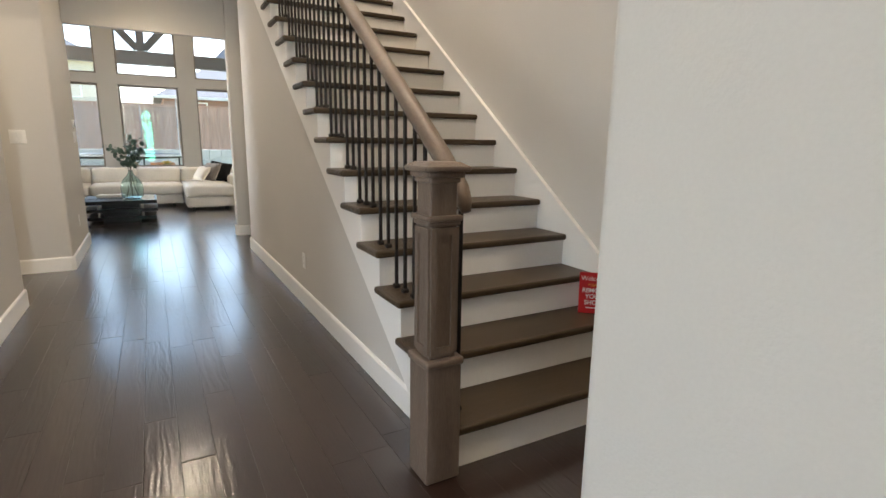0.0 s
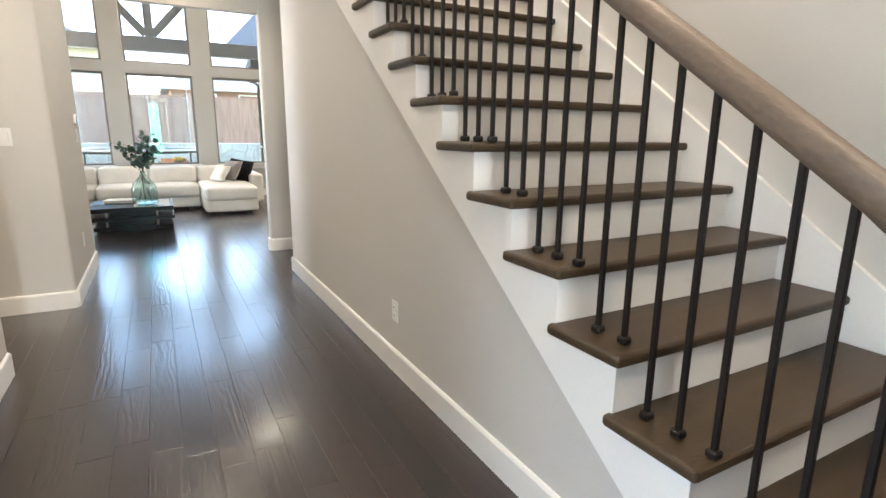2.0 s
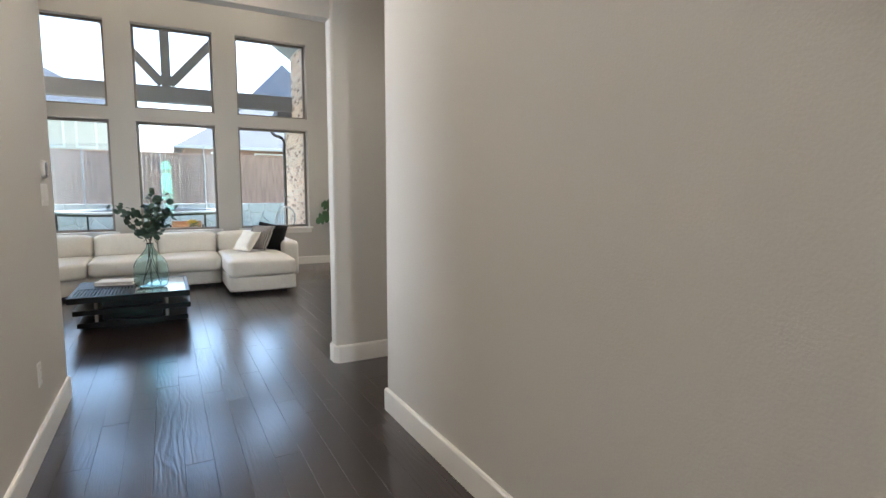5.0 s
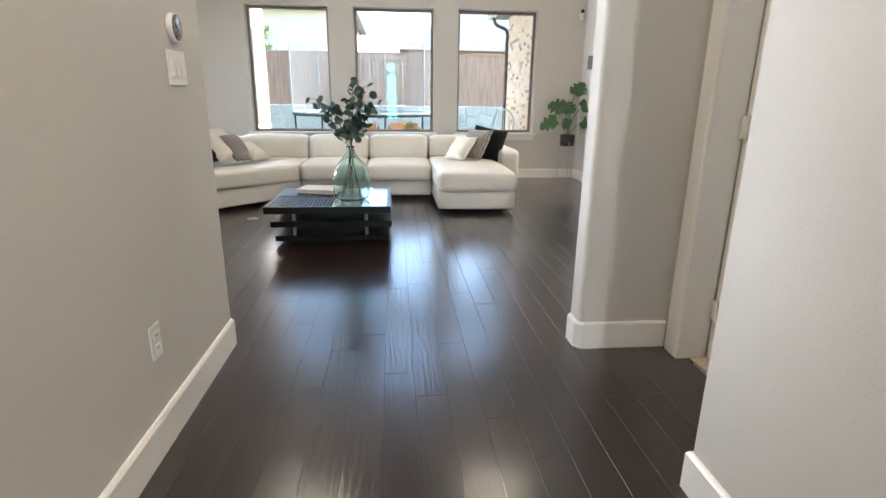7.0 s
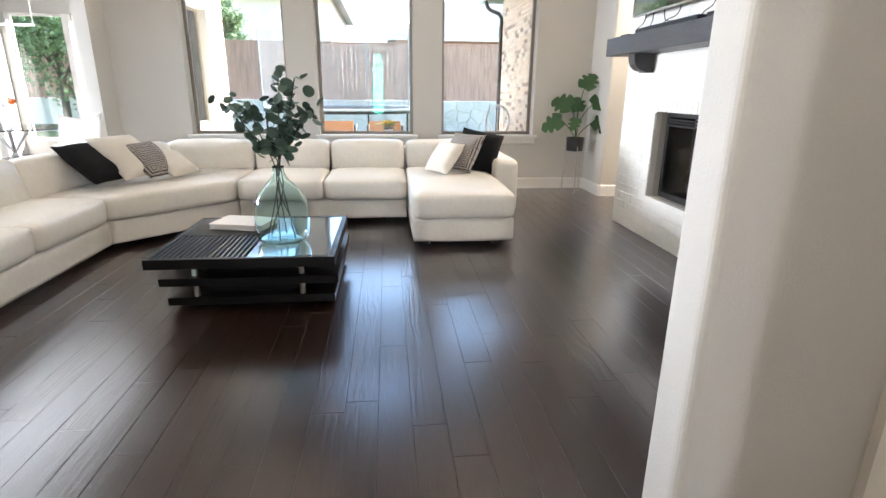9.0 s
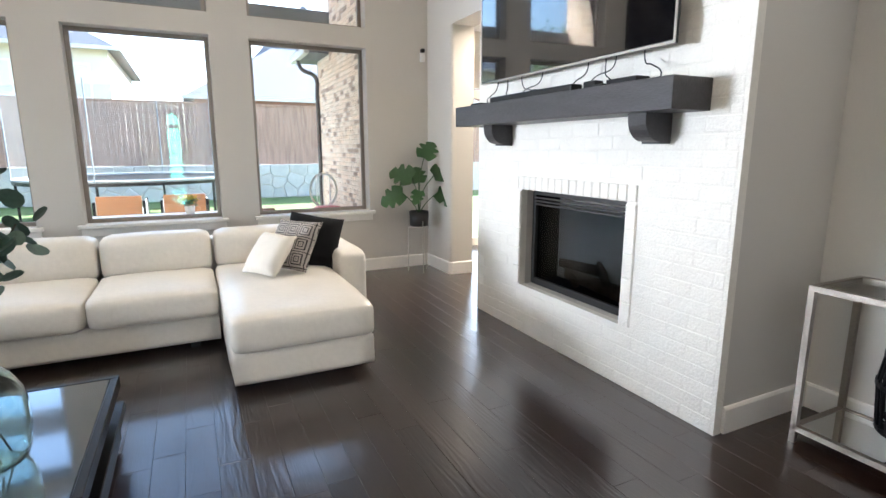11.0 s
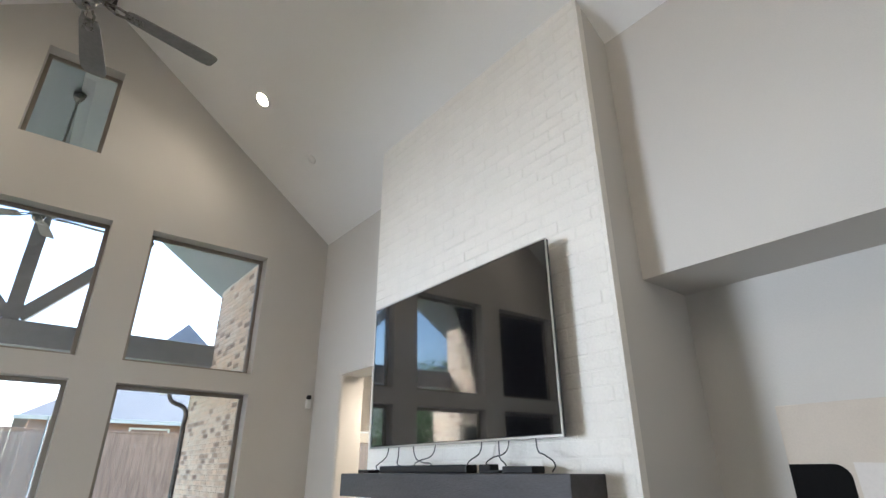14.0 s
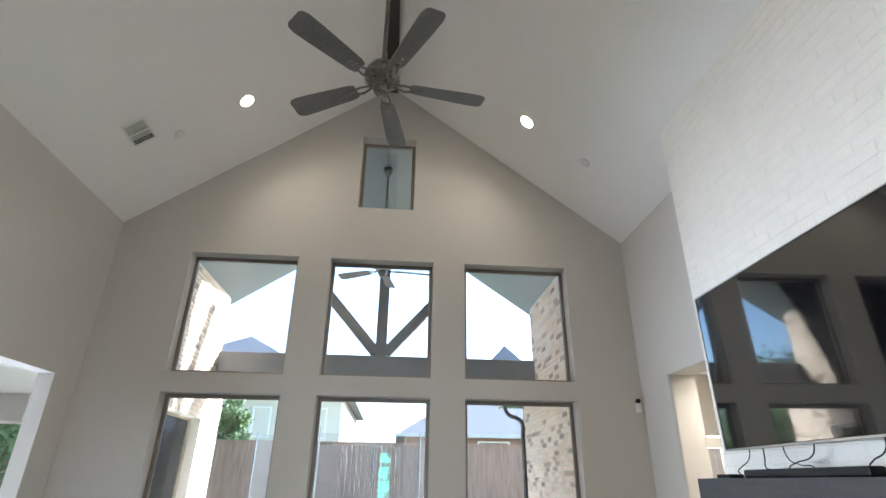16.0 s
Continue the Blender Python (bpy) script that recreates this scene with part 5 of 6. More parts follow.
def ceiling_fan(x, y, z, top, label, turn, blade_mat, body):
    f = thing("ceiling_fan", (x, y, z), label, "ceiling fan")
    bm = rod(bmesh.new(), (0, 0, 0.14), (0, 0, top - z - 0.06), 0.016, 12)
    part("downrod", bm, body, f)
    part("canopy", lathe(bmesh.new(), [(0.02, top - z - 0.13), (0.06, top - z - 0.07), (0.075, top - z)], 24), body, f, "", True)
    part("motor_housing", lathe(bmesh.new(), [(0.03, -0.02), (0.085, -0.005), (0.10, 0.02), (0.125, 0.035), (0.13, 0.075), (0.118, 0.085), (0.118, 0.105), (0.10, 0.12), (0.09, 0.15), (0.03, 0.165)], 32), body, f, "pewter motor housing", True)
    part("switch_cup", lathe(bmesh.new(), [(0.005, -0.105), (0.03, -0.10), (0.055, -0.07), (0.065, -0.03), (0.05, -0.015)], 24), body, f, "", True)
    part("pull_chain", rod(bmesh.new(), (0.03, 0, -0.10), (0.03, 0, -0.24), 0.002, 6), body, f)
    bl = bmesh.new()
    N = 12
    prof = [(0.20, 0.045), (0.24, 0.058), (0.40, 0.068), (0.58, 0.078), (0.68, 0.080), (0.72, 0.070), (0.735, 0.05)]
    ups = [(r, w) for r, w in prof]
    outline = [(r, w) for r, w in ups] + [(r, -w) for r, w in ups[::-1]]
    prism(bl, outline, "z", -0.004, 0.004)
    bmesh.ops.rotate(bl, verts=bl.verts, cent=(0, 0, 0), matrix=Matrix.Rotation(radians(12), 3, "X"))
    first = None
    for k in range(5):
        if first is None:
            first = part("blade", bl, blade_mat, f, "dark greyed wood blade")
            b_ = first
            br = bmesh.new()
            for s in (-1, 1):
                rod(br, (0.09, 0.012 * s, 0.0), (0.16, 0.03 * s, -0.008), 0.008, 8)
                rod(br, (0.16, 0.03 * s, -0.008), (0.25, 0.012 * s, -0.008), 0.008, 8)
            box(br, 0.22, 0.30, -0.02, 0.02, -0.014, -0.006, 0.003, 1)
            br_ob = part("bracket", br, body, b_, "pewter blade bracket", True)
        else:
            b_ = new("blade", first.data)
            b_.parent = f
            b_["label"] = "dark greyed wood blade"
            q = new("bracket", br_ob.data)
            q.parent = b_
        b_.matrix_basis = pose(0, 0, 0, 0, 0, turn + 72 * k)
    return f


ceiling_fan(RIDGE_X + 0.02, 10.72, 4.10, RIDGE_Z - 0.09, "pewter ceiling fan with five dark blades on a downrod", 9, BLADE, PEWTER)
rb = part("ridge_board", bx(RIDGE_X - 0.07, RIDGE_X + 0.07, 7.8, Y_WIN - 0.01, RIDGE_Z - 0.09, RIDGE_Z - 0.035, 0.004, 1), DARKWOOD)
structure(rb, "dark stained board along the vault ridge", "beam")
vent = thing("air_vent", (-2.09, 12.0, roof_z(-2.09) - 0.002), "white louvred air vent in the sloping ceiling", "air vent")
vent.matrix_basis = pose(-2.09, 12.0, roof_z(-2.09) - 0.001, 0, -SLOPE, 0) @ Matrix.Scale(0.78, 4)
bm = bmesh.new()
box(bm, -0.14, 0.14, -0.19, -0.165, -0.012, 0)
box(bm, -0.14, 0.14, 0.165, 0.19, -0.012, 0)
box(bm, -0.14, -0.115, -0.165, 0.165, -0.012, 0)
box(bm, 0.115, 0.14, -0.165, 0.165, -0.012, 0)
box(bm, -0.115, 0.115, -0.01, 0.01, -0.012, 0)
part("vent_frame", bm, PLASTIC, vent)
part("backing", bx(-0.115, 0.115, -0.165, 0.165, -0.002, 0), CHROME, vent, "grey duct behind the louvres")
# thin black sheet in place of the shade inside the open louvre
part("opening", bx(-0.115, 0.115, 0.09, 0.165, -0.004, -0.0025), BLACKMETAL, vent, "black sheet for the shade in an open louvre")
for k in range(9):
    x = -0.10 + 0.025 * k
    part("slat", bx(x, x + 0.006, -0.165, 0.165, -0.012, -0.003), PLASTIC, vent)
for x, y, tilt in ((2.202, 12.25, SLOPE), (-1.854, 12.242, -SLOPE)):
    sd = thing("smoke_detector", (x, y, roof_z(x)), "small white round detector on the ceiling", "detector", "ceiling detectors")
    sd.matrix_basis = pose(x, y, roof_z(x) - 0.001, 0, tilt, 0)
    part("cover", lathe(bmesh.new(), [(0.05, 0), (0.052, -0.008), (0.04, -0.016), (0.001, -0.018)], 20, caps=False), PLASTIC, sd, "", True)
cam_box = thing("wall_sensor", (2.80, Y_WIN, 2.30), "small white and black security sensor on the wall", "sensor")
part("body", bx(-0.024, 0.024, -0.05, -0.001, -0.07, 0.02, 0.01, 2), PLASTIC, cam_box)
part("eye", bx(-0.022, 0.022, -0.055, -0.004, 0.021, 0.065, 0.015, 3), BLACKMETAL, cam_box, "black lens cover")


def plate(name, place, rz, label, kind):
    o = thing(name, place, label, kind, rz=rz)
    part("plate", bx(-0.036, 0.036, -0.006, -0.0005, -0.058, 0.058, 0.003, 2), PLASTIC, o)
    if kind == "outlet":
        for z in (-0.022, 0.022):
            s_ = part("socket", bx(-0.016, 0.016, -0.0085, -0.006, z - 0.014, z + 0.014, 0.002, 1), PLASTIC, o)
            for x in (-0.006, 0.006):
                part("slot", bx(x - 0.001, x + 0.001, -0.0092, -0.0086, z - 0.004, z + 0.005), BLACKMETAL, s_)
    return o


plate("wall_outlet", (X_HALL_R, 4.14, 0.352), -90, "white wall outlet below the stairs", "outlet")
plate("wall_outlet", (X_HALL_L, 6.962, 0.378), 90, "white wall outlet low on the hall wall", "outlet")
sw = thing("light_switch", (X_HALL_L, 7.42, 1.245), "white triple rocker light switch plate", "light switch", rz=90)
part("plate", bx(-0.08, 0.08, -0.006, -0.0005, -0.06, 0.06, 0.003, 2), PLASTIC, sw)
for k in range(3):
    part("rocker", bx(-0.064 + 0.046 * k, -0.030 + 0.046 * k, -0.011, -0.006, -0.034, 0.034, 0.003, 1), PLASTIC, sw)
sw = thing("light_switch", (-0.93, 6.21, 1.24), "white light switch plate in the side passage", "light switch")
part("plate", bx(-0.06, 0.06, -0.006, -0.0005, -0.06, 0.06, 0.003, 2), PLASTIC, sw)
for k in range(2):
    part("rocker", bx(-0.04 + 0.046 * k, -0.006 + 0.046 * k, -0.011, -0.006, -0.034, 0.034, 0.003, 1), PLASTIC, sw)
th = thing("thermostat", (X_HALL_L, 7.42, 1.382), "oval white thermostat with a black face", "thermostat", rz=90)
b2 = lathe(bmesh.new(), [(0.049, 0.0), (0.049, 0.014), (0.045, 0.0205)], 32)
bmesh.ops.transform(b2, matrix=pose(0, -0.0005, 0, 90, 0, 0), verts=b2.verts)
part("ring", b2, PLASTIC, th, "white ring", True)
b2 = lathe(bmesh.new(), [(0.044, 0.02), (0.042, 0.023), (0.001, 0.024)], 32, caps=False)
bmesh.ops.transform(b2, matrix=pose(0, -0.0005, 0, 90, 0, 0), verts=b2.verts)
part("face", b2, SCREEN, th, "black glass face", True)

fo = thing("floor_outlet", (-1.241, 10.406, 0.0005), "round pale metal outlet cover set in the floor", "outlet")
part("cover", lathe(bmesh.new(), [(0.055, 0.0), (0.055, 0.003), (0.048, 0.005), (0.001, 0.005)], 24, caps=False), CHROME, fo, "", True)
part("lid", lathe(bmesh.new(), [(0.03, 0.0052), (0.029, 0.007), (0.001, 0.007)], 20, caps=False), CHROME, fo, "", True)

# ---- red sign on the second tread ----
sign = thing("shoe_sign", (2.055, 2.20, 2 * RISE + 0.001), "red notice in an acrylic stand on the stairs", "sign", rz=-40)
REDP = mat("red_card", (0.52, 0.012, 0.018), 0.35, var=0.05, bump=0.0)
card = part("card", bx(-0.077, 0.077, -0.004, 0.004, 0.0, 0.215), REDP, sign, "red card")
card.matrix_basis = pose(0, 0, 0.002, -8, 0, 0)
part("back_leg", prism(bmesh.new(), [(0.0, 0.0), (0.075, 0.0), (0.075, 0.004), (0.004, 0.004), (0.004, 0.02), (0.0, 0.02)], "x", -0.077, 0.077), PANE, sign)
WHITEP, YELP = mat("white_ink", (0.85, 0.83, 0.82), 0.5, bump=0), mat("yellow_ink", (0.85, 0.5, 0.08), 0.5, bump=0)
for txt, z, h, m in (("Welcome", 0.172, 0.030, WHITEP), ("PLEASE", 0.143, 0.017, YELP), ("REMOVE", 0.110, 0.028, WHITEP), ("YOUR", 0.078, 0.028, WHITEP), ("SHOES", 0.046, 0.028, WHITEP)):
    cu = bpy.data.curves.new("lettering", "FONT")
    cu.body, cu.size, cu.align_x, cu.extrude, cu.offset = txt, h * 1.15, "CENTER", 0.0004, 0.0006 if m is WHITEP and txt != "Welcome" else 0
    cu.materials.append(m)
    o = new("lettering", cu)
    o.parent = card
    o.matrix_basis = pose(0, -0.0048, z, 90, 0, 0)
part("small_line", bx(-0.04, 0.04, -0.0052, -0.0042, 0.026, 0.031), WHITEP, card)

# ---- outdoors ----
structure(part("ground", bx(-400, 400, 13.3, 900, -0.35, -0.14), LAWN), "green lawn", "ground")
structure(part("ground_front", bx(-400, 400, -400, -2.83, -0.35, -0.14), CONCRETE), "pale drive", "ground")
structure(part("pavement", bx(-2.55, 2.72, 13.285, 17.6, -0.139, -0.03), CONCRETE), "pale concrete patio", "pavement")
PW_X0, PW_X1, PW_Y = -2.52, 2.68, 16.6
PW_YW, PW_YL = 16.6, 17.5
rng = random.Random(3)


def cut_brick_mesh(nm, w, h, d, material):
    """Brick with its front edges worn, lying in the x-z plane, front towards -y."""
    vs, fs = [], []
    c = 0.0035
    for y, i in ((-d, c), (-d + c, 0.0), (0.0, 0.0)):
        vs += [(i, y, i), (w - i, y, i), (w - i, y, h - i), (i, y, h - i)]
    fs.append((0, 1, 2, 3))
    for r in (0, 4):
        for k in range(4):
            fs.append((r + k, r + (k + 1) % 4, r + 4 + (k + 1) % 4, r + 4 + k)[::-1])
    me = bpy.data.meshes.new(nm)
    me.from_pydata(vs, [], fs)
    me.materials.append(material)
    return me, vs, fs


def brick_face(parent, m, length, height, material, singles, near, holes=(), bw=0.203, bh=0.0677, joint=0.009, depth=0.011, rough=0.0015):
    """Running bond over a face; m brings x (along), -y (out), z (up) to the world. The bricks that near(u, z) accepts are objects of their own."""
    kinds = [cut_brick_mesh("brick", f * bw - joint, bh - joint, depth, material) for f in (1.0, 0.5, 0.75, 0.25)]
    wid = [bw, bw * 0.5, bw * 0.75, bw * 0.25]
    rv, rf, count = [], [], 0
    for c in range(int(height / bh)):
        z = c * bh
        u = 0.0
        first = True
        while u < length - 0.03:
            k = 1 if (first and c % 2) else 0
            first = False
            if u + wid[k] > length + 0.004:
                k = min((j for j in range(4)), key=lambda j: abs(length - u - wid[j]))
            if not any(a - 0.01 < u + wid[k] * 0.5 < b + 0.01 and z0 - 0.01 < z + bh / 2 < z1 + 0.01 for a, b, z0, z1 in holes):
                place = Vector((u + joint / 2 + rng.uniform(-1, 1) * rough, rng.uniform(-1, 1) * rough, z + joint / 2 + rng.uniform(-0.5, 0.5) * rough))
                if near(u, z) and count < singles:
                    count += 1
                    o = new("brick", kinds[k][0])
                    o.parent = parent
                    o.matrix_basis = m @ Matrix.Translation(place)
                else:
                    n = len(rv)
                    rv += [tuple(m @ (Vector(v) + place)) for v in kinds[k][1]]
                    rf += [tuple(i + n for i in f) for f in kinds[k][2]]
            u += wid[k]
    if rv:
        me = bpy.data.meshes.new("bricks")
        me.from_pydata(rv, [], rf)
        me.materials.append(material)
        o = new("bricks", me)
        o.parent = parent
        o["kind"] = "stuff"


# side wings of the house round the patio
wing = structure(part("wall_patio_east", box(bx(PW_X1, PW_X1 + 0.2, 13.285, PW_Y, -0.14, 4.45), PW_X1, PW_X1 + 0.2, PW_Y, PW_YL, -0.14, 2.85), MORTAR), "mottled tan brick house wall", "wall")
bm = bmesh.new()
box(bm, PW_X0 - 0.2, PW_X0, 13.285, WW[0], -0.14, 4.45)
box(bm, PW_X0 - 0.2, PW_X0, WW[1], PW_YW, -0.14, 4.45)
box(bm, PW_X0 - 0.2, PW_X0, WW[0], WW[1], -0.14, WW[2])
box(bm, PW_X0 - 0.2, PW_X0, WW[0], WW[1], WW[3], 4.45)
box(bm, PW_X0 - 0.2, PW_X0, PW_YW, 17.1, -0.14, 2.85)
wing_w = structure(part("wall_patio_west", bm, MORTAR), "sunlit tan brick house wall with a window", "wall")
# open gable roof over the patio
PR, PE = 6.2, 4.47
prx = (PW_X0 + PW_X1) / 2
bm = bmesh.new()
for a, b in ((PW_X0 - 0.3, prx), (prx, PW_X1 + 0.3)):
    za = PE - 0.27 if a < prx - 1 else PR
    zb = PR if a < prx - 1 else PE - 0.27
    prism(bm, [(a, za), (b, zb), (b, zb + 0.16), (a, za + 0.16)], "y", 13.3, PW_Y + 0.25)
structure(part("patio_roof", bm, SOFFIT), "grey boarded vault over the patio", "roof")
truss = thing("patio_truss", (prx, PW_Y, 3.14), "dark timber truss with king post and braces over the patio", "truss")
partw("tie_beam", bx(PW_X0, PW_X1, PW_Y - 0.1, PW_Y + 0.1, 3.14, 3.475, 0.01, 1), TRUSS, truss)
partw("king_post", bx(prx - 0.09, prx + 0.09, PW_Y - 0.08, PW_Y + 0.08, 3.475, PR), TRUSS, truss)
for s in (-1, 1):
    bm = bmesh.new()
    b2 = bmesh.new()
    L = 1.95
    box(b2, 0, L, -0.07, 0.07, -0.085, 0.085)
    merge(bm, b2, Matrix.Translation((prx + 0.08 * s, PW_Y, 3.535)) @ (Matrix.Rotation(radians(-48.5), 4, "Y") if s > 0 else Matrix.Rotation(radians(-131.5), 4, "Y")))
    partw("brace", bm, TRUSS, truss)
ceiling_fan(prx, 15.0, 4.40, PR - 0.05, "dark outdoor ceiling fan hanging under the patio roof", 8, BLADE, PEWTER)
bpy.data.objects["ceiling_fan.001"].location.z = 4.40
# gutter, eave and downspout at the wing's end
GUT = mat("pale_gutter", (0.55, 0.53, 0.50), 0.5, var=0.06)
low = structure(new("roof_eave"), "low shingled eave with a gutter at the wing's end", "roof")
SHING = mat("grey_shingles", (0.15, 0.15, 0.165), 0.9, var=0.4, scale=6, fine=40, bump=0.08)
part("eave", prism(bmesh.new(), [(PW_YL - 0.85, 2.86), (PW_YL + 0.4, 2.86), (PW_YL + 0.4, 2.98), (PW_YL - 0.85, 3.3)], "x", 2.36, 4.6), SHING, low)
part("gutter", bx(2.27, 2.36, PW_YL - 0.85, PW_YL + 0.4, 2.84, 2.96, 0.01, 1), GUT, low)
ds = tube("downspout", [(2.32, PW_YL - 0.05, 2.86), (2.38, PW_YL - 0.08, 2.70), (2.61, PW_YL - 0.08, 2.58), (2.63, PW_YL - 0.08, 2.3), (2.63, PW_YL - 0.08, -0.02)], 0.035, mat("dark_pipe", (0.07, 0.06, 0.055), 0.5), None)
tagged(ds, "dark metal downspout on the brick wall", "downspout")

# stone retaining wall and board fence along the yard's end
ret = structure(part("retaining_wall", bx(-16, 16, 24.32, 24.7, -0.14, 0.86), MORTAR), "pale limestone retaining wall", "wall")
seeds = []
for c in range(3):
    x = -8.2 + 0.22 * (c % 2)
    while x < 8.4:
        seeds.append((x + rng.uniform(-0.13, 0.13), -0.14 + 0.17 + 0.333 * c + rng.uniform(-0.09, 0.09)))
        x += rng.uniform(0.38, 0.56)
for k, (sx_, sz_) in enumerate(seeds):
    # cell of the wall nearest to this seed, cut by the halfway lines to its neighbours
    cell = [(sx_ - 0.5, -0.13), (sx_ + 0.5, -0.13), (sx_ + 0.5, 0.85), (sx_ - 0.5, 0.85)]
    for ox, oz in seeds:
        if (ox, oz) == (sx_, sz_) or abs(ox - sx_) > 1.0:
            continue
        nx_, nz_ = ox - sx_, oz - sz_
        d = math.hypot(nx_, nz_)
        far = d / 2 - 0.011
        side = lambda q: ((q[0] - sx_) * nx_ + (q[1] - sz_) * nz_) / d - far
        cut = []
        for a, b in zip(cell, cell[1:] + cell[:1]):
            fa, fb_ = side(a), side(b)
            if fa <= 0:
                cut.append(a)
            if (fa < 0 < fb_) or (fb_ < 0 < fa):
                w = fa / (fa - fb_)
                cut.append((a[0] + (b[0] - a[0]) * w, a[1] + (b[1] - a[1]) * w))
        cell = cut
        if len(cell) < 3:
            break
    if len(cell) < 3:
        continue
    n = len(cell)
    mid_ = (sum(q[0] for q in cell) / n, sum(q[1] for q in cell) / n)
    out_ = rng.uniform(0.02, 0.05)
    vs = [(q[0], 24.325, q[1]) for q in cell] + [(mid_[0] + (q[0] - mid_[0]) * 0.93, 24.32 - out_ + rng.uniform(-0.008, 0.008), mid_[1] + (q[1] - mid_[1]) * 0.93) for q in cell]
    fs = [tuple(range(n, 2 * n))] + [(a, (a + 1) % n, n + (a + 1) % n, n + a) for a in range(n)]
    me = bpy.data.meshes.new("stone")
    me.from_pydata(vs, [], fs)
    me.materials.append(STONE)
    o = new("stone", me)
    o.parent = ret
fence = thing("board_fence", (0, 24.5, 0.86), "tall weathered brown board fence on the stone wall", "fence")
bm = bx(0, 0.138, -0.018, 0, 0, 1.72, 0.004, 1)
fb = part("board", bm, FENCE, fence)
fb.location = (-14, 0, 0.01)
for k in range(1, 200):
    o = new("board", fb.data)
    o.parent = fence
    o.location = (-14 + 0.143 * k + rng.uniform(-0.002, 0.002), rng.uniform(-0.006, 0.0), 0.01 + rng.uniform(-0.015, 0.01))
partw("cap_rail", bx(-14, 14.6, 24.44, 24.58, 2.585, 2.63), FENCE, fence)
for z in (1.1, 1.7, 2.3):
    partw("rail", bx(-14, 14.6, 24.50, 24.54, z, z + 0.09), FENCE, fence)

# trampoline on the lawn
tramp = thing("trampoline", (-0.6, 20.6, -0.14), "round trampoline with a grey pad and safety net", "trampoline")
PAD = mat("grey_pad", (0.30, 0.33, 0.36), 0.7, var=0.1)
part("pad", lathe(bmesh.new(), [(1.75, 0.86), (2.05, 0.86), (2.06, 0.90), (1.75, 0.90), (1.75, 0.86)], 40, caps=False), PAD, tramp)
part("mat", lathe(bmesh.new(), [(0.01, 0.85), (1.76, 0.85), (1.76, 0.858), (0.01, 0.858)], 40, caps=False), BLACKMETAL, tramp)
part("skirt", lathe(bmesh.new(), [(2.055, 0.80), (2.06, 0.86)], 40, caps=False), BLACKMETAL, tramp)
for k in range(6):
    a = 2 * math.pi * k / 6 + 0.3
    c_, s_ = math.cos(a), math.sin(a)
    bm = rod(bmesh.new(), (2.0 * c_, 2.0 * s_, 0.0), (2.0 * c_, 2.0 * s_, 0.86), 0.025)
    part("leg", bm, BLACKMETAL, tramp)
    bm = rod(bmesh.new(), (2.05 * c_, 2.05 * s_, 0.86), (2.05 * c_, 2.05 * s_, 2.65), 0.013)
    part("net_pole", bm, PAD, tramp)
NET = bpy.data.materials.new("fine_net")
NET.use_nodes = True
nn = NET.node_tree
mx_, tr_ = nn.nodes.new("ShaderNodeMixShader"), nn.nodes.new("ShaderNodeBsdfTransparent")
mx_.inputs[0].default_value = 0.16
nn.nodes["Principled BSDF"].inputs["Base Color"].default_value = (0.25, 0.26, 0.27, 1)
nn.nodes["Principled BSDF"].inputs["Roughness"].default_value = 0.9
nn.links.new(tr_.outputs[0], mx_.inputs[1])
nn.links.new(nn.nodes["Principled BSDF"].outputs[0], mx_.inputs[2])
nn.links.new(mx_.outputs[0], nn.nodes["Material Output"].inputs[0])
part("net", lathe(bmesh.new(), [(2.04, 0.9), (2.04, 2.55)], 40, caps=False), NET, tramp, "fine safety net")

# patio furniture
ACACIA = mat("orange_acacia", (0.33, 0.15, 0.06), 0.5, var=0.3, scale=4, fine=40, bump=0.02, stretch=(1, 1, 6))
STRIPE = mat("pale_striped_cloth", (0.62, 0.66, 0.64), 0.9, var=0.1)
for k, x in enumerate((-0.55, 0.35)):
    ch_ = thing("patio_chair", (x, 17.3, -0.03), "acacia patio chair with a pale cushion and black slatted sides", "chair", "patio chairs")
    part("backrest", bx(-0.3, 0.3, -0.33, -0.29, 0.28, 0.64, 0.006, 1), ACACIA, ch_)
    part("seat", bx(-0.32, 0.32, -0.28, 0.32, 0.24, 0.30, 0.01, 1), ACACIA, ch_)
    part("seat_cushion", slab(bmesh.new(), -0.29, 0.29, -0.27, 0.30, 0.305, 0.42, 0.04, (0, 0, 0.01), 5), STRIPE, ch_, "", True)
    for sx in (-0.33, 0.33):
        for sy in (-0.3, 0.3):
            part("leg", bx(sx - 0.02, sx + 0.02, sy - 0.02, sy + 0.02, 0.001, 0.56), BLACKMETAL, ch_)
        for j in range(6):
            part("slat", bx(sx - 0.008, sx + 0.008, -0.26 + 0.09 * j, -0.23 + 0.09 * j, 0.30, 0.55), STRIPE, ch_)
pt = thing("patio_table", (0.0, 15.4, -0.03), "low pale stone patio table", "table")
part("tabletop", bx(-1.0, 1.0, -0.4, 0.4, 0.42, 0.48, 0.01, 2), CONCRETE, pt)
for x in (-0.8, 0.8):
    part("leg", bx(x - 0.08, x + 0.08, -0.3, 0.3, 0.001, 0.42), CONCRETE, pt)
fp = thing("flower_pot", (0.42, 15.4, 0.45), "small pot of yellow flowers on the patio table", "flower pot")
part("pot", lathe(bmesh.new(), [(0.05, 0.001), (0.065, 0.12), (0.055, 0.12), (0.05, 0.1)], 20), PLASTIC, fp, "", True)
ORANGE = mat("orange_flower", (0.6, 0.16, 0.03), 0.7, var=0.3, rand=0.3)
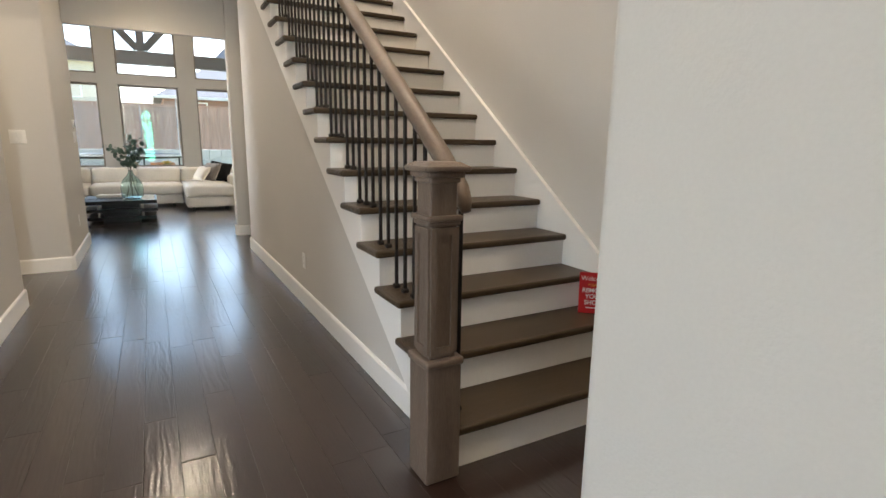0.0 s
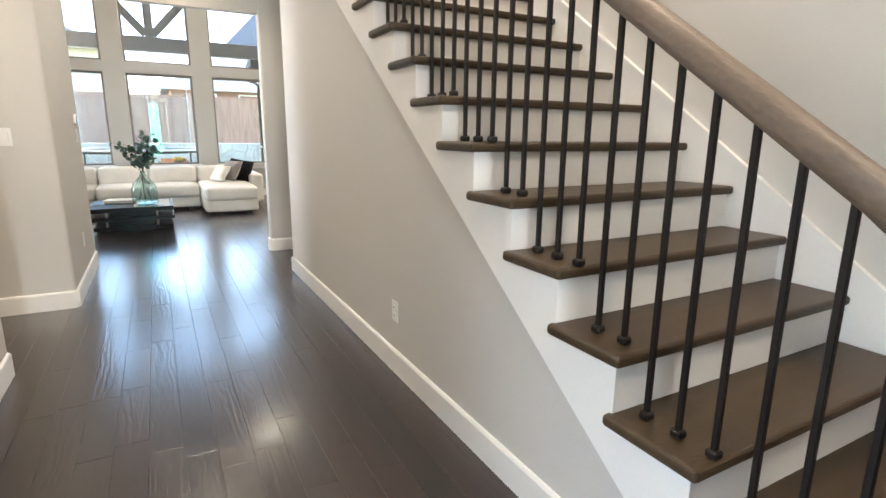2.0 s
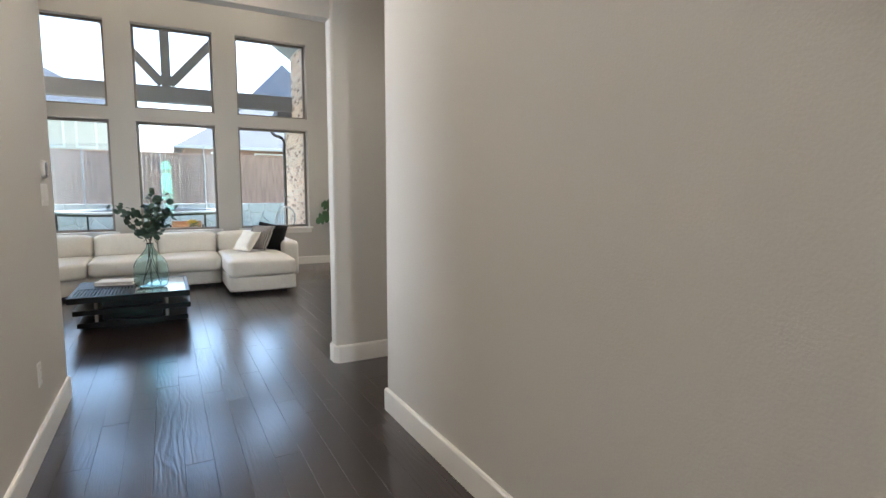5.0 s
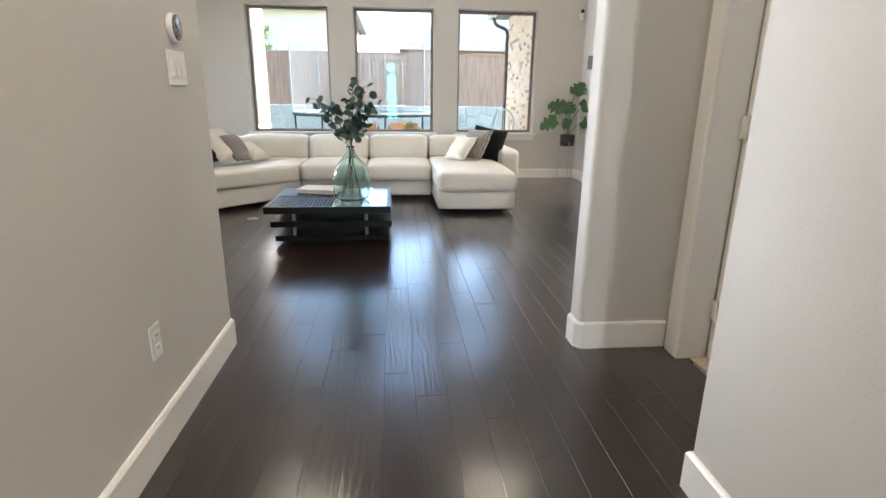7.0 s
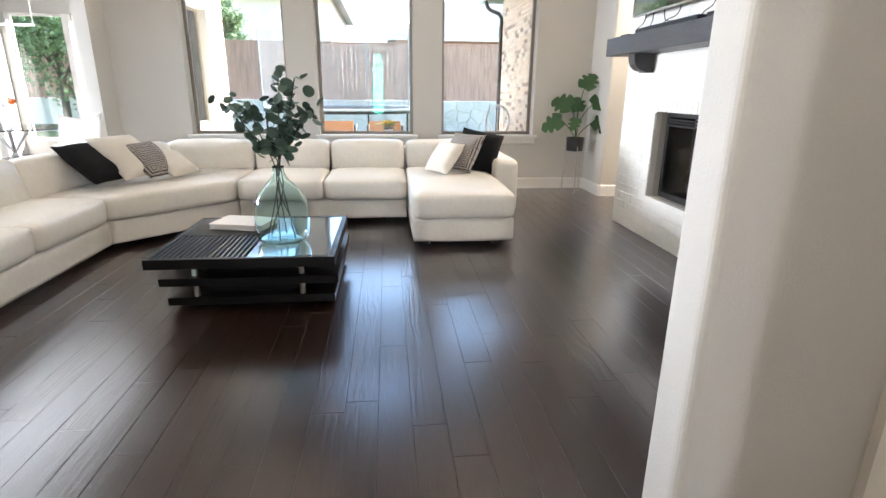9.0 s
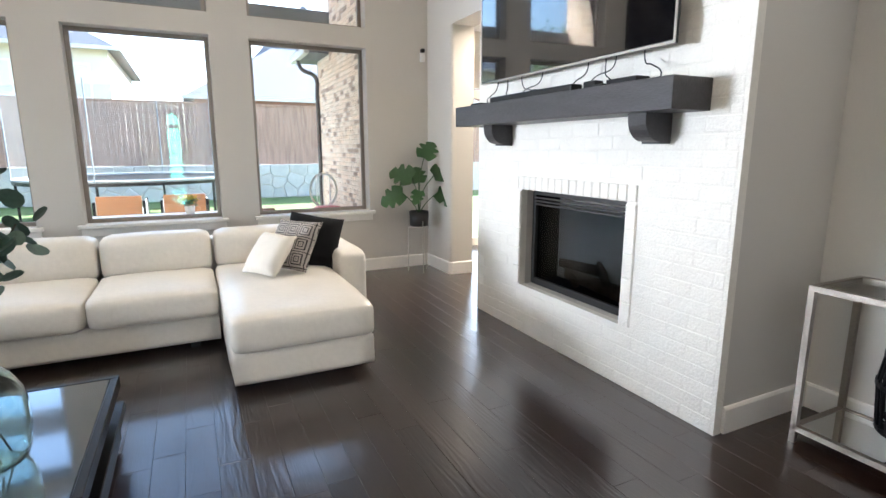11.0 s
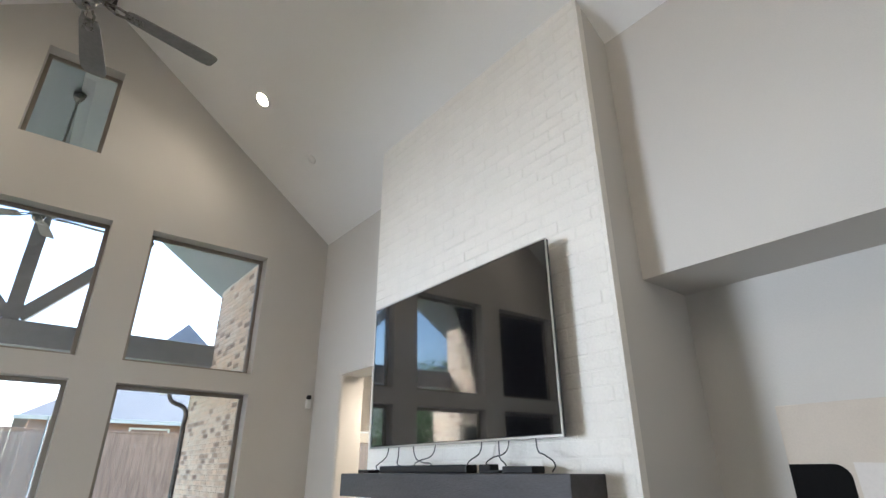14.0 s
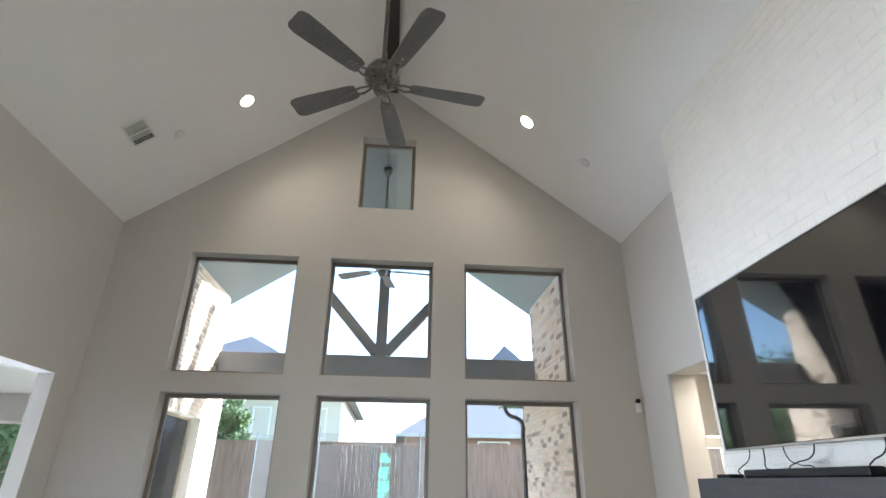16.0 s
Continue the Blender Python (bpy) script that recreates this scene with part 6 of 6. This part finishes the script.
YF, GF = mat("yellow_flower", (0.65, 0.45, 0.03), 0.7, var=0.3, rand=0.3), mat("green_leaf", (0.1, 0.16, 0.055), 0.6, var=0.4, rand=0.4)


def leaf_cloud(name, points, size, material, parent, seed, label=""):
    """Many small bent leaves round the given places, in one mesh."""
    r_ = random.Random(seed)
    vs, fs = [], []
    for p in points:
        u = Vector((r_.gauss(0, 1), r_.gauss(0, 1), r_.gauss(0, 1))).normalized()
        v = u.orthogonal().normalized()
        w = u.cross(v)
        s = size * r_.uniform(0.6, 1.3)
        n = len(vs)
        p = Vector(p)
        for q in (p, p + u * s * 0.5 + v * s * 0.32 + w * s * 0.08, p + u * s, p + u * s * 0.5 - v * s * 0.32 + w * s * 0.08):
            vs.append(tuple(q))
        fs += [(n, n + 1, n + 2), (n, n + 2, n + 3)]
    me = bpy.data.meshes.new(name)
    me.from_pydata(vs, [], fs)
    me.materials.append(material)
    o = new(name, me)
    o.parent = parent
    o["kind"] = "stuff"
    if label:
        o["label"] = label
    return o


leaf_cloud("leaves", [(rng.gauss(0, 0.05), rng.gauss(0, 0.05), 0.17 + rng.gauss(0, 0.035)) for k in range(120)], 0.04, GF, fp, 4)
leaf_cloud("petals", [(rng.gauss(0, 0.055), rng.gauss(0, 0.055), 0.22 + rng.gauss(0, 0.02)) for k in range(120)], 0.035, YF, fp, 5)
gc = thing("garden_chair", (2.3, 15.6, -0.03), "white metal garden chair with a red pad", "chair")
bm = lathe(bmesh.new(), [(0.19, 0.0), (0.22, 0.0), (0.22, 0.02), (0.19, 0.02), (0.19, 0.0)], 24, caps=False)
bmesh.ops.transform(bm, matrix=pose(0, 0.2, 0.72, 90, 0, 0) @ Matrix.Diagonal((1, 1.25, 1, 1)), verts=bm.verts)
for x in (-0.1, 0, 0.1):
    rod(bm, (x, 0.19, 0.44), (x, 0.19, 0.95), 0.009)
part("backrest", bm, PLASTIC, gc)
part("seat", lathe(bmesh.new(), [(0.001, 0.42), (0.22, 0.42), (0.22, 0.44), (0.001, 0.44)], 24, caps=False), PLASTIC, gc)
part("seat_pad", lathe(bmesh.new(), [(0.001, 0.441), (0.2, 0.441), (0.21, 0.465), (0.19, 0.485), (0.001, 0.485)], 24, caps=False), REDP, gc, "red seat pad", True)
for k in range(4):
    a = math.pi / 4 + k * math.pi / 2
    part("leg", rod(bmesh.new(), (0.17 * math.cos(a), 0.17 * math.sin(a), 0.42), (0.22 * math.cos(a), 0.22 * math.sin(a), 0.001), 0.012), PLASTIC, gc)
st = thing("wooden_stool", (1.35, 16.3, -0.03), "small reddish wooden step stool on the patio", "stool")
part("side", prism(bmesh.new(), [(-0.12, 0.001), (0.12, 0.001), (0.05, 0.40), (-0.05, 0.40)], "x", -0.02, 0.02), ACACIA, st)
part("side", prism(bmesh.new(), [(-0.12, 0.001), (0.12, 0.001), (0.05, 0.40), (-0.05, 0.40)], "x", 0.20, 0.24), ACACIA, st)
part("step", bx(-0.05, 0.27, -0.08, 0.08, 0.40, 0.43), ACACIA, st)


# neighbouring houses
def house(x0, x1, y0, y1, eave, ridge, wall, label, wins, hip=2.0, along="x"):
    h = thing("house", ((x0 + x1) / 2, (y0 + y1) / 2, -0.14), label, "house", "neighbouring houses")
    partw("wall", bx(x0, x1, y0, y1, -0.14, eave), wall, h)
    bm = bmesh.new()
    o = 0.45
    a = [bm.verts.new(p) for p in ((x0 - o, y0 - o, eave - 0.05), (x1 + o, y0 - o, eave - 0.05), (x1 + o, y1 + o, eave - 0.05), (x0 - o, y1 + o, eave - 0.05))]
    if along == "x":
        r_ = [bm.verts.new(((x0 + hip), (y0 + y1) / 2, ridge)), bm.verts.new(((x1 - hip), (y0 + y1) / 2, ridge))]
        for f in ((a[0], a[1], r_[1], r_[0]), (a[2], a[3], r_[0], r_[1]), (a[1], a[2], r_[1]), (a[3], a[0], r_[0]), a[::-1]):
            bm.faces.new(f)
    else:
        r_ = [bm.verts.new(((x0 + x1) / 2, y0 + hip, ridge)), bm.verts.new(((x0 + x1) / 2, y1 - hip, ridge))]
        for f in ((a[0], a[1], r_[0]), (a[1], a[2], r_[1], r_[0]), (a[2], a[3], r_[1]), (a[3], a[0], r_[0], r_[1]), a[::-1]):
            bm.faces.new(f)
    partw("roof", bm, SHING, h, "grey shingle roof")
    partw("gutter", bx(x0 - 0.5, x1 + 0.5, y0 - 0.55, y0 - 0.44, eave - 0.14, eave), GUT, h)
    for wx, wz, ww, wh in wins:
        w = partw("window", ring(bmesh.new(), wx, wx + ww, wz, wz + wh, y0 - 0.05, y0 - 0.001, 0.07), PLASTIC, h)
        partw("pane", bx(wx + 0.07, wx + ww - 0.07, y0 - 0.02, y0 - 0.004, wz + 0.07, wz + wh - 0.07), SKYGLASS, w)
    return h


SKYGLASS = mat("house_glass", (0.06, 0.11, 0.12), 0.06, var=0.2, bump=0.0, spec=0.9)
STUCCO = mat("cream_stucco", (0.66, 0.60, 0.50), 0.9, var=0.06, bump=0.03)
REDBRICK = mat("red_brown_brick", (0.30, 0.17, 0.13), 0.9, var=0.3, scale=12, fine=60, bump=0.05)
house(-13, -2.0, 32, 42, 5.1, 8.6, STUCCO, "two-storey cream house with a hipped grey roof", [(-3.4, 3.2, 0.8, 1.3), (-4.6, 3.2, 0.8, 1.3), (-5.8, 3.2, 0.8, 1.3), (-9, 3.2, 1.2, 1.3)], 4.0, "y")
house(0.9, 15, 33, 43, 3.55, 6.6, REDBRICK, "brick bungalow with a hipped grey shingle roof", [(2.1, 2.55, 1.0, 0.75), (4.2, 2.55, 1.5, 0.75), (7, 2.3, 1.2, 1.0), (10, 2.3, 1.2, 1.0)], 4.0, "x")
house(4.5, 13, 46, 55, 6.5, 11.5, STUCCO, "tall house with steep grey roofs", [(6, 4.4, 1.0, 1.4), (9, 4.4, 1.0, 1.4)], 2.0, "y")
house(13, 24, 48, 58, 6.0, 10.8, REDBRICK, "tall brick house with a grey roof", [(15, 4, 1.0, 1.4), (19, 4, 1.0, 1.4)], 3.0, "x")
house(-30, -16, 34, 44, 5.0, 8.6, REDBRICK, "two-storey brick house with a grey roof", [(-24, 3.2, 1.0, 1.3), (-20, 3.2, 1.0, 1.3)], 3.0, "x")


def tree(x, y, h, r, label, seed, count=5200):
    r_ = random.Random(seed)
    t = thing("tree", (x, y, -0.14), label, "tree", "yard trees")
    BARK_ = BARK
    bm = rod(bmesh.new(), (0, 0, 0), (0.05, 0, h * 0.45), 0.11, 9, 0.07)
    limbs = []
    for k in range(8):
        a = 2 * math.pi * k / 8 + r_.uniform(-0.3, 0.3)
        z0 = h * r_.uniform(0.3, 0.5)
        tip = (r * 0.75 * math.cos(a), r * 0.75 * math.sin(a), h * r_.uniform(0.55, 0.92))
        rod(bm, (0.03, 0, z0), tip, 0.04, 6, 0.012)
        limbs.append(tip)
    part("trunk", bm, BARK_, t)
    pts = []
    clumps = [Vector((r_.gauss(0, r * 0.45), r_.gauss(0, r * 0.45), h * 0.68 + r_.gauss(0, h * 0.16))) for k in range(26)] + [Vector(q) for q in limbs]
    for k in range(count):
        c_ = r_.choice(clumps)
        pts.append(c_ + Vector((r_.gauss(0, 1), r_.gauss(0, 1), r_.gauss(0, 0.8))) * r * 0.17)
    leaf_cloud("crown", pts, 0.13, GF, t, seed, "green leaf crown")
    return t


BARK = mat("bark", (0.10, 0.075, 0.055), 0.95, var=0.4, fine=40, bump=0.1)
tree(-5.2, 26.8, 4.3, 0.62, "young green tree beyond the fence", 21)
tree(-10.5, 21.5, 6.0, 2.2, "leafy green yard tree", 22, 8000)
tree(-7.2, 22.6, 5.0, 1.8, "leafy green yard tree by the fence", 23, 7000)
tree(-6.5, 23.3, 3.8, 1.4, "low bushy green tree by the fence", 25, 6000)
tree(-8.7, 23.0, 4.4, 1.7, "bushy green tree by the fence", 26, 7000)
tree(-13.5, 13.0, 6.0, 2.4, "leafy green tree beside the house", 24, 7000)

# breakfast table and chairs behind the sofa
bt = thing("breakfast_table", (-3.75, 13.0, 0), "round glass breakfast table", "table")
p = part("glass_top", lathe(bmesh.new(), [(0.001, 0.735), (0.62, 0.735), (0.62, 0.747), (0.001, 0.747)], 40, caps=False), PANE, bt, "round glass top")
p.visible_shadow = False
for k in range(3):
    a = 2 * math.pi * k / 3
    part("leg", rod(bmesh.new(), (0.35 * math.cos(a), 0.35 * math.sin(a), 0.002), (-0.2 * math.cos(a), -0.2 * math.sin(a), 0.734), 0.02), CHROME, bt)
SHELL = mat("white_chair_shell", (0.72, 0.68, 0.64), 0.5, var=0.04)
for k, az in enumerate((275, 335, 65, 165)):
    a = radians(az)
    c_ = thing("dining_chair", (-3.75 + 0.8 * math.cos(a), 13.0 + 0.8 * math.sin(a), 0), "white shell dining chair on thin metal legs", "chair", "chairs round the breakfast table", az + 90)
    bm = bmesh.new()
    rows_ = []
    for i in range(9):
        t = i / 8
        yy, z = (0.22 - 0.44 * min(1, t / 0.5), 0.45 - 0.02 * math.sin(min(1, t / 0.5) * 3.1)) if t <= 0.5 else (-0.22 - 0.10 * (t - 0.5) * 2, 0.45 + (t - 0.5) * 2 * 0.42)
        rows_.append([bm.verts.new((-0.23 + 0.46 * j / 8, yy, z + 0.05 * (abs(j - 4) / 4) ** 2)) for j in range(9)])
    for p0, p1 in zip(rows_, rows_[1:]):
        for j in range(8):
            bm.faces.new((p0[j], p0[j + 1], p1[j + 1], p1[j]))
    bmesh.ops.solidify(bm, geom=bm.faces, thickness=0.015)
    part("seat_shell", bm, SHELL, c_, "", True)
    for sx, sy in ((-0.18, -0.18), (0.18, -0.18), (-0.18, 0.18), (0.18, 0.18)):
        part("leg", rod(bmesh.new(), (sx * 0.6, sy * 0.6, 0.44), (sx, sy, 0.002), 0.01), CHROME, c_)
fv = thing("flower_vase", (-3.75, 13.0, 0.748), "small vase with pale and orange flowers on the breakfast table", "vase")
part("vessel", lathe(bmesh.new(), [(0.03, 0.0005), (0.045, 0.06), (0.03, 0.14), (0.035, 0.16)], 20), PLASTIC, fv, "", True)
for q, m, s in (((-0.03, 0.0, 0.30), PLASTIC, 0.075), ((0.07, 0.02, 0.27), ORANGE, 0.03), ((-0.06, 0.05, 0.24), PLASTIC, 0.05)):
    tube("stem", [(0, 0, 0.1), (q[0] * 0.5, q[1] * 0.5, 0.2), q], 0.003, STEM, fv)
    leaf_cloud("bloom", [(q[0] + rng.gauss(0, s * 0.45), q[1] + rng.gauss(0, s * 0.45), q[2] + rng.gauss(0, s * 0.4)) for k in range(90)], 0.03, m, fv, 9)

# loose strands of the fur throw
tips = [v.co + Vector((rng.gauss(0, 0.015), rng.gauss(0, 0.015), rng.uniform(0.005, 0.02))) for v in throw.data.vertices for k in range(22)]
leaf_cloud("fur", tips, 0.02, FUR, throw, 31, "soft black strands")
pend = thing("pendant_light", (-3.6, 13.0, 2.8), "slim white linear pendant light over the breakfast table", "pendant light")
part("bar", bx(-0.32, 0.32, -0.015, 0.015, -1.015, -0.99, 0.004, 1), PLASTIC, pend)
for sx in (-0.31, 0.31):
    part("rod", rod(bmesh.new(), (sx, 0, -0.992), (sx, 0, -0.02), 0.005), PLASTIC, pend)
part("canopy", bx(-0.36, 0.36, -0.03, 0.03, -0.022, -0.001, 0.004, 1), PLASTIC, pend)

# ---- bricks ----
# painted bricks over the chimney breast: x along -y of the room, out towards -x
mch = Matrix(((0, 1, 0, CH_X + 0.0545), (-1, 0, 0, CH_Y1), (0, 0, 1, 0.003), (0, 0, 0, 1)))
chim = bpy.data.objects["wall_chimney"]
back = part("mortar_bed", bmesh.new(), WMORTAR, chim)
bm = bmesh.new()
for y0, y1, z0, z1 in ((CH_Y0, FB_Y0, 0, 4.44), (FB_Y1, CH_Y1, 0, 4.44), (FB_Y0, FB_Y1, 0, FB_Z0), (FB_Y0, FB_Y1, FB_Z1, 4.44)):
    box(bm, CH_X + 0.005, c0 - 0.001, y0, y1, z0, z1)
bm.to_mesh(back.data)
bm.free()
mch[0][3] = CH_X + 0.006
brick_face(chim, mch, CH_Y1 - CH_Y0, 4.42, WBRICK, 300, lambda u, z: z < 1.75, [(CH_Y1 - FB_Y1 - 0.09, CH_Y1 - FB_Y0 + 0.09, FB_Z0 - 0.02, FB_Z1 + 0.10)], bw=0.226, bh=0.0765, rough=0.0012, depth=0.0036, joint=0.0066)
# soldier course round the firebox
sb = cut_brick_mesh("brick", 0.062, 0.088, 0.012, WBRICK)[0]
yy = FB_Y0 - 0.075
while yy < FB_Y1 + 0.06:
    o = new("brick", sb)
    o.parent = chim
    o.matrix_basis = Matrix(((0, 1, 0, CH_X + 0.006), (-1, 0, 0, yy + 0.066), (0, 0, 1, FB_Z1 + 0.003), (0, 0, 0, 1)))
    yy += 0.068
sb = cut_brick_mesh("brick", 0.074, 0.132, 0.012, WBRICK)[0]
for y in (FB_Y0 - 0.002, FB_Y1 + 0.078):
    for k in range(5):
        o = new("brick", sb)
        o.parent = chim
        o.matrix_basis = Matrix(((0, 1, 0, CH_X + 0.006), (-1, 0, 0, y), (0, 0, 1, FB_Z0 + 0.003 + 0.135 * k), (0, 0, 0, 1)))
me_ = Matrix(((0, 1, 0, PW_X1), (-1, 0, 0, PW_Y), (0, 0, 1, -0.03), (0, 0, 0, 1)))
brick_face(wing, me_, PW_Y - 13.29, 4.45, BRICK, 230, lambda u, z: u < 2.2 and 0.5 < z < 2.6)
ml_ = Matrix(((0, 1, 0, PW_X1), (-1, 0, 0, PW_YL), (0, 0, 1, -0.03), (0, 0, 0, 1)))
brick_face(wing, ml_, PW_YL - PW_Y, 2.85, BRICK, 70, lambda u, z: 0.9 < z < 2.6)
mw_ = Matrix(((0, -1, 0, PW_X0), (1, 0, 0, 13.29), (0, 0, 1, -0.03), (0, 0, 0, 1)))
brick_face(wing_w, mw_, PW_YW - 13.29, 4.45, BRICK, 120, lambda u, z: u > 2.9 and 0.5 < z < 3.2, [(WW[0] - 13.29, WW[1] - 13.29, WW[2] + 0.03, WW[3] + 0.03)])
mx2 = Matrix(((0, -1, 0, PW_X0), (1, 0, 0, PW_YW), (0, 0, 1, -0.03), (0, 0, 0, 1)))
brick_face(wing_w, mx2, 17.1 - PW_YW, 2.85, BRICK, 60, lambda u, z: 0.5 < z < 2.6)

# ---- floor planks ----
floor_wood = structure(new("floor"), "dark espresso hand-scraped oak plank floor", "floor")
AREAS = [(-3.75, -0.8, -0.4, 3.0), (-0.9, 1.1, -2.7, 7.8), (-2.3, -0.8, 4.9, 6.2), (0.8, 4.25, -2.7, 1.95), (-2.7, 2.9, 7.6, 13.15), (1.0, 1.5, 6.5, 7.6), (2.8, 3.3, 7.7, 9.2), (-6.25, -2.75, 7.9, 17.0), (2.8, 4.65, 10.4, 14.0)]
PW = 0.127


def plank_mesh(nm, w, l):
    c, d = 0.0009, 0.0009
    vs, fs = [], []
    for z, i in ((0.0, c), (-d, 0.0), (-0.012, 0.0)):
        vs += [(-w / 2 + i, i, z), (w / 2 - i, i, z), (w / 2 - i, l - i, z), (-w / 2 + i, l - i, z)]
    fs.append((0, 1, 2, 3))
    for r in (0, 4):
        for k in range(4):
            fs.append((r + k, r + 4 + k, r + 4 + (k + 1) % 4, r + (k + 1) % 4))
    me = bpy.data.meshes.new(nm)
    me.from_pydata(vs, [], fs)
    me.materials.append(PLANK)
    return me, vs, fs


rng = random.Random(5)
lens = [0.55, 0.8, 1.05, 1.3, 1.6]
pm = [plank_mesh("plank", PW - 0.0005, q - 0.0006) for q in lens]
singles, rest_v, rest_f = 0, [], []
row = 0
xr = -6.2
while xr < 4.6:
    spans = sorted((a[2], a[3]) for a in AREAS if a[0] <= xr <= a[1])
    joined = []
    for a, b in spans:
        if joined and a <= joined[-1][1]:
            joined[-1][1] = max(b, joined[-1][1])
        else:
            joined.append([a, b])
    for a, b in joined:
        y = a - rng.random() * 0.8
        while y < b:
            k = rng.randrange(5)
            near = -1.3 < xr < 1.9 and 2.2 < y < 11.2
            dz = rng.uniform(-0.0006, 0.0)
            if near and singles < 300:
                singles += 1
                p = new("plank", pm[k][0])
                p.parent = floor_wood
                p.location = (xr, y, dz)
            else:
                n = len(rest_v)
                rest_v += [(v[0] + xr, v[1] + y, v[2] + dz) for v in pm[k][1]]
                rest_f += [tuple(i + n for i in f) for f in pm[k][2]]
            y += lens[k]
    xr += PW
    row += 1
me = bpy.data.meshes.new("planks")
me.from_pydata(rest_v, [], rest_f)
me.materials.append(PLANK)
rest = new("planks", me)
rest.parent = floor_wood
rest["kind"] = "stuff"
